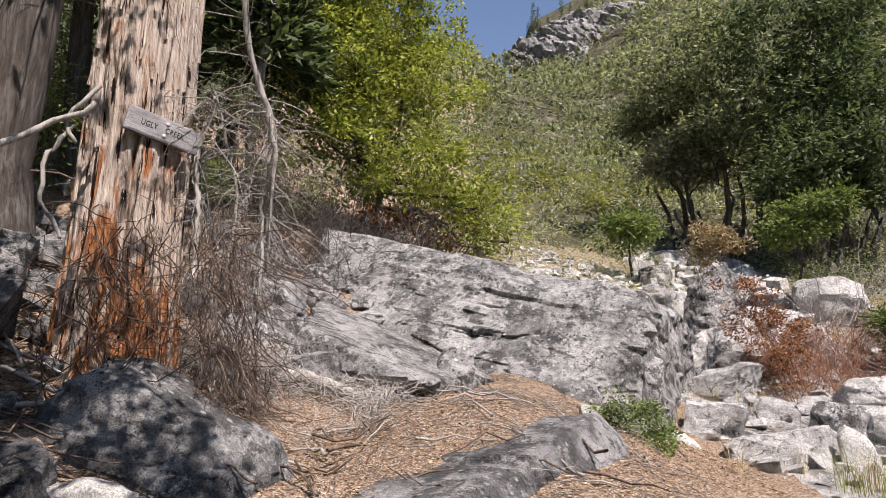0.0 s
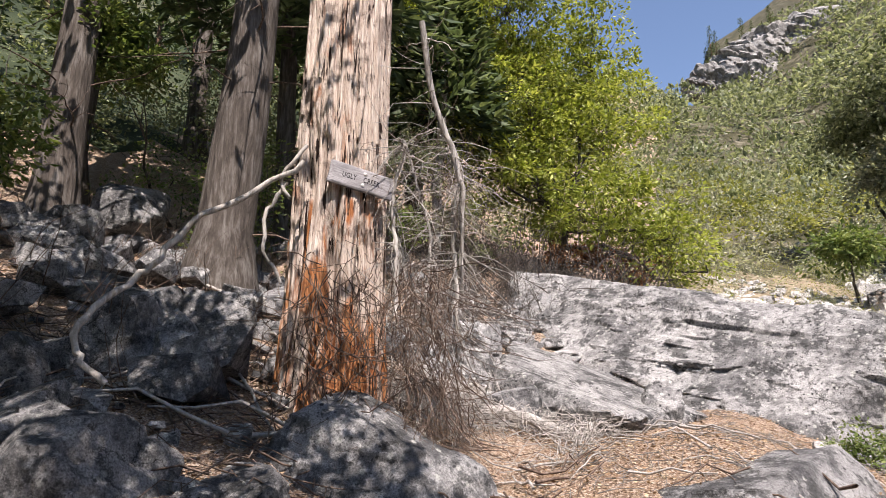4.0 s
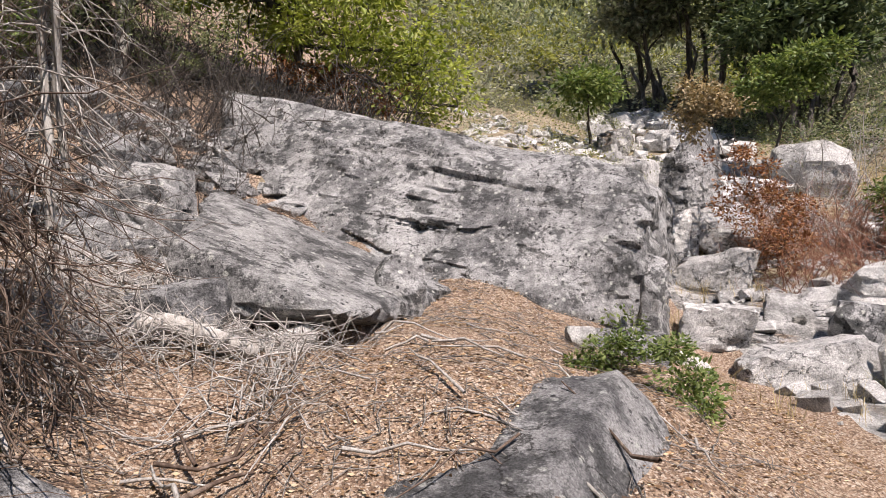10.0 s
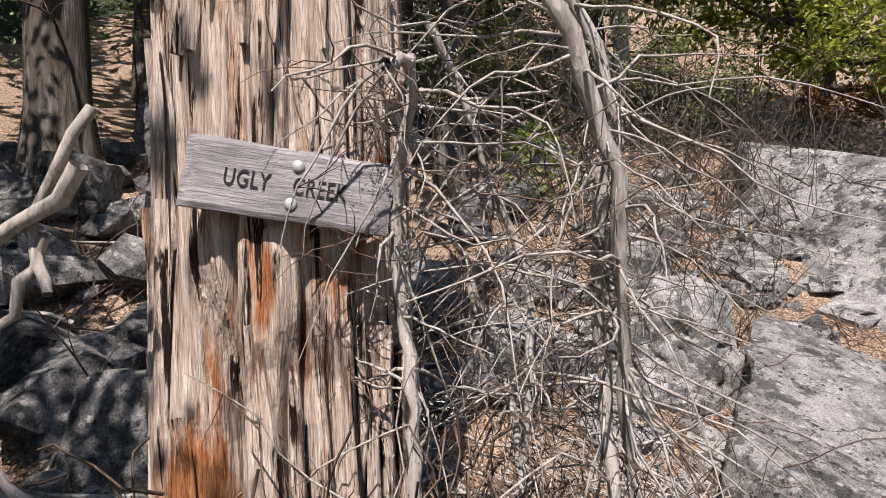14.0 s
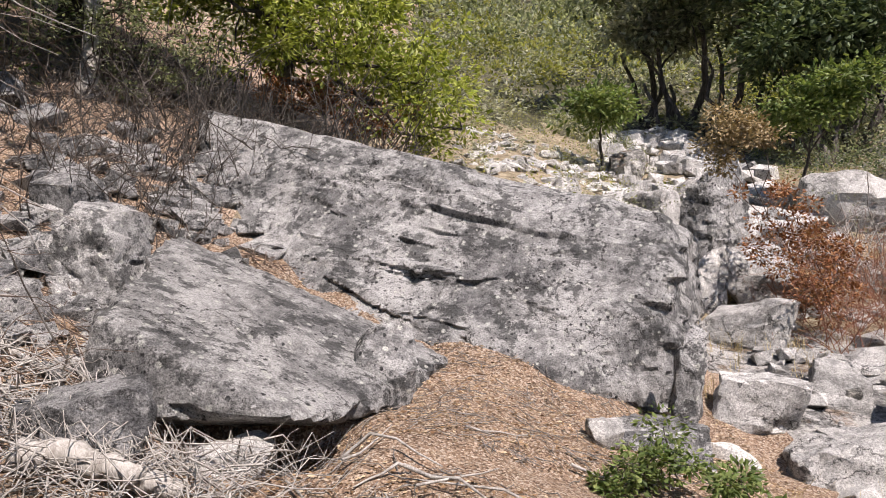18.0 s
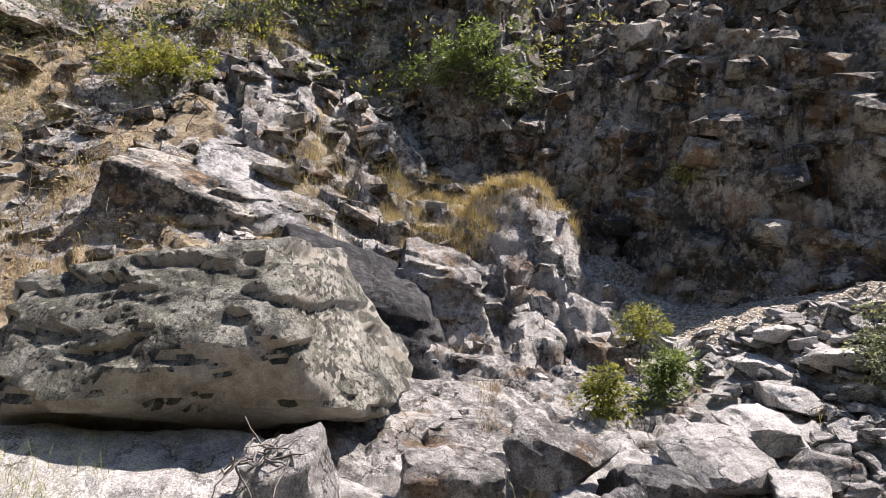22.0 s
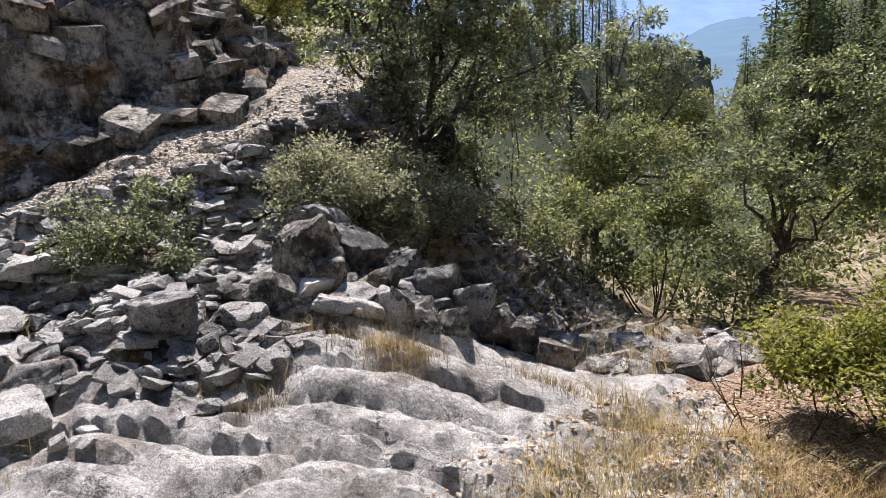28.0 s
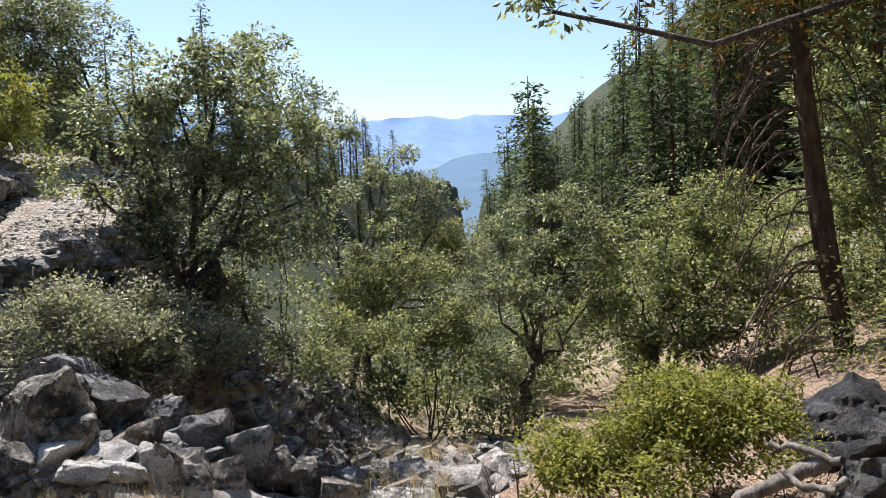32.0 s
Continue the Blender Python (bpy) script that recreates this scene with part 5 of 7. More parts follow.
# letters lie on the board; near-black colour stands for shade in routed grooves
for word, x, y in (("UGLY", -0.172, -0.006), ("CREEK", 0.012, -0.004)):
    cu = bpy.data.curves.new(word.lower(), "FONT")
    cu.body, cu.size, cu.space_character, cu.extrude, cu.offset = word, 0.074, 1.1, 0.0016, 0.0006
    tmp = bpy.data.objects.new("tmp", cu)
    me = bpy.data.meshes.new_from_object(tmp)
    bpy.data.objects.remove(tmp)
    ob = part("lettering", me, plain("routed_letter_shadow", (0.02, 0.019, 0.02), 0.9), sign, "routed letters in painted shadow " + word)
    ob.location = (x, y - 0.02, 0.0015)
    ob.scale = (0.62, 0.9, 1)
for x, y in ((0.018, 0.052), (0.014, -0.052)):
    bm = bmesh.new()
    bmesh.ops.create_uvsphere(bm, u_segments=20, v_segments=12, radius=0.017)
    for v in bm.verts:
        v.co.z *= 0.55
    b = part("bolt", bm, plain("weathered_bolt_head", (0.5, 0.49, 0.47), 0.45, 0.4), sign, "dull pale carriage bolt head")
    b.location = (x, y, 0.002)

# dead boughs beside the trunk
thicket = thing("dead_branch_thicket", "tangle of bare lichened grey branches hanging beside the cedar", "branches", Matrix.Translation((-1.9, 3.5, 1.35)))
_rs = np.random.RandomState(77)
_rods, _fine = [], []
_o = np.array([-1.9, 3.5, 1.35])
_s1 = np.array([(-1.69, 3.22, 4.04), (-1.59, 3.31, 3.79), (-1.57, 3.36, 3.58), (-1.61, 3.34, 3.39), (-1.62, 3.35, 3.19), (-1.63, 3.34, 3.03), (-1.62, 3.34, 2.81), (-1.60, 3.31, 2.52), (-1.59, 3.29, 2.14)])
_s2 = np.array([(-1.86, 2.70, 3.67), (-1.85, 2.80, 3.71), (-1.92, 2.86, 3.58), (-1.98, 2.88, 3.44), (-2.02, 2.89, 3.26), (-2.01, 2.90, 3.04), (-1.96, 2.89, 2.79), (-1.96, 2.86, 2.53), (-1.93, 2.80, 2.26)])
_s3 = np.array([(-1.98, 3.03, 3.89), (-1.95, 3.12, 3.72), (-1.92, 3.19, 3.53), (-1.91, 3.22, 3.41), (-1.85, 3.27, 3.22), (-1.82, 3.28, 3.01), (-1.82, 3.25, 2.81), (-1.84, 3.21, 2.52), (-1.82, 3.14, 2.22)])
_s4 = np.array([(-2.28, 3.59, 3.15), (-2.22, 3.60, 2.89), (-2.11, 3.58, 2.69), (-2.03, 3.52, 2.51), (-1.97, 3.45, 2.25)])
_s5 = np.array([(-1.65, 2.64, 4.77), (-1.65, 2.89, 4.16), (-1.53, 3.03, 3.73), (-1.48, 3.17, 3.42), (-1.54, 3.30, 2.93), (-1.58, 3.40, 2.42)])
_l1 = np.array([(-2.52, 2.26, 3.45), (-2.80, 2.11, 3.21), (-3.08, 1.79, 2.94), (-3.19, 1.54, 2.54), (-3.22, 1.41, 2.38), (-3.22, 1.16, 2.19), (-3.17, 0.95, 1.99), (-3.10, 0.90, 1.79), (-2.92, 0.96, 1.64)])
_l2 = np.array([(-2.65, 2.24, 3.30), (-2.74, 2.15, 3.05), (-2.75, 2.12, 2.74), (-2.68, 2.21, 2.59), (-2.60, 2.18, 2.45)])
_l3 = np.array([(-2.51, 2.31, 3.64), (-2.69, 2.22, 3.30), (-2.58, 2.22, 3.15)])
_log = np.array([(-1.75, 4.41, 1.50), (-1.47, 4.46, 1.48), (-1.23, 4.43, 1.41), (-1.10, 4.46, 1.35), (-0.97, 4.49, 1.30)])
_d1 = np.array([(-0.07, -3.52, -0.14), (-0.40, -3.74, 0.03), (-0.74, -3.80, 0.17), (-1.04, -3.74, 0.32)])
_d2 = np.array([(-0.76, -3.99, 0.35), (-0.92, -3.82, 0.38), (-1.06, -3.63, 0.37)])
_d3 = np.array([(-0.13, -3.56, -0.05), (-0.47, -3.49, 0.03), (-0.84, -3.42, 0.19), (-1.04, -3.50, 0.31)])
_d4 = np.array([(-0.75, -3.73, 0.29), (-0.80, -3.57, 0.23), (-0.93, -3.41, 0.27)])
_fir = np.array([(-3.52, -7.38, -2.48), (-3.56, -8.40, -0.24), (-3.51, -8.93, 1.30), (-3.47, -9.39, 3.13), (-3.44, -9.64, 4.46), (-3.45, -9.92, 6.47), (-3.59, -10.43, 9.14)])


def rod(line, r0, r1, sides=7, wobble=0.0, seed=1):
    """A knotty rod along a bent line, smoothed between its bends."""
    rs = np.random.RandomState(seed)
    t = np.linspace(0, len(line) - 1, (len(line) - 1) * 4 + 1)
    p = np.stack([np.interp(t, np.arange(len(line)), line[:, k]) for k in range(3)], 1)
    p[1:-1] = (p[:-2] + 2 * p[1:-1] + p[2:]) / 4
    p = p + rs.normal(size=p.shape) * wobble
    return tube(p, np.linspace(r0, r1, len(p)) * rs.uniform(0.85, 1.15, len(p)), sides)


for k, (ln, r0, r1) in enumerate(((_s1, 0.022, 0.019), (_s2, 0.016, 0.02), (_s3, 0.012, 0.012), (_s4, 0.02, 0.024), (_s5, 0.03, 0.018))):
    part("branch", raw_mesh("dead_branch", *rod(ln - _o, r0, r1, 8, 0.005, k)), M_DEAD, thicket)
for k in range(330):
    src = (_s1, _s2, _s3, _s4, _s1, _s5)[k % 6]
    i = _rs.randint(len(src) - 1)
    p0 = src[i] + (src[i + 1] - src[i]) * _rs.rand() - _o
    way = np.array([_rs.normal() * 0.8 - 0.1, _rs.normal() * 0.7 + 0.15, _rs.normal() * 0.5 - 0.25])
    line = wander(_rs, p0, way, _rs.uniform(0.25, 0.9), 7, 0.22, -0.07)
    _rods.append(tube(line, np.linspace(0.0055, 0.0015, 8) * _rs.uniform(0.6, 1.2), 4))
    for m in range(3):
        _fine.append(tube(wander(_rs, line[_rs.randint(2, 7)], _rs.normal(size=3) + np.array([0, 0, -0.3]), _rs.uniform(0.08, 0.35), 5, 0.25, -0.05), np.linspace(0.0022, 0.0008, 6), 3))
# a curtain of fine brown twigs down to the ground round the foot
for k in range(520):
    a = _rs.uniform(-1.9, 1.0)
    rr = _rs.uniform(0.38, 0.95)
    p0 = CEDAR - _o + np.array([rr * math.cos(a) + 0.25, rr * math.sin(a), _rs.uniform(0.15, 1.5) * (1.25 - 0.5 * rr)])
    line = wander(_rs, p0, (_rs.normal() * 0.5 + 0.2, _rs.normal() * 0.5, -0.9), _rs.uniform(0.3, 1.0), 6, 0.34, -0.03)
    line[:, 2] = np.maximum(line[:, 2], -0.1)
    _fine.append(tube(line, np.linspace(0.0045, 0.0016, 7) * _rs.uniform(0.6, 1.5), 3))
part("twig_tangle", raw_mesh("dead_twigs", *join(_rods)), M_DEAD, thicket)["kind"] = "stuff"
part("twig_curtain", raw_mesh("dead_fine_twigs", *join(_fine)), M_TWIG, thicket)["kind"] = "stuff"
_pts = np.concatenate([tube(s - _o, 0.05, 5)[0] for s in (_s2, _s3, _s1)])
_pts = _pts[_rs.randint(len(_pts), size=2600)] + _rs.normal(size=(2600, 3)) * 0.05
part("lichen_fringe", raw_mesh("lichen", *leaves(_rs, _pts, 0.014, 0.1, 0.35), False), leaf_material("grey_lichen", (0.3, 0.32, 0.28), (0.42, 0.44, 0.39), (0.55, 0.56, 0.5), 0.9, 0.1), thicket)["kind"] = "stuff"
for k, (ln, r0, r1) in enumerate(((_l1, 0.024, 0.02), (_l2, 0.016, 0.012), (_l3, 0.018, 0.014))):
    c0 = Vector(ln.mean(0))
    t = thing("dead_branch", "bleached crooked branch arching off the cedar", "branch", Matrix.Translation(c0), "bleached branches", "", raw_mesh("bleached_branch", *rod(ln - np.array(c0), r0, r1, 8, 0.012, k)), M_DEAD)
_log[:, 2] += 0.07
_c = Vector(_log.mean(0))
thing("driftwood_log", "split grey driftwood log lying on dry twigs", "log", Matrix.Translation(_c), "", "", raw_mesh("driftwood_log", *rod(_log - np.array(_c), 0.075, 0.045, 10, 0.012, 3)), M_DEAD)
for k, (ln, r0, r1) in enumerate(((_d1, 0.03, 0.06), (_d2, 0.02, 0.028), (_d3, 0.018, 0.03), (_d4, 0.02, 0.026))):
    _c = Vector(ln.mean(0))
    thing("driftwood_log", "grey weathered driftwood log piled against dark boulders", "log", Matrix.Translation(_c), "driftwood pile", "", raw_mesh("driftwood", *rod(ln - np.array(_c), r0, r1, 9, 0.012, 20 + k)), M_DRIFT)

# a mat of washed-up roots on the angular block beside the creek
_rs = np.random.RandomState(63)
root_mat = thing("root_mat", "tan washed-up roots caught on an angular block", "roots", pose(4.98, 1.78, 0.73))
for k in range(24):
    part("root", raw_mesh("root", *tube(wander(_rs, (_rs.normal() * 0.08, _rs.normal() * 0.1, 0), (_rs.normal(), _rs.normal(), 0.2), _rs.uniform(0.15, 0.42), 6, 0.3, -0.12), np.linspace(0.009, 0.003, 7), 4)), M_DRIFT, root_mat)

# ---- the leaning fir with dead boughs, downstream ----
_f0 = np.array([_fir[0][0], _fir[0][1], ground_z(*_fir[0][:2])])
fir = thing("fir_tree", "leaning conifer with a bare brown trunk and drooping dead boughs", "tree", Matrix.Translation(_f0))
part("trunk", raw_mesh("fir_trunk", *rod(_fir - _f0, 0.165, 0.08, 14, 0.006, 5)), M_BARK_WARM, fir)
_rs = np.random.RandomState(15)
_tw = []
for k in range(34):
    u = _rs.uniform(0.9, 4.6)
    p0 = np.array([np.interp(u, range(len(_fir)), _fir[:, i]) for i in range(3)]) - _f0
    side = 1 if _rs.rand() < 0.75 else -0.7
    w = np.linspace(0, 1, 10)[:, None]
    ln = _rs.uniform(0.8, 1.9)
    line = p0 + np.array([side * ln, 0.35 * ln * _rs.normal(), 0]) * (w - 0.25 * w**2) + np.array([0, 0, 1.0]) * (0.25 * ln * w - 1.15 * ln * w**2.2) + _rs.normal(size=(10, 3)) * 0.015
    part("dead_bough", raw_mesh("dead_bough", *tube(line, np.linspace(0.026, 0.006, 10), 5)), M_TWIG, fir)
    for m in range(22):
        _tw.append(tube(wander(_rs, line[_rs.randint(2, 10)], _rs.normal(size=3) + np.array([0, 0, -0.9]), _rs.uniform(0.2, 0.6), 5, 0.2, -0.06), np.linspace(0.005, 0.002, 6), 3))
part("twig_spray", raw_mesh("fir_twigs", *join(_tw)), M_TWIG, fir)["kind"] = "stuff"
_n = 5200
_u = _rs.uniform(3.9, 6.0, _n)
_pts = np.stack([np.interp(_u, range(7), _fir[:, i]) for i in range(3)], 1) - _f0 + _rs.normal(size=(_n, 3)) * np.array([1.0, 1.0, 0.35])
part("crown", raw_mesh("fir_crown", *leaves(_rs, _pts, 0.2, 0.2, 0.3, None, 0.3), False), leaf_material("orange_needles", (0.16, 0.08, 0.02), (0.2, 0.15, 0.04), (0.1, 0.12, 0.035), 0.7, 0.25), fir)["kind"] = "stuff"

# ---- trees and shrubs ----
foliage("bay_laurel_tree", "dense yellow-green bay laurel behind the big boulder", "tree", (-2.30, 13.20), ((-3.33, 13.41, 9.87, 1.95, 1.50), (-1.69, 14.07, 10.48, 1.39, 1.24), (-4.53, 12.70, 9.24, 1.30, 1.30), (-2.90, 13.04, 8.03, 1.96, 1.12), (-1.34, 13.71, 8.58, 1.16, 1.01), (-4.07, 12.39, 7.24, 1.21, 0.94), (-2.06, 13.13, 6.49, 2.02, 0.94), (-0.19, 12.99, 5.45, 1.17, 0.78), (0.57, 12.59, 4.57, 0.75, 0.50), (-0.96, 12.80, 5.95, 1.43, 0.65), (-3.03, 12.51, 6.98, 1.06, 0.66), (-5.11, 12.57, 10.39, 1.50, 1.35), (-3.55, 12.84, 11.87, 2.63, 1.39), (-0.06, 12.73, 4.48, 0.88, 0.38),), 54740, 0.125, M_LEAF_YEL, M_BARK, 0.140)
foliage("dead_leaf_shrub", "rusty dead-leaved shrub under the bay laurel", "shrub", (-0.60, 12.20), ((-1.78, 13.17, 5.18, 0.66, 0.29), (-0.97, 13.09, 4.82, 0.65, 0.26), (-2.68, 12.99, 5.29, 0.53, 0.24),), 4500, 0.078, M_RUST, M_BARK, 0.030)
foliage("dark_shrub_thicket", "dark bare-stemmed thicket in the shade", "shrub", (-3.60, 10.80), ((-4.19, 11.47, 5.12, 0.74, 0.55), (-4.68, 10.70, 5.75, 0.72, 0.72), (-3.57, 11.80, 5.57, 0.75, 0.37), (-5.01, 10.18, 6.76, 0.72, 0.96),), 6300, 0.065, M_LEAF_OAK, M_BARK, 0.040)
foliage("young_pine", "spindly young pine with one bright green tuft", "tree", (4.53, 19.60), ((4.36, 19.12, 6.30, 0.76, 0.27), (4.47, 19.06, 6.44, 0.42, 0.24),), 1980, 0.169, M_LEAF_BRIGHT, M_BARK, 0.070)
foliage("seed_stalk_shrub", "tan seed-headed stalks above red-brown twigs", "shrub", (5.70, 11.60), ((4.34, 10.84, 4.22, 0.32, 0.30), (4.81, 10.88, 4.17, 0.25, 0.24), (4.19, 10.97, 3.93, 0.25, 0.25),), 3240, 0.065, M_TAN, M_TWIG, 0.020)
foliage("rusty_twig_shrub", "red-brown leafless shrub spilling over creek boulders", "shrub", (6.00, 11.00), ((4.71, 10.36, 3.07, 0.48, 0.57), (5.06, 10.27, 2.44, 0.57, 0.57), (5.18, 9.91, 1.91, 0.47, 0.37), (5.52, 10.85, 2.27, 0.52, 0.52),), 4680, 0.058, M_RUST, M_TWIG, 0.020)
foliage("bright_shrub", "bright green shrub behind the bare stalks", "shrub", (8.20, 16.50), ((8.02, 15.40, 5.64, 0.80, 0.47), (8.54, 15.02, 6.00, 0.67, 0.33), (7.70, 15.63, 5.40, 0.53, 0.33),), 4500, 0.130, M_LEAF_BRIGHT, M_BARK, 0.060)
foliage("bright_shrub", "small bright green shrub beside a dark ledge", "shrub", (8.90, 10.40), ((7.60, 10.81, 2.67, 0.46, 0.40), (7.34, 10.75, 2.48, 0.28, 0.28),), 2340, 0.091, M_LEAF_BRIGHT, M_BARK, 0.060)
foliage("boulder_foot_bush", "glossy green bush at the boulder's foot", "bush", (2.10, 5.90), ((1.45, 5.39, 1.16, 0.20, 0.13), (1.67, 5.54, 1.21, 0.19, 0.14), (1.30, 5.32, 1.10, 0.14, 0.08),), 1530, 0.046, M_LEAF_BRIGHT, M_BARK, 0.012)
foliage("boulder_foot_bush", "glossy green bush at the boulder's foot", "bush", (2.20, 4.60), ((1.81, 4.63, 1.06, 0.19, 0.17), (1.83, 4.85, 1.24, 0.16, 0.14), (1.82, 4.39, 0.93, 0.14, 0.10),), 1530, 0.046, M_LEAF_BRIGHT, M_BARK, 0.012)
foliage("bank_shrub", "yellow-green shrub on the ledge", "shrub", (14.27, 4.82), ((14.16, 4.95, 4.41, 0.80, 0.40), (14.00, 5.38, 4.57, 0.51, 0.40), (14.32, 4.30, 4.44, 0.63, 0.34),), 3240, 0.078, M_LEAF_MANZ, M_BARK, 0.060)
foliage("bank_shrub", "bright green shrub on the ledge", "shrub", (14.62, -1.12), ((14.54, -0.89, 4.64, 0.92, 0.46), (14.66, -0.12, 4.54, 0.52, 0.35), (14.32, -1.40, 4.08, 0.68, 0.40), (14.54, -1.11, 5.08, 0.58, 0.35),), 4320, 0.078, M_LEAF_BRIGHT, M_BARK, 0.060)
foliage("cliff_seedling", "small pale green plant on the dark cliff", "plant", (10.9, -3.45), ((10.75, -3.4, 2.35, 0.28, 0.18), (10.8, -3.6, 2.2, 0.2, 0.14),), 700, 0.06, M_LEAF_MANZ, M_BARK, 0.010)
foliage("ledge_bush", "feathery green bush in the bedrock cleft", "bush", (7.75, -1.85), ((7.68, -1.85, 0.3, 0.24, 0.16), (7.6, -1.7, 0.15, 0.18, 0.12), (7.75, -2.0, 0.42, 0.18, 0.12),), 2200, 0.05, M_LEAF_BRIGHT, M_BARK, 0.012)
foliage("ledge_bush", "yellow-green bush at the head of the cleft", "bush", (9.0, -2.2), ((8.8, -2.15, 0.6, 0.28, 0.2), (8.7, -1.95, 0.45, 0.2, 0.16),), 1500, 0.045, M_LEAF_MANZ, M_BARK, 0.012)
foliage("cleft_grass_bush", "yellowing willow sprouts in the bedrock cleft", "bush", (7.45, -1.15), ((7.4, -1.12, 0.28, 0.13, 0.26), (7.42, -1.22, 0.1, 0.15, 0.2), (7.3, -1.05, 0.12, 0.14, 0.22),), 1500, 0.058, M_LEAF_MANZ, M_BARK, 0.010, 4)
foliage("trail_bush", "airy green bush beside the trail", "bush", (6.60, -3.70), ((6.44, -3.92, 0.84, 0.49, 0.27), (6.59, -3.57, 0.75, 0.36, 0.24), (6.32, -4.40, 1.10, 0.28, 0.31), (6.25, -3.89, 0.57, 0.42, 0.21), (6.73, -3.45, 0.93, 0.21, 0.15),), 5850, 0.046, M_LEAF_OAK, M_BARK, 0.020)
foliage("live_oak_tree", "backlit live oak with several leaning trunks below the trail", "tree", (5.00, -7.40), ((5.27, -8.44, 3.80, 0.76, 0.51), (5.74, -8.06, 3.33, 0.58, 0.42), (4.84, -8.48, 3.25, 0.83, 0.50), (4.24, -9.03, 3.04, 0.77, 0.51), (5.26, -7.91, 2.63, 0.72, 0.44), (4.49, -8.46, 2.39, 0.73, 0.45), (3.85, -9.46, 3.05, 0.62, 0.35), (5.70, -7.70, 2.43, 0.48, 0.36), (3.71, -9.43, 2.28, 0.52, 0.44), (4.83, -9.00, 4.11, 0.71, 0.35), (4.91, -7.85, 1.81, 0.86, 0.31), (3.99, -9.03, 1.63, 0.68, 0.38), (5.95, -7.92, 3.54, 0.42, 0.25),), 61200, 0.058, M_LEAF_OAK, M_BARK, 0.130, 5)
foliage("grey_shrub", "grey-leaved shrub on the talus under the oak", "shrub", (4.40, -5.90), ((5.27, -5.55, 1.13, 0.57, 0.32), (4.93, -5.71, 0.87, 0.57, 0.32), (4.54, -6.10, 0.65, 0.52, 0.32), (5.20, -5.07, 0.91, 0.36, 0.24), (4.94, -6.21, 1.12, 0.53, 0.27), (4.28, -6.66, 0.64, 0.48, 0.34),), 25500, 0.046, M_LEAF_GREY, M_BARK, 0.030, 6)
foliage("live_oak_tree", "gnarled dark live oak beyond the talus", "tree", (4.20, -15.00), ((3.55, -16.55, 3.12, 0.73, 0.44), (4.07, -15.99, 2.42, 0.57, 0.42), (2.88, -16.66, 2.23, 0.87, 0.58), (3.42, -16.07, 1.41, 0.99, 0.42), (2.32, -16.69, 1.63, 0.58, 0.58), (6.30, -15.10, 5.52, 0.85, 0.57), (5.79, -15.95, 4.57, 0.87, 0.58),), 23800, 0.078, M_LEAF_OAK, M_BARK, 0.170, 2)
foliage("live_oak_tree", "round-crowned live oak with a dark trunk", "tree", (0.40, -11.40), ((0.12, -11.98, 1.51, 0.85, 0.53), (0.87, -11.69, 1.13, 0.73, 0.52), (-0.38, -11.88, 0.86, 0.75, 0.64), (0.39, -11.40, 0.53, 0.92, 0.41), (1.11, -11.10, 0.39, 0.60, 0.40), (-0.65, -11.72, 0.03, 0.53, 0.53), (-0.15, -12.37, 2.02, 0.66, 0.33),), 37400, 0.058, M_LEAF_OAK, M_BARK, 0.130, 1)
foliage("live_oak_tree", "yellowing live oak on the forest's edge", "tree", (-1.60, -10.80), ((-2.01, -11.40, 1.26, 1.05, 0.63), (-1.33, -11.06, 0.52, 0.81, 0.61), (-2.67, -11.65, 1.83, 0.87, 0.54), (-2.80, -10.89, 0.69, 0.83, 0.72), (-1.80, -10.66, -0.01, 1.00, 0.50), (-2.81, -9.90, -0.07, 0.68, 0.58), (-0.94, -10.59, -0.26, 0.49, 0.49),), 47600, 0.065, M_LEAF_MIX, M_BARK, 0.100, 4)
foliage("live_oak_tree", "live oak behind the leaning conifer", "tree", (-6.60, -11.00), ((-4.90, -10.72, 2.77, 0.76, 1.19), (-4.93, -10.11, 1.25, 0.83, 1.04), (-4.80, -11.26, 3.66, 0.67, 0.67), (-4.63, -9.54, 0.12, 0.70, 0.80),), 34000, 0.072, M_LEAF_MIX, M_BARK, 0.120, 3)
foliage("willow_scrub", "low green scrub along the lower creek", "shrub", (2.60, -13.50), ((2.94, -14.04, 0.50, 0.87, 0.50), (1.92, -12.99, -0.34, 0.70, 0.47), (3.84, -13.34, 0.13, 0.85, 0.48), (2.35, -12.38, -0.67, 0.56, 0.34), (1.46, -12.47, -0.48, 0.45, 0.34), (3.77, -10.71, -0.17, 0.60, 0.40), (2.08, -17.15, 0.71, 0.90, 0.75), (3.05, -11.85, -0.32, 0.54, 0.32), (3.90, -9.62, -0.20, 0.46, 0.37),), 28900, 0.078, M_LEAF_MIX, M_BARK, 0.030, 6)
foliage("manzanita_bush", "yellow-green manzanita bush on the near bank", "bush", (-0.10, -4.60), ((-0.14, -4.57, 0.22, 0.53, 0.24), (0.41, -4.40, 0.10, 0.42, 0.21), (-0.69, -4.66, 0.29, 0.55, 0.30), (0.77, -4.39, 0.00, 0.28, 0.21), (-0.48, -4.89, 0.46, 0.46, 0.18), (-1.08, -4.66, 0.38, 0.25, 0.20), (0.17, -4.02, 0.07, 0.35, 0.15), (0.66, -4.66, 0.14, 0.29, 0.14),), 28900, 0.044, M_LEAF_MANZ, M_BARK_WARM, 0.020, 7)
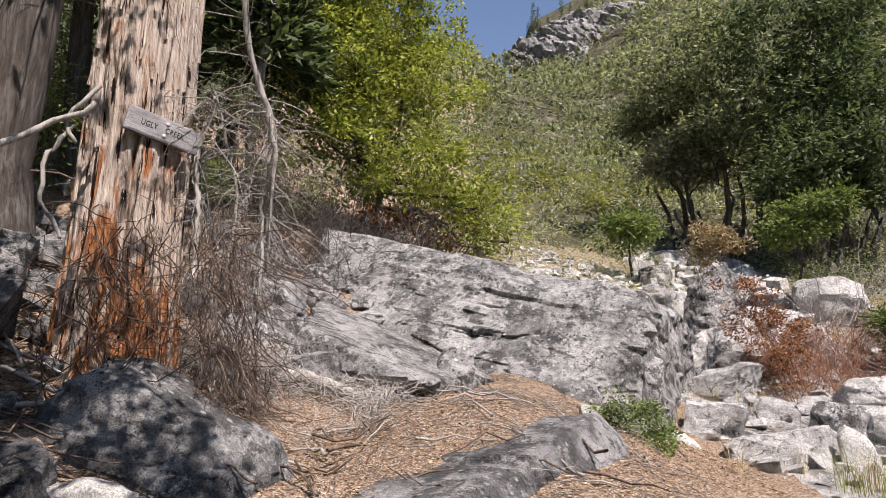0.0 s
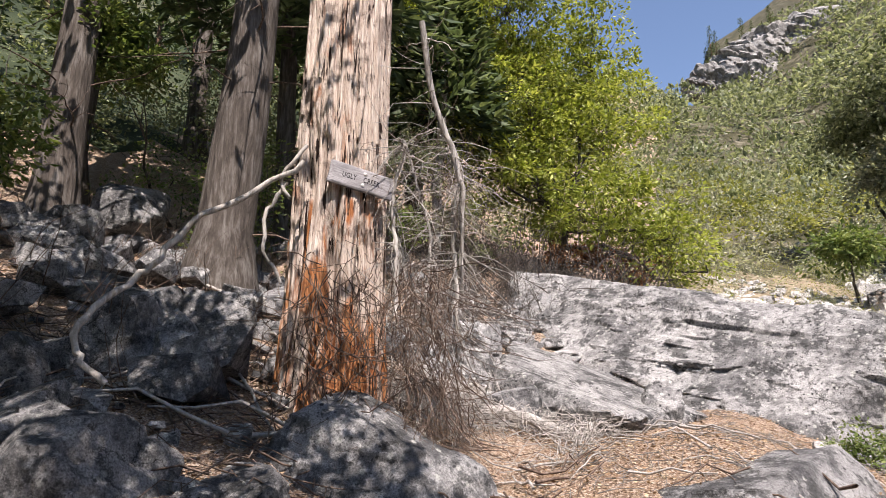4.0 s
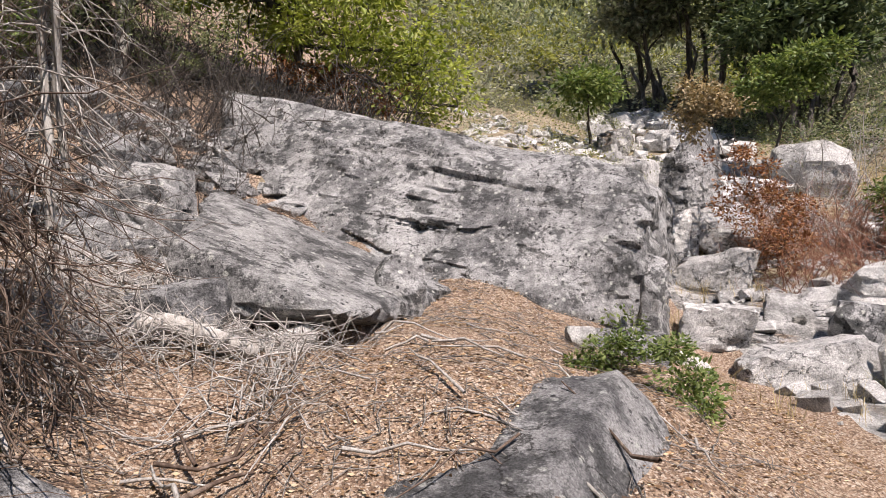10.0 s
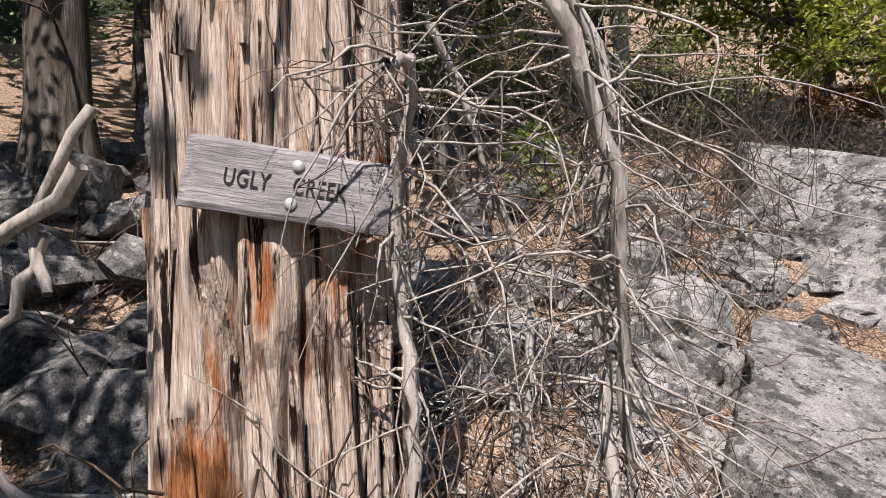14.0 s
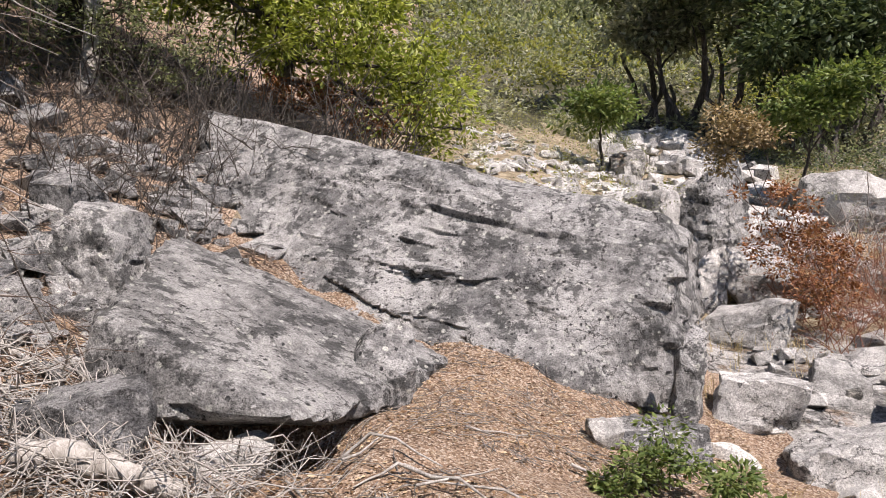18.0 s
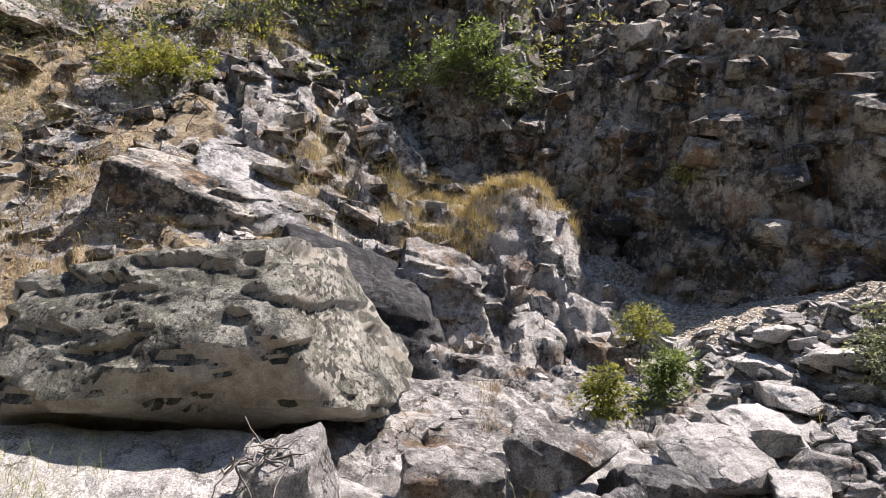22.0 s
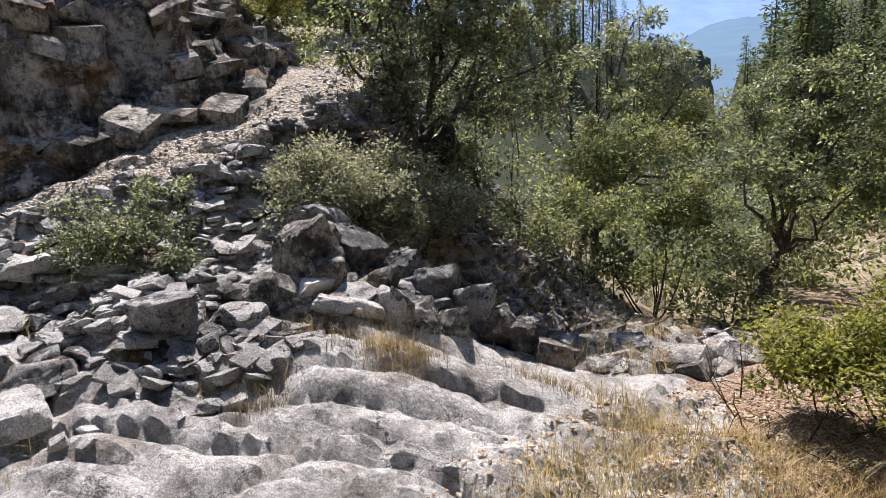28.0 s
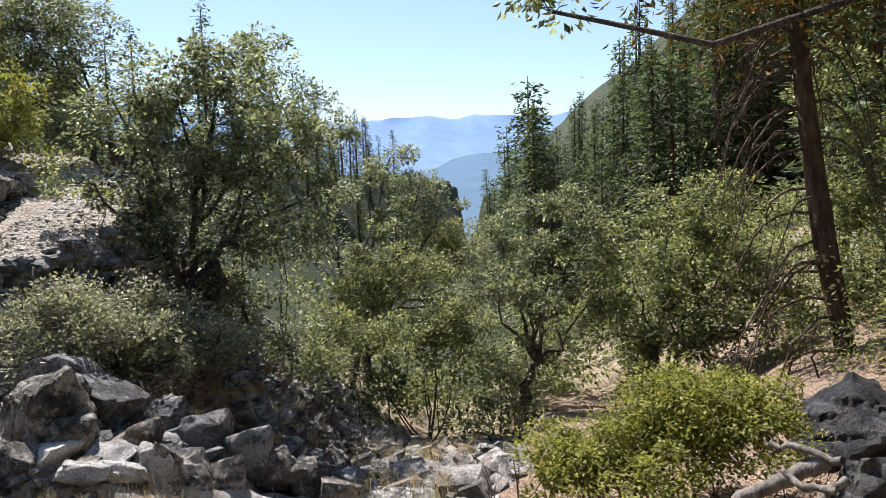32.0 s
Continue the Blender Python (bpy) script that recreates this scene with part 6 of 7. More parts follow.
foliage("trail_oak", "dark shaded oak above the trail", "tree", (9.90, -15.60), ((11.45, -14.70, 6.22, 1.42, 0.95), (10.91, -15.24, 5.38, 1.11, 0.95), (11.12, -14.73, 4.00, 1.08, 0.92), (11.98, -14.55, 5.32, 0.95, 1.11), (11.23, -15.28, 6.86, 1.46, 0.65),), 22100, 0.091, M_LEAF_OAK, M_BARK, 0.160, 3)
foliage("trail_bush", "yellow-green bush at the trail's bend", "bush", (7.20, -10.20), ((8.07, -10.26, 2.16, 0.65, 0.32), (7.77, -10.44, 2.34, 0.43, 0.32),), 2250, 0.065, M_LEAF_MANZ, M_BARK, 0.060)
foliage("trail_bush", "rounded green bush above the trail", "bush", (10.00, -10.50), ((9.51, -11.01, 3.70, 0.60, 0.97),), 4500, 0.078, M_LEAF_MANZ, M_BARK, 0.060)
# hanging leaf tips belong here; the last three lobes are unseen, added for shade
foliage("overhanging_oak", "oak whose leafy boughs hang over the start of the path", "tree", (-3.60, -2.90), ((-2.9, -3.6, 5.0, 1.5, 0.9), (-1.6, -4.0, 4.9, 1.3, 0.7), (-3.8, -1.6, 5.2, 1.6, 1.0), (-0.6, -4.6, 4.55, 0.7, 0.35), (0.65, -4.45, 3.51, 0.31, 0.20), (-2.3, -1.8, 5.6, 1.2, 0.7), (-4.6, -3.6, 5.4, 1.5, 1.0), (-0.5, -1.5, 5.5, 1.0, 0.5), (-1.6, -0.9, 5.6, 1.3, 0.6), (-2.6, -0.4, 5.8, 1.2, 0.6),), 22100, 0.078, M_LEAF_OAK, M_BARK, 0.140, 2)
# two oaks added out of view, only to throw dappled shade
foliage("live_oak_tree", "unseen live oak crown added to shade the wooded slope", "tree", (-5.4, -3.2), ((-1.6, -1.2, 7.6, 1.7, 0.8), (-3.2, -0.6, 8.2, 2.0, 1.0), (-5.0, 0.0, 8.4, 2.2, 1.0), (-6.8, 0.6, 8.8, 2.2, 1.0), (-4.0, -2.4, 8.0, 2.0, 1.0), (-6.6, -2.0, 8.6, 2.2, 1.1), (-8.6, 0.4, 9.0, 2.2, 1.1), (-2.4, -2.6, 7.4, 1.2, 0.6)), 17000, 0.14, M_LEAF_OAK, M_BARK, 0.28, 2)
foliage("live_oak_tree", "unseen oak bough added to shade the cedar foot", "tree", (-3.9, -2.2), ((-0.1, -0.9, 5.5, 0.85, 0.3), (-1.0, -0.7, 5.7, 0.9, 0.35), (-0.9, -1.8, 5.4, 0.9, 0.35), (-1.9, -0.5, 5.9, 1.0, 0.4), (-0.2, -2.3, 5.3, 0.7, 0.3), (-2.6, -1.0, 6.0, 0.9, 0.4)), 7000, 0.10, M_LEAF_OAK, M_BARK, 0.14, 1)
foliage("hazel_sapling", "sunlit green sapling leaves on the shaded slope", "shrub", (-9.60, 8.50), ((-8.20, 5.29, 7.59, 0.65, 0.54), (-7.78, 5.32, 7.09, 0.42, 0.31), (-8.70, 5.23, 8.00, 0.45, 0.45),), 6500, 0.104, M_LEAF_BRIGHT, M_BARK, 0.040)
foliage("hazel_sapling", "sunlit green sapling leaves on the shaded slope", "shrub", (-5.30, 1.60), ((-4.17, 1.05, 3.54, 0.35, 0.25), (-4.30, 1.05, 3.29, 0.25, 0.20),), 1170, 0.065, M_LEAF_BRIGHT, M_BARK, 0.015)
foliage("green_sprig", "green sprig among the dead branches", "plant", (-1.70, 5.40), ((-2.87, 5.07, 3.77, 0.19, 0.16),), 450, 0.052, M_LEAF_BRIGHT, M_BARK, 0.008)
foliage("hillside_oak", "dark green evergreen oak on the upper hillside", "tree", (9.2, 25.6), ((9.23, 25.62, 14.84, 3.20, 2.05), (7.26, 26.49, 14.16, 2.00, 1.47), (11.10, 26.25, 13.65, 2.24, 1.49), (9.43, 24.76, 16.37, 2.00, 1.47),), 7500, 0.23, M_LEAF_OAK, M_BARK, 0.16, 3)
foliage("hillside_oak", "dark green evergreen oak on the upper hillside", "tree", (11.8, 22.4), ((11.79, 22.40, 14.54, 3.00, 2.10), (10.23, 23.35, 13.98, 1.87, 1.50), (13.44, 22.92, 13.36, 2.10, 1.53), (11.87, 21.55, 15.97, 1.87, 1.50),), 7500, 0.23, M_LEAF_PINE, M_BARK, 0.16, 3)
foliage("hillside_oak", "dark green evergreen oak on the upper hillside", "tree", (8.2, 28.5), ((8.21, 28.53, 14.04, 2.04, 1.39), (6.88, 29.05, 13.49, 1.27, 0.99), (9.50, 29.22, 13.29, 1.43, 1.01), (8.38, 28.00, 15.17, 1.27, 0.99),), 7500, 0.23, M_LEAF_OAK, M_BARK, 0.16, 3)
foliage("hillside_oak", "dark green evergreen oak on the upper hillside", "tree", (10.4, 24.4), ((10.39, 24.36, 11.52, 2.80, 1.22), (8.73, 25.06, 11.15, 1.75, 0.87), (11.96, 24.68, 10.77, 1.96, 0.89), (10.60, 23.89, 12.48, 1.75, 0.87),), 7500, 0.23, M_LEAF_OAK, M_BARK, 0.16, 3)
foliage("hillside_oak", "dark green evergreen oak on the upper hillside", "tree", (12.5, 21.3), ((12.52, 21.32, 10.91, 2.24, 1.80), (11.43, 22.09, 10.31, 1.40, 1.28), (13.74, 21.72, 9.88, 1.57, 1.31), (12.59, 20.71, 12.24, 1.40, 1.28),), 7500, 0.23, M_LEAF_PINE, M_BARK, 0.16, 3)
foliage("hillside_oak", "dark green evergreen oak on the upper hillside", "tree", (8.2, 26.3), ((8.24, 26.33, 11.07, 1.45, 0.81), (7.31, 26.68, 10.75, 0.90, 0.58), (9.18, 26.87, 10.65, 1.01, 0.59), (8.37, 26.05, 11.76, 0.90, 0.58),), 7500, 0.23, M_LEAF_GREY, M_BARK, 0.16, 3)
foliage("hillside_oak", "dark green evergreen oak on the upper hillside", "tree", (11.0, 20.6), ((11.01, 20.55, 8.62, 2.08, 0.91), (9.90, 21.12, 8.35, 1.30, 0.65), (12.14, 20.76, 8.08, 1.46, 0.66), (11.16, 20.24, 9.34, 1.30, 0.65),), 7500, 0.23, M_LEAF_PINE, M_BARK, 0.16, 3)

# ---- woods on the shaded left slope ----
def tall_trunk(x, y, r, h, seed, label, material=None, lean=(0, 0)):
    rs = np.random.RandomState(seed)
    z0 = ground_z(x, y)
    root = thing("conifer_tree", label, "tree", pose(x, y, z0))
    w = np.linspace(0, 1, 12)
    line = np.stack([lean[0] * w * h, lean[1] * w * h, w * h - 0.4], 1) + rs.normal(size=(12, 3)) * 0.03
    rr = r * (1 - 0.7 * w)
    rr[0] *= 1.5
    part("trunk", raw_mesh("trunk", *tube(line, rr, 18)), material or M_BARK, root)
    tw = []
    for k in range(26):
        u = rs.uniform(0.08, 0.7)
        p0 = np.array([np.interp(u, w, line[:, i]) for i in range(3)])
        a = rs.uniform(0, 2 * np.pi)
        b = wander(rs, p0, (math.cos(a), math.sin(a), 0.1), rs.uniform(0.7, 2.2), 7, 0.14, -0.05)
        tw.append(tube(b, np.linspace(0.02, 0.004, 8), 4))
        for m in range(6):
            tw.append(tube(wander(rs, b[rs.randint(2, 8)], rs.normal(size=3), rs.uniform(0.2, 0.6), 4, 0.2, -0.08), np.linspace(0.006, 0.002, 5), 3))
    part("dead_boughwork", raw_mesh("dead_boughs", *join(tw)), M_TWIG, root)["kind"] = "stuff"
    n = 2600
    u = rs.uniform(0.45, 1.0, n)
    pts = np.stack([np.interp(u, w, line[:, i]) for i in range(3)], 1)
    a, q = rs.uniform(0, 2 * np.pi, n), rs.uniform(0.15, 1, n) ** 0.7 * (1.08 - u) * h * 0.32
    pts = pts + np.stack([np.cos(a) * q, np.sin(a) * q, -0.25 * q], 1)
    part("crown", raw_mesh("trunk_crown", *leaves(rs, pts, 0.42, 0.3, 0.35, np.stack([np.cos(a), np.sin(a), -0.3 + 0 * a], 1)), False), M_LEAF_PINE, root)["kind"] = "stuff"
    return root


tall_trunk(-5.8, 5.3, 0.42, 15, 1, "broad dark fir trunk with grey scaly bark", None, (0.06, 0.01))
tall_trunk(-8.2, 4.6, 0.34, 14, 2, "dark conifer trunk in deep shade")
tall_trunk(-9.4, 9.8, 0.22, 13, 3, "slim conifer trunk on the shaded slope")
tall_trunk(-7.4, 9.2, 0.24, 13, 4, "slim mossy conifer trunk on the shaded slope", None, (-0.04, 0))
tall_trunk(-6.2, 8.6, 0.2, 12, 5, "slim conifer trunk on the shaded slope", None, (0.05, 0.02))
tall_trunk(-11.5, 7.5, 0.3, 15, 6, "dark conifer trunk in deep shade")
tall_trunk(-13, 12.5, 0.3, 15, 7, "dark conifer trunk in deep shade")
tall_trunk(-9.5, 14.5, 0.26, 14, 8, "dark conifer trunk in deep shade", None, (0.03, 0))
tall_trunk(-6.4, 13.5, 0.26, 13, 9, "dark conifer trunk behind the bay laurel")
tall_trunk(-12.5, 2.5, 0.3, 13, 10, "dark conifer trunk in deep shade")
# next two stand out of view, added to block sun from the slope
tall_trunk(-7.2, -4.6, 0.28, 12, 11, "unseen conifer added to shade the lower slope")
tall_trunk(-9.8, -9.5, 0.28, 13, 12, "unseen conifer added to shade the lower slope")
tall_trunk(-4.9, 11.0, 0.14, 8, 13, "thin dead conifer in the thicket", M_DEAD, (0.05, 0.03))


def canopy(n, box, leaf, material, name, label, seed, clumps, radius):
    """Understorey that nobody could count, as one mass of leaves on thin stems."""
    rs = np.random.RandomState(seed)
    x, y = rs.uniform(box[0], box[1], clumps), rs.uniform(box[2], box[3], clumps)
    z = height(x, y)
    c = np.stack([x, y, z + rs.uniform(0.06, 1.0, clumps) ** 1.3 * box[4]], 1)
    stems = [tube(np.array([[a, b, d - 0.2], [a + 0.1 * rs.normal(), b + 0.1 * rs.normal(), (d + e) / 2], [a, b, e]]), [0.02, 0.014, 0.006], 4) for a, b, d, e in list(zip(x, y, z, c[:, 2]))[::3]]
    pts, d = clump_points(rs, c, radius * rs.uniform(0.5, 1.4, clumps), n, 0.2)
    root = thing(name, label, "undergrowth", None, "", "stuff")
    part("stems", raw_mesh(name + "_stems", *join(stems)), M_BARK, root)["kind"] = "stuff"
    part("leaves", raw_mesh(name + "_leaves", *leaves(rs, pts, leaf, 0.3, 0.5, d), False), material, root)["kind"] = "stuff"


canopy(22000, (-16, -6, 9, 22, 3.5), 0.12, M_LEAF_OAK, "forest_undergrowth", "dark leafy undergrowth between the conifer trunks", 3, 150, 0.8)
canopy(9000, (-20, -10, -6, 10, 5.0), 0.14, M_LEAF_OAK, "forest_undergrowth", "dark leafy undergrowth on the upper left slope", 4, 80, 1.0)
canopy(8000, (-8, -3, -12, -6, 2.2), 0.07, M_LEAF_MIX, "forest_undergrowth", "yellow-green undergrowth below the leaning fir", 5, 60, 0.6)

canopy(30000, (-9, 6, -24, -12, 2.6), 0.15, M_LEAF_MIX, "forest_undergrowth", "tangled green brush filling the lower creek", 6, 210, 0.6)
canopy(16000, (-14, 9, -44, -24, 5.5), 0.16, M_LEAF_OAK, "forest_undergrowth", "broadleaf woods in the valley bottom", 7, 120, 1.5)
canopy(6000, (3.2, 6.2, -12, -8.5, 1.6), 0.06, M_LEAF_OAK, "forest_undergrowth", "dark brush on the slope under the oak", 8, 60, 0.4)

canopy(7000, (-10, -5.5, 6, 12, 2.6), 0.085, M_LEAF_BRIGHT, "forest_undergrowth", "sunlit green saplings between the conifer trunks", 9, 70, 0.5)
canopy(9000, (-7, -2.6, -9, -5.5, 1.5), 0.055, M_LEAF_MIX, "forest_undergrowth", "green and rusty brush round the leaning fir", 10, 90, 0.42)


def brushwood(name, label, n, box, h, seed, material, r=0.008, lean=0.6, keep=None, forks=3):
    """Bare standing brush: crooked stems that fork into fine twigs, past counting."""
    rs = np.random.RandomState(seed)
    p = np.stack([rs.uniform(box[0], box[1], n), rs.uniform(box[2], box[3], n)], 1)
    if keep is not None:
        p = p[keep(p[:, 0], p[:, 1])]
    z = height(p[:, 0], p[:, 1])
    out = []
    for (x, y), zz in zip(p, z):
        hh = h * rs.uniform(0.4, 1.2)
        st = wander(rs, (x, y, zz - 0.05), (rs.normal() * lean, rs.normal() * lean, 1), hh, 6, 0.16, 0.0)
        out.append(tube(st, np.linspace(r, r * 0.4, 7), 4))
        for k in range(forks):
            out.append(tube(wander(rs, st[rs.randint(2, 6)], rs.normal(size=3) + np.array([0, 0, 0.4]), hh * rs.uniform(0.3, 0.6), 4, 0.2, 0.0), np.linspace(r * 0.5, r * 0.2, 5), 3))
    thing(name, label, "brush", None, "", "stuff", raw_mesh(name, *join(out)), material)


brushwood("bare_brush", "dark tangled bare brush behind the big boulder", 400, (-5.5, -0.5, 10.4, 13.2), 1.7, 1, M_BARK, 0.013, 1.0)
brushwood("bare_brush", "dark bare brush on the duff beside the big boulder", 300, (-5.4, -2.2, 7.6, 11), 1.1, 9, M_BARK, 0.008, 0.9)
brushwood("bare_brush", "grey bare brush on the right bank", 400, (9.5, 20, 4, 19), 0.8, 2, M_DEAD, 0.007, 0.7)
brushwood("bare_brush", "dark brown twiggy brush on the right bank", 280, (10, 21, 3, 19), 0.7, 12, M_TWIG, 0.009, 0.9)
brushwood("bare_brush", "red-brown leafless shrub among the creek boulders", 300, (5.0, 7.6, 9.2, 12.2), 1.25, 3, plain("red_brown_twigs", (0.26, 0.12, 0.075), 0.85), 0.006, 0.7, None, 5)
brushwood("bare_stalks", "pale bare stalks leaning over the creek", 42, (5.4, 7.8, 10.4, 12.6), 2.3, 4, M_DEAD, 0.011, 0.55, None, 3)
brushwood("bare_brush", "dark twiggy undergrowth on the shaded slope", 260, (-9, -3.2, 1, 11), 1.0, 5, M_TWIG, 0.007, 0.9)
brushwood("bare_brush", "bare twigs under the manzanita", 60, (-1.4, 1.0, -5.4, -3.8), 0.6, 6, M_BARK_WARM, 0.008, 0.9)
brushwood("bare_brush", "grey bare brush on the talus under the oak", 160, (3.0, 6.0, -9, -4.6), 0.7, 7, M_TWIG, 0.006, 0.9)

# ---- scrub on the hillsides upstream ----
def scrub(name, label, material, n, box, size, leaf, seed, per=110, keep=None):
    rs = np.random.RandomState(seed)
    x, y = rs.uniform(box[0], box[1], n), rs.uniform(box[2], box[3], n)
    if keep is not None:
        m = keep(x, y)
        x, y = x[m], y[m]
    r = size * rs.uniform(0.5, 1.5, len(x)) * (0.6 + y.clip(0, 120) / 90 if box[3] > 40 else 1)
    c = np.stack([x, y, height(x, y) + r * 0.35], 1)
    pts, d = clump_points(rs, c, r, len(x) * per, 0.5)
    sc = leaf * (0.6 + pts[:, 1].clip(0, 120) / 60) if box[3] > 40 else leaf
    co, q = leaves(rs, pts, 1.0, 0.2, 0.55, d)
    base = np.repeat(pts, 4, axis=0)
    co = base + (co - base) * (np.repeat(sc, 4)[:, None] if box[3] > 40 else leaf)
    thing(name, label, "shrubs", None, "", "stuff", raw_mesh(name, co, q, False), material)


scrub("hillside_scrub", "grey-green chaparral covering the upper hillside", M_LEAF_GREY, 460, (-10, 40, 20, 62), 1.1, 0.2, 11, 150)
scrub("hillside_scrub", "olive and yellow-green brush on the valley side", M_LEAF_OAK, 230, (-30, 34, 34, 95), 1.8, 0.3, 12, 160)
scrub("hillside_scrub", "yellow-green brush in the sun on the valley side", M_LEAF_MANZ, 130, (0, 30, 28, 60), 1.3, 0.19, 25, 170)
scrub("hillside_scrub", "dark live-oak brush on the valley side", M_LEAF_OAK, 560, (-50, 80, 45, 190), 1.7, 0.38, 13, 90)
scrub("hillside_scrub", "dark brush in the shade above the right bank", M_LEAF_PINE, 170, (13, 34, 7, 30), 1.1, 0.09, 14, 230)
scrub("bank_brush", "grey-green low brush on the upstream slope", M_LEAF_GREY, 260, (0, 20, 12.5, 26), 0.5, 0.055, 21, 150, lambda x, y: np.abs(x - creek_x(y)) > 1.2)
scrub("bank_brush", "olive low brush on the upstream slope", M_LEAF_MANZ, 90, (0, 22, 12, 26), 0.5, 0.055, 22, 150, lambda x, y: np.abs(x - creek_x(y)) > 1.4)
scrub("bank_brush", "dark low brush in the upstream gully", M_LEAF_OAK, 120, (6, 16, 17, 27), 0.8, 0.085, 23, 150, lambda x, y: np.abs(x - creek_x(y)) > 1.6)
scrub("bank_brush", "dark evergreen brush along the top of the bank", M_LEAF_PINE, 150, (9, 28, 17, 30), 0.9, 0.085, 24, 190, lambda x, y: x > creek_x(y) + 2.5)
scrub("bank_brush", "dark evergreen brush crowning the right bank", M_LEAF_PINE, 210, (14.5, 27, 0, 17), 0.75, 0.085, 26, 190, lambda x, y: x > 15.5 + 0.12 * y + 1.5 * vnoise(x * 0.4, y * 0.4))
scrub("bank_brush", "dry brown twiggy brush on the right bank", M_TAN, 260, (9.5, 22, 4, 20), 0.4, 0.05, 15, 90)
scrub("bank_brush", "grey-green brush on the right bank", M_LEAF_GREY, 70, (9.5, 24, 5, 22), 0.45, 0.06, 16, 130)
scrub("bank_brush", "olive brush above the dark cliff", M_LEAF_MANZ, 70, (15, 26, -12, 6), 0.6, 0.09, 17, 150)

# ---- conifer woods downstream ----
_kinds = [conifer_meshes("conifer", 18, s, 0.15, 13, True, 0.1, 0.03) for s in (1, 2, 3)] + [conifer_meshes("conifer", 18, s, 0.13, 26, True, 0.15, 0.024) for s in (4, 5)]


def woods(name, label, spots, seed, scale, near=False):
    """Far conifers as one mass: trunks and clad boughs of many trees."""
    rs = np.random.RandomState(seed)
    wco, wq, nco, nq, wb, nb = [], [], [], [], 0, 0
    arr = []
    for w, nd in _kinds:
        a = np.empty(len(w.vertices) * 3, np.float32)
        w.vertices.foreach_get("co", a)
        f = np.empty(len(w.loops), np.int32)
        w.loops.foreach_get("vertex_index", f)
        b = np.empty(len(nd.vertices) * 3, np.float32)
        nd.vertices.foreach_get("co", b)
        arr.append((a.reshape(-1, 3), f.reshape(-1, 4), b.reshape(-1, 3)))
    for x, y in spots:
        a, f, b = arr[3 + rs.randint(2)] if near else arr[rs.randint(3)]
        s = scale * rs.uniform(0.55, 1.25)
        t = rs.uniform(0, 2 * np.pi)
        rot = np.array([[math.cos(t), -math.sin(t), 0], [math.sin(t), math.cos(t), 0], [0, 0, 1]]) * s
        o = np.array([x, y, float(height(x, y)) - 0.3])
        wco.append(a @ rot.T + o)
        wq.append(f + wb)
        wb += len(a)
        keep = b.reshape(-1, 4, 3)[rs.rand(len(b) // 4) < 0.75].reshape(-1, 3)
        nco.append(keep @ rot.T + o)
        nb += len(keep)
    root = thing(name, label, "trees", None, "", "stuff")
    part("trunks", raw_mesh(name + "_trunks", np.concatenate(wco), np.concatenate(wq)), M_BARK_WARM, root)["kind"] = "stuff"
    part("needles", raw_mesh(name + "_needles", np.concatenate(nco), np.arange(nb).reshape(-1, 4), False), M_LEAF_PINE, root)["kind"] = "stuff"


_rs = np.random.RandomState(5)
woods("conifer_woods", "dense dark conifer woods on the far valley side", [(_rs.uniform(-60, -9) - 0.08 * k, -17 - 0.33 * k + _rs.normal() * 2) for k in range(320)], 6, 0.8)
woods("conifer_woods", "tall conifers crowding the valley below the oaks", [(-1.8 - 26 * _rs.rand() ** 1.4, _rs.uniform(-66, -38)) for k in range(110)], 16, 0.85, True)
woods("conifer_woods", "conifers on the slope below the trail", [(float(trail_x(y)) + _rs.uniform(-9, 6), y) for y in _rs.uniform(-75, -24, 46)], 17, 0.5)
woods("conifer_woods", "conifers crowning the far shoulder of the valley", [(_rs.uniform(26, 75), _rs.uniform(-330, -120)) for k in range(70)], 18, 1.3)
woods("conifer_woods", "distant conifer woods down the valley", [(_rs.uniform(-110, 2), -70 - 1.3 * k) for k in range(130)], 7, 1.15)
woods("conifer_woods", "scattered conifers along the upstream skyline", [(_rs.uniform(-60, 25), 150 + 2.2 * k) for k in range(45)], 8, 0.6)
woods("conifer_woods", "dark conifers on the right hillside upstream", [(_rs.uniform(16, 42), _rs.uniform(24, 52)) for k in range(22)], 9, 0.5)
woods("conifer_woods", "conifers along the left ridge", [(_rs.uniform(-45, -16), _rs.uniform(-14, 60)) for k in range(55)], 10, 0.75)

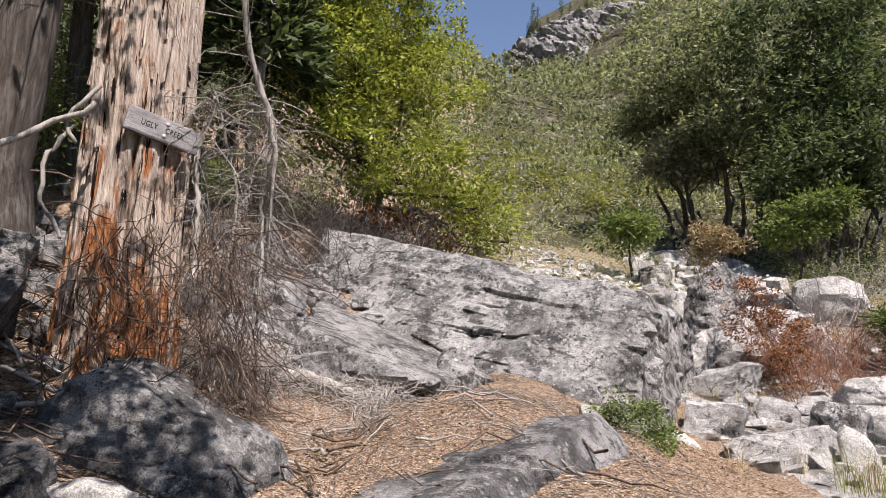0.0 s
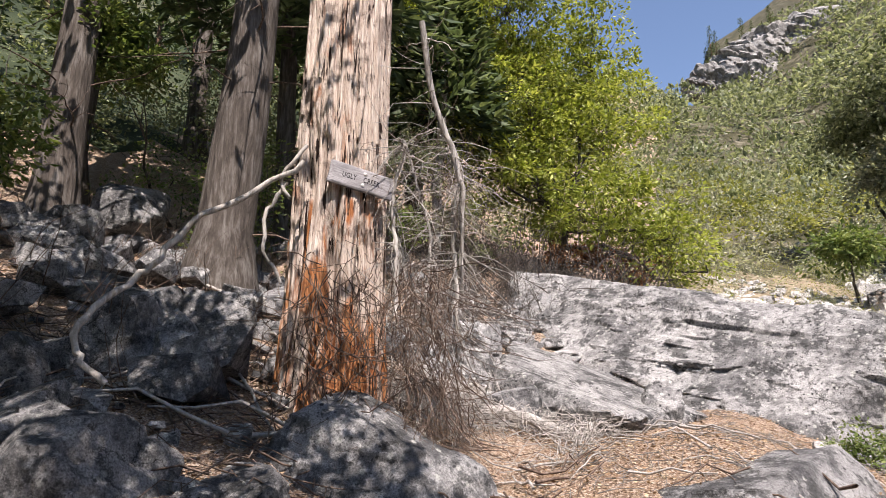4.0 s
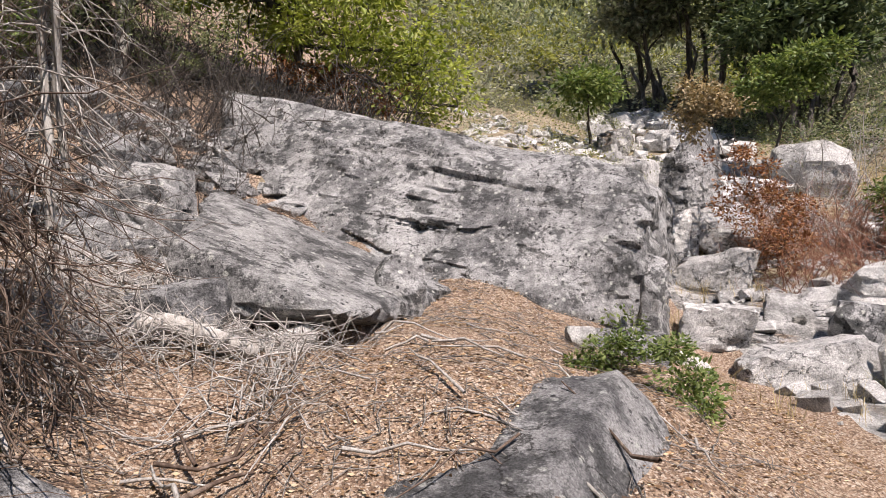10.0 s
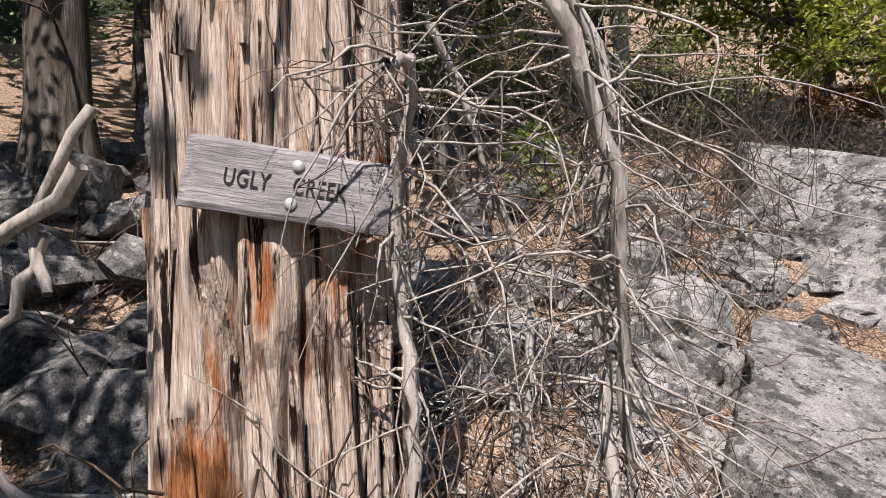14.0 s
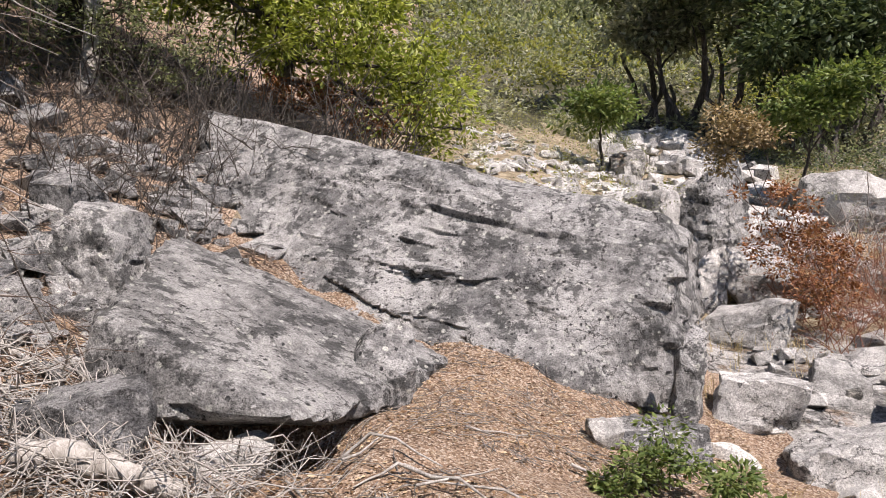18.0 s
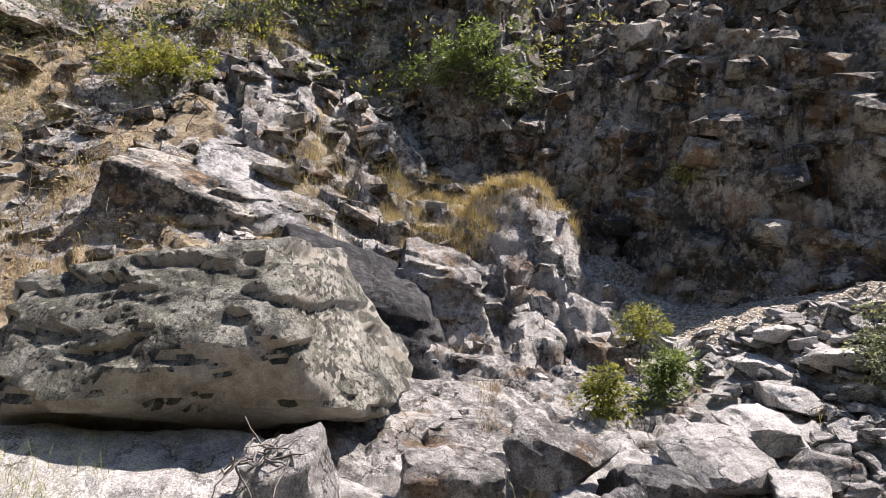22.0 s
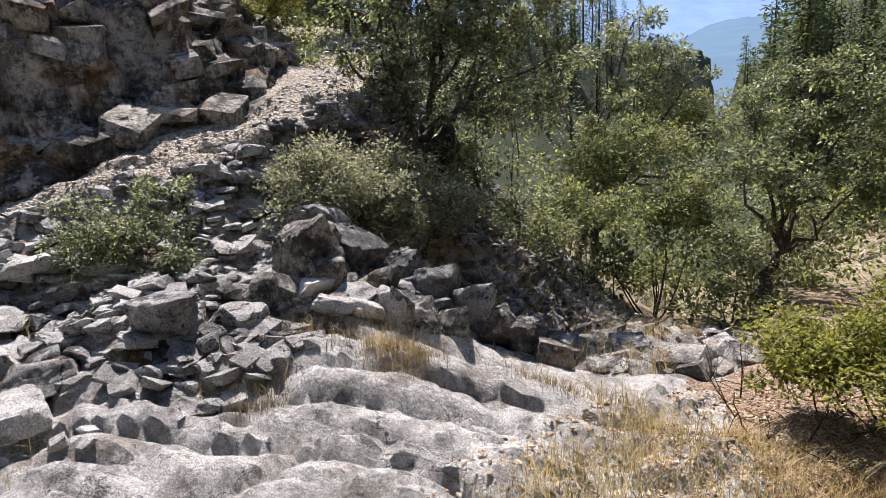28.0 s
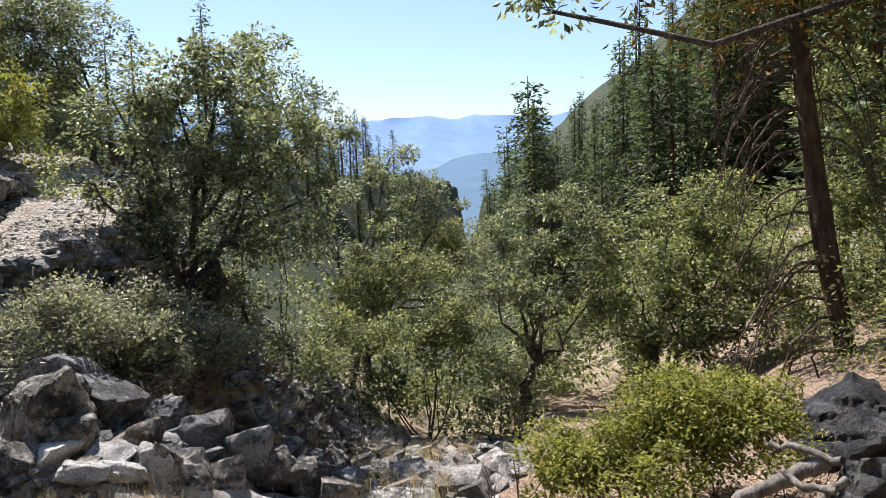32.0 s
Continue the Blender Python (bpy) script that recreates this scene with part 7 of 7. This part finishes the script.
# ---- loose stones ----
def stones(name, label, material, spots, sizes, seed, level=2, parent=None, flat=0.7, proud=0.25):
    """Angular stones bedded in the ground, alike in make, joined."""
    rs = np.random.RandomState(seed)
    moulds = []
    for k in range(12):
        bm = bmesh.new()
        c = np.array([(a, b, e) for a in (-1, 1) for b in (-1, 1) for e in (-1, 1)]) * 0.62 * rs.uniform(0.72, 1.25, (8, 3))
        for v in np.r_[c, rs.normal(size=(5 if level < 3 else 9, 3)) * 0.52]:
            bm.verts.new(v)
        hull = bmesh.ops.convex_hull(bm, input=bm.verts[:])
        bmesh.ops.delete(bm, geom=[g for g in hull["geom_interior"] if isinstance(g, bmesh.types.BMVert)], context="VERTS")
        bm.verts.index_update()
        moulds.append((np.array([v.co[:] for v in bm.verts]), np.array([[v.index for v in f.verts] for f in bm.faces])))
        bm.free()
    co, q, base = [], [], 0
    z = height(np.array([p[0] for p in spots]), np.array([p[1] for p in spots])) + proud * np.asarray(sizes) * flat
    for (x, y), s, zz in zip(spots, sizes, z):
        m, tri = moulds[rs.randint(12)]
        e = Euler(rs.uniform(-0.4, 0.4, 2).tolist() + [rs.uniform(0, 6.28)]).to_matrix()
        co.append((m * np.array([1, rs.uniform(0.55, 1), rs.uniform(0.4, 1) * flat]) * s * 0.62) @ np.array(e).T + np.array([x, y, zz]))
        q.append(tri + base)
        base += len(m)
    co = np.concatenate(co)
    return thing(name, label, "stones", None, "", "stuff", raw_mesh(name, co, np.concatenate(q), False), material)


def pick(rs, n, box, keep):
    p = np.stack([rs.uniform(box[0], box[1], n), rs.uniform(box[2], box[3], n)], 1)
    return p[keep(p[:, 0], p[:, 1])]


_rs = np.random.RandomState(91)
_below = lambda x, y: (x < trail_x(y) - 0.5) & (x > creek_x(y) + 0.7) & (y < -2.3)
# the nearest talus blocks singly
_sp = pick(_rs, 900, (3, 8, -6.5, -2.4), _below)[:190]
for _k, (x, y) in enumerate(_sp):
    s = _rs.uniform(0.1, 0.3)
    if _k < 8:
        _me = rock_mesh("talus_stone", (1, 0.8, 0.5), 500 + _k, 3, 7, 0.004, 0.02, 0.3)
        _me.materials.append(M_ROCK)
        if _k == 0:
            _moulds = []
        _moulds.append(_me)
    t = thing("talus_stone", "loose angular grey stone on the talus below the trail", "rock", pose(x, y, ground_z(x, y) + 0.18 * s, _rs.uniform(-25, 25), _rs.uniform(-25, 25), _rs.uniform(0, 360)) @ Matrix.Diagonal((s, s, s, 1)), "talus stones", "", _moulds[_k % len(_moulds)])
_sp = pick(_rs, 5200, (1.5, 9, -13, -2.2), _below)
# sun and oak shade on the talus put into pale and dark stones
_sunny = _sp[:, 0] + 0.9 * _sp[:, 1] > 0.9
stones("talus", "broken talus between trail and creek, oak shade put into its grey", M_GREYDARK, _sp[~_sunny], _rs.uniform(0.06, 0.3, (~_sunny).sum()), 1, 1, None, 0.6)
stones("talus", "flat broken stones below the trail's bend, sunlight put into their paleness", M_PALE, _sp[_sunny], _rs.uniform(0.05, 0.3, _sunny.sum()), 21, 1, None, 0.45, 0.12)
_sp = pick(_rs, 9000, (3.5, 12, -14, -2), lambda x, y: np.abs(x - trail_x(y)) < 0.8)
stones("trail_gravel_stones", "small pale stones on the gravel trail", M_PALE, _sp, _rs.uniform(0.14, 0.29, len(_sp)) ** 2, 2, 1, None, 0.5, 0.1)
_cl = lambda x, y: (x > cliff_x(y)) & (y < 3)
_sp = pick(_rs, 4200, (7, 19, -17, 3), _cl)
# cliff shade is put into the blocks' dark rock colour
stones("cliff_blocks", "blocky cliff rock above the trail, shade put into its dark colour", M_DARK, _sp, _rs.uniform(0.3, 0.85, len(_sp)) ** 1.8, 3, 2, None, 0.75, 0.08)
_sp = pick(_rs, 1100, (8.2, 18, -2.2, 14), lambda x, y: ~_cl(x, y) & (x > 8.4))
_hi = _sp[:, 0] > 11.5
stones("bank_stones", "weathered ledges and stones of the right bank", M_SLOPE, _sp[~_hi], _rs.uniform(0.1, 0.6, (~_hi).sum()) ** 1.5, 4, 2, None, 0.4, 0.0)
# upper-bank shade is put into the stones' dark colour
stones("bank_stones", "stones in the dry grass of the upper bank, darkened for shade", M_DARK, _sp[_hi], _rs.uniform(0.15, 0.75, _hi.sum()) ** 1.4, 14, 2, None, 0.45, 0.0)
_sp = pick(_rs, 560, (2.4, 8.4, 3.2, 15), lambda x, y: (x > creek_x(y) - 1.0) & (x < creek_x(y) + 3.2))
stones("creek_stones", "pale tumbled stones filling the dry creek bed", M_PALE, _sp, _rs.uniform(0.06, 0.4, len(_sp)), 5, 2, None, 0.7, 0.15)
_sp = pick(_rs, 420, (3, 9, 13, 26), lambda x, y: np.abs(x - creek_x(y) + 0.5) < 2.2)
stones("creek_stones", "pale stones in the upper creek bed", M_PALE, _sp, _rs.uniform(0.15, 0.9, len(_sp)), 6, 2)
_sp = pick(_rs, 420, (0.5, 8, 12.2, 21), lambda x, y: vnoise(x * 0.7, y * 0.7) > -0.4)
stones("meadow_stones", "pale stones strewn over the sandy slope upstream", M_PALE, _sp, _rs.uniform(0.1, 0.55, len(_sp)) ** 1.2, 27, 2, None, 0.55, 0.05)
_sp = pick(_rs, 260, (-6, 0.6, -1.5, 8), lambda x, y: (x < -1.6) | (y < 1.4))
stones("litter_stones", "small grey and white stones in the leaf litter", M_ROCK, _sp, _rs.uniform(0.05, 0.26, len(_sp)), 7, 2)
_sp = pick(_rs, 240, (-4.4, -1.4, 5.6, 10.5), lambda x, y: x > -99)
stones("duff_stones", "pale rocks showing through the duff beside the big boulder", M_ROCK, _sp, _rs.uniform(0.08, 0.6, len(_sp)) ** 1.2, 17, 2, None, 0.6, 0.05)
_sp = pick(_rs, 300, (-9, -3, -1, 10), lambda x, y: x < -3)
# darker rock here carries the slope's shade in its colour
stones("slope_stones", "stones on the left slope, shade put into their dark grey", M_GREYDARK, _sp, _rs.uniform(0.15, 0.75, len(_sp)), 8, 2)
_sp = pick(_rs, 130, (3.4, 9.5, -2.5, 3), lambda x, y: x > creek_x(y) - 0.3)
stones("bed_stones", "loose stones on the washed bedrock", M_PALE, _sp, _rs.uniform(0.04, 0.17, len(_sp)), 9, 2)
_sp = pick(_rs, 400, (0.8, 5, -13, -5), lambda x, y: np.abs(x - creek_x(y)) < 1.5)
stones("bed_stones", "stones in the creek bed below the crossing", M_SLOPE, _sp, _rs.uniform(0.1, 0.5, len(_sp)), 10, 2)

# ---- fallen leaves, twigs and grass ----
def strew(name, label, material, n, box, size, keep, seed, lift=0.012, aspect=0.5, flat=0.82):
    rs = np.random.RandomState(seed)
    p = pick(rs, n, box, keep)
    z = height(p[:, 0], p[:, 1]) + lift * rs.rand(len(p))
    w = np.c_[p, z]
    a = rs.normal(size=(len(p), 3)) * np.array([1, 1, 0.25])
    co, q = leaves(rs, w, size, flat, aspect, a)
    thing(name, label, "leaves", None, "", "stuff", raw_mesh(name, co, q, False), material)


_terr = lambda x, y: (x < creek_x(y) - 0.9 + 0.5 * vnoise(x * 1.4, y * 1.4)) & (vnoise(x * 0.8 + 9, y * 0.8) > -0.72)
strew("fallen_leaves", "brown and tan fallen oak leaves on the terrace", M_LITTER_LEAF, 44000, (-4, 3, 0.8, 9), 0.034, _terr, 1, 0.02)
strew("fallen_leaves", "brown fallen leaves along the path's start", M_LITTER_LEAF, 12000, (-5, 3, -4, 0.8), 0.05, _terr, 2, 0.02)
strew("fallen_leaves", "brown fallen leaves on the shaded slope", M_LITTER_LEAF, 12000, (-10, -4, -2, 10), 0.06, _terr, 3, 0.03)
strew("fallen_leaves", "leaves caught on the bank by the driftwood", M_LITTER_LEAF, 9000, (-3, 1.5, -5, -1.5), 0.045, _terr, 4, 0.03)


def sticks(name, label, n, box, keep, seed, length, r, material, lift=0.02):
    rs = np.random.RandomState(seed)
    p = pick(rs, n, box, keep)
    out = []
    for x, y in p:
        a, ln = rs.uniform(0, 6.28), rs.uniform(*length)
        q = wander(rs, (x, y, 0), (math.cos(a), math.sin(a), 0), ln, 4, 0.16)
        q[:, 2] = height(q[:, 0], q[:, 1]) + lift * rs.rand() + np.abs(rs.normal(size=5)) * lift * 0.5
        out.append(tube(q, np.linspace(r, r * 0.4, 5) * rs.uniform(0.5, 1.3), 4))
    thing(name, label, "twigs", None, "", "stuff", raw_mesh(name, *join(out)), material)


sticks("fallen_twigs", "dry fallen twigs matted on the litter", 1700, (-2.6, 2, 2.2, 7.5), _terr, 1, (0.08, 0.35), 0.0038, M_DRIFT, 0.03)
sticks("fallen_twigs", "pale dry twigs heaped below the dead branches", 900, (-2.6, -0.6, 3.4, 5.4), _terr, 2, (0.2, 0.7), 0.005, M_DEAD, 0.16)
sticks("fallen_twigs", "dark fallen twigs on the shaded slope", 900, (-6.5, -1.6, -1, 6), _terr, 3, (0.2, 0.9), 0.007, M_TWIG, 0.08)
sticks("fallen_twigs", "dark twigs and bark on the duff beside the big boulder", 500, (-4.4, -1.2, 5.4, 10.5), _terr, 8, (0.2, 0.8), 0.006, M_TWIG, 0.06)
sticks("fallen_sticks", "bleached fallen sticks on the shaded slope", 60, (-6, -2, 0, 6), _terr, 4, (0.6, 1.6), 0.018, M_DEAD, 0.12)
sticks("fallen_sticks", "bleached curled sticks lying on the litter", 34, (-1.6, 1.6, 2.4, 5.6), _terr, 6, (0.3, 0.9), 0.011, M_DEAD, 0.06)
sticks("fallen_sticks", "broken sticks between the foreground rocks", 40, (-1.6, 1.2, 0.4, 3.4), _terr, 5, (0.3, 0.8), 0.012, M_TWIG, 0.12)


def grass(name, label, material, n, box, keep, seed, h, tuft=9, spread_m=0.06):
    rs = np.random.RandomState(seed)
    p = pick(rs, n, box, keep)
    p = np.repeat(p, tuft, axis=0) + rs.normal(size=(len(p) * tuft, 2)) * spread_m
    w = np.c_[p, height(p[:, 0], p[:, 1]) - 0.01]
    m = len(w)
    a = rs.uniform(0, 6.28, m)
    ht = h * rs.uniform(0.4, 1.2, m)
    lean = rs.uniform(0.2, 1.1, m)
    d = np.stack([np.cos(a), np.sin(a), 0 * a], 1)
    s = np.stack([-np.sin(a), np.cos(a), 0 * a], 1) * (0.0012 + 0.0018 * rs.rand(m))[:, None]
    up = np.array([0, 0, 1.0])
    mid = w + up * ht[:, None] * 0.55 + d * (lean * ht * 0.25)[:, None]
    tip = w + up * ht[:, None] * 0.9 + d * (lean * ht)[:, None]
    co = np.stack([w - s, w + s, mid + s * 0.8, mid - s * 0.8, mid + s * 0.8, tip], 1)
    quads = np.stack([co[:, 0], co[:, 1], co[:, 2], co[:, 3], co[:, 3], co[:, 2], co[:, 5] + s * 0.1, co[:, 5] - s * 0.1], 1).reshape(-1, 3)
    thing(name, label, "grass", None, "", "stuff", raw_mesh(name, quads, np.arange(len(quads)).reshape(-1, 4), False), material)


grass("dry_grass", "straw-coloured dry grass on the near bank", M_DRYGRASS, 1700, (-2.4, 2.2, -4.0, -0.8), lambda x, y: (x < 1.9 + 0.4 * vnoise(x, y * 2)) & (vnoise(x * 1.2, y * 1.2) > -0.3), 1, 0.25)
grass("dry_grass", "straw-coloured grass on the rock hummock", M_DRYGRASS, 2200, (10.2, 13.4, -2.2, 0.9), lambda x, y: (vnoise(x * 1.1, y * 1.1) > -0.55) & (x > 10.5 - 0.25 * y), 2, 0.24, 10, 0.08)
grass("dry_grass", "bleached dry grass on the right bank", M_DRYGRASS, 5000, (9, 19, 1.5, 18), lambda x, y: vnoise(x * 0.6 + 3, y * 0.6) > -0.25, 3, 0.3, 9, 0.12)
grass("dry_grass", "tufts of dry grass in the bedrock cracks", M_DRYGRASS, 160, (2, 9.5, -4, 3), lambda x, y: vnoise(x * 1.5, y * 1.5) > 0.35, 4, 0.26)
for _x, _y in ((3.37, -3.41), (2.44, -3.98), (4.02, -3.38), (3.36, -3.48), (4.15, -2.64), (3.40, -3.46), (2.80, -9.56)):
    grass("dry_grass", "brown matted grass clump in the creek bed", M_TAN, 22, (_x - 0.28, _x + 0.28, _y - 0.2, _y + 0.2), lambda x, y: np.hypot(x - _x, y - _y) < 0.3, int(abs(_x * 100)), 0.13, 16, 0.07)
for _x, _y in ((-0.56, -3.70), (-1.24, -3.60), (-0.08, -3.49)):
    grass("red_dry_weeds", "reddish dry weeds on the near bank", M_RUST, 60, (_x - 0.35, _x + 0.35, _y - 0.3, _y + 0.3), lambda x, y: np.hypot(x - _x, y - _y) < 0.36, int(abs(_x * 100)) + 3, 0.16, 12, 0.05)
grass("dry_grass", "golden grass on the lower bank", M_DRYGRASS, 420, (1.5, 4.4, -10.5, -5), lambda x, y: vnoise(x * 1.1, y * 1.1 + 7) > 0.0, 6, 0.35)
grass("green_weeds", "green and rusty weeds along the creek's edge", M_LEAF_MANZ, 420, (3.6, 5.6, 2.2, 5.2), lambda x, y: vnoise(x * 1.2 + 2, y * 1.2) > -0.3, 7, 0.5, 9, 0.08)
grass("red_dry_weeds", "rusty dry weeds along the creek's edge", M_RUST, 130, (3.6, 5.6, 2.4, 5.2), lambda x, y: vnoise(x * 1.5 + 7, y * 1.5) > 0.1, 17, 0.42, 8, 0.07)
grass("dry_grass", "thin dry grass between creek stones", M_DRYGRASS, 500, (2.5, 8, 4, 14), lambda x, y: vnoise(x * 1.1 + 2, y * 1.1) > 0.15, 8, 0.3)
grass("moss_mat", "rust-brown moss and dry grass along the cliff top", M_RUST, 1100, (11.5, 17, -8, -1.5), lambda x, y: (x > table(y, (-8, 10.6), (-5, 12.0), (-3, 14.5), (-1, 16.5))) & (vnoise(x * 1.0, y * 1.0) > -0.3), 10, 0.09, 10, 0.1)
grass("moss_mat", "orange moss in the ledges of the bank", M_RUST, 420, (8.5, 13, -2, 5), lambda x, y: vnoise(x * 1.2 + 4, y * 1.2) > 0.2, 11, 0.07, 10, 0.07)
grass("dry_grass", "straw tufts on the bank above the overhanging boulder", M_DRYGRASS, 420, (9, 13.5, -1.5, 6), lambda x, y: vnoise(x * 1.1 + 8, y * 1.1) > 0.15, 12, 0.26, 9, 0.07)
grass("tall_grass_stalks", "tall pale grass stalks on the ledge", M_DRYGRASS, 30, (12.4, 13.8, 0.4, 2.2), lambda x, y: x > 0, 9, 0.9, 5, 0.05)

# ---- ridges at the valley's end, distance haze painted blue ----
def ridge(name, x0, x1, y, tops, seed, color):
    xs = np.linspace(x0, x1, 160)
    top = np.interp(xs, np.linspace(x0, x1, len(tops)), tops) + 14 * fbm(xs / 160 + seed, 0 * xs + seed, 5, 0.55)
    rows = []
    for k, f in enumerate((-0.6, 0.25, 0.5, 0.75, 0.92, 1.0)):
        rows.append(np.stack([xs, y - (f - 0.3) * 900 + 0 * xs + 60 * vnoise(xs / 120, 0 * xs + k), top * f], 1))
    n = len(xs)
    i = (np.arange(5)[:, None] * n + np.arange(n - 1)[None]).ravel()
    n_ = Nodes(name + "_painted_haze")
    # air haze is put into the blue base colour and a faint emission
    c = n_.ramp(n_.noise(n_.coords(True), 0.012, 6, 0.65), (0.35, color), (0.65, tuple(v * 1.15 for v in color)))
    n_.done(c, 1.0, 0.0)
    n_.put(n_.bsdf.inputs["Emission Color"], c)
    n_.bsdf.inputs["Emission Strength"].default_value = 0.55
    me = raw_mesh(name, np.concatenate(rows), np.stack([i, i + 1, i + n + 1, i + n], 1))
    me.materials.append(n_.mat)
    tagged(new(name, me), "wooded ridge far down the valley, haze painted as blue glow", "ridge", "", "structure")


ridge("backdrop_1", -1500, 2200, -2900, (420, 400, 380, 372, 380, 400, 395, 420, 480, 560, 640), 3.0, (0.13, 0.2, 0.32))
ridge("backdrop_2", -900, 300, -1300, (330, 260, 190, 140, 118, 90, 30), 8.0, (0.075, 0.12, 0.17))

# ---- the plan brought to true size ----
for ob in scene.objects:
    if ob.parent is None and ob.type in ("MESH", "EMPTY"):
        ob.matrix_world = Matrix.Scale(SCALE, 4) @ ob.matrix_world
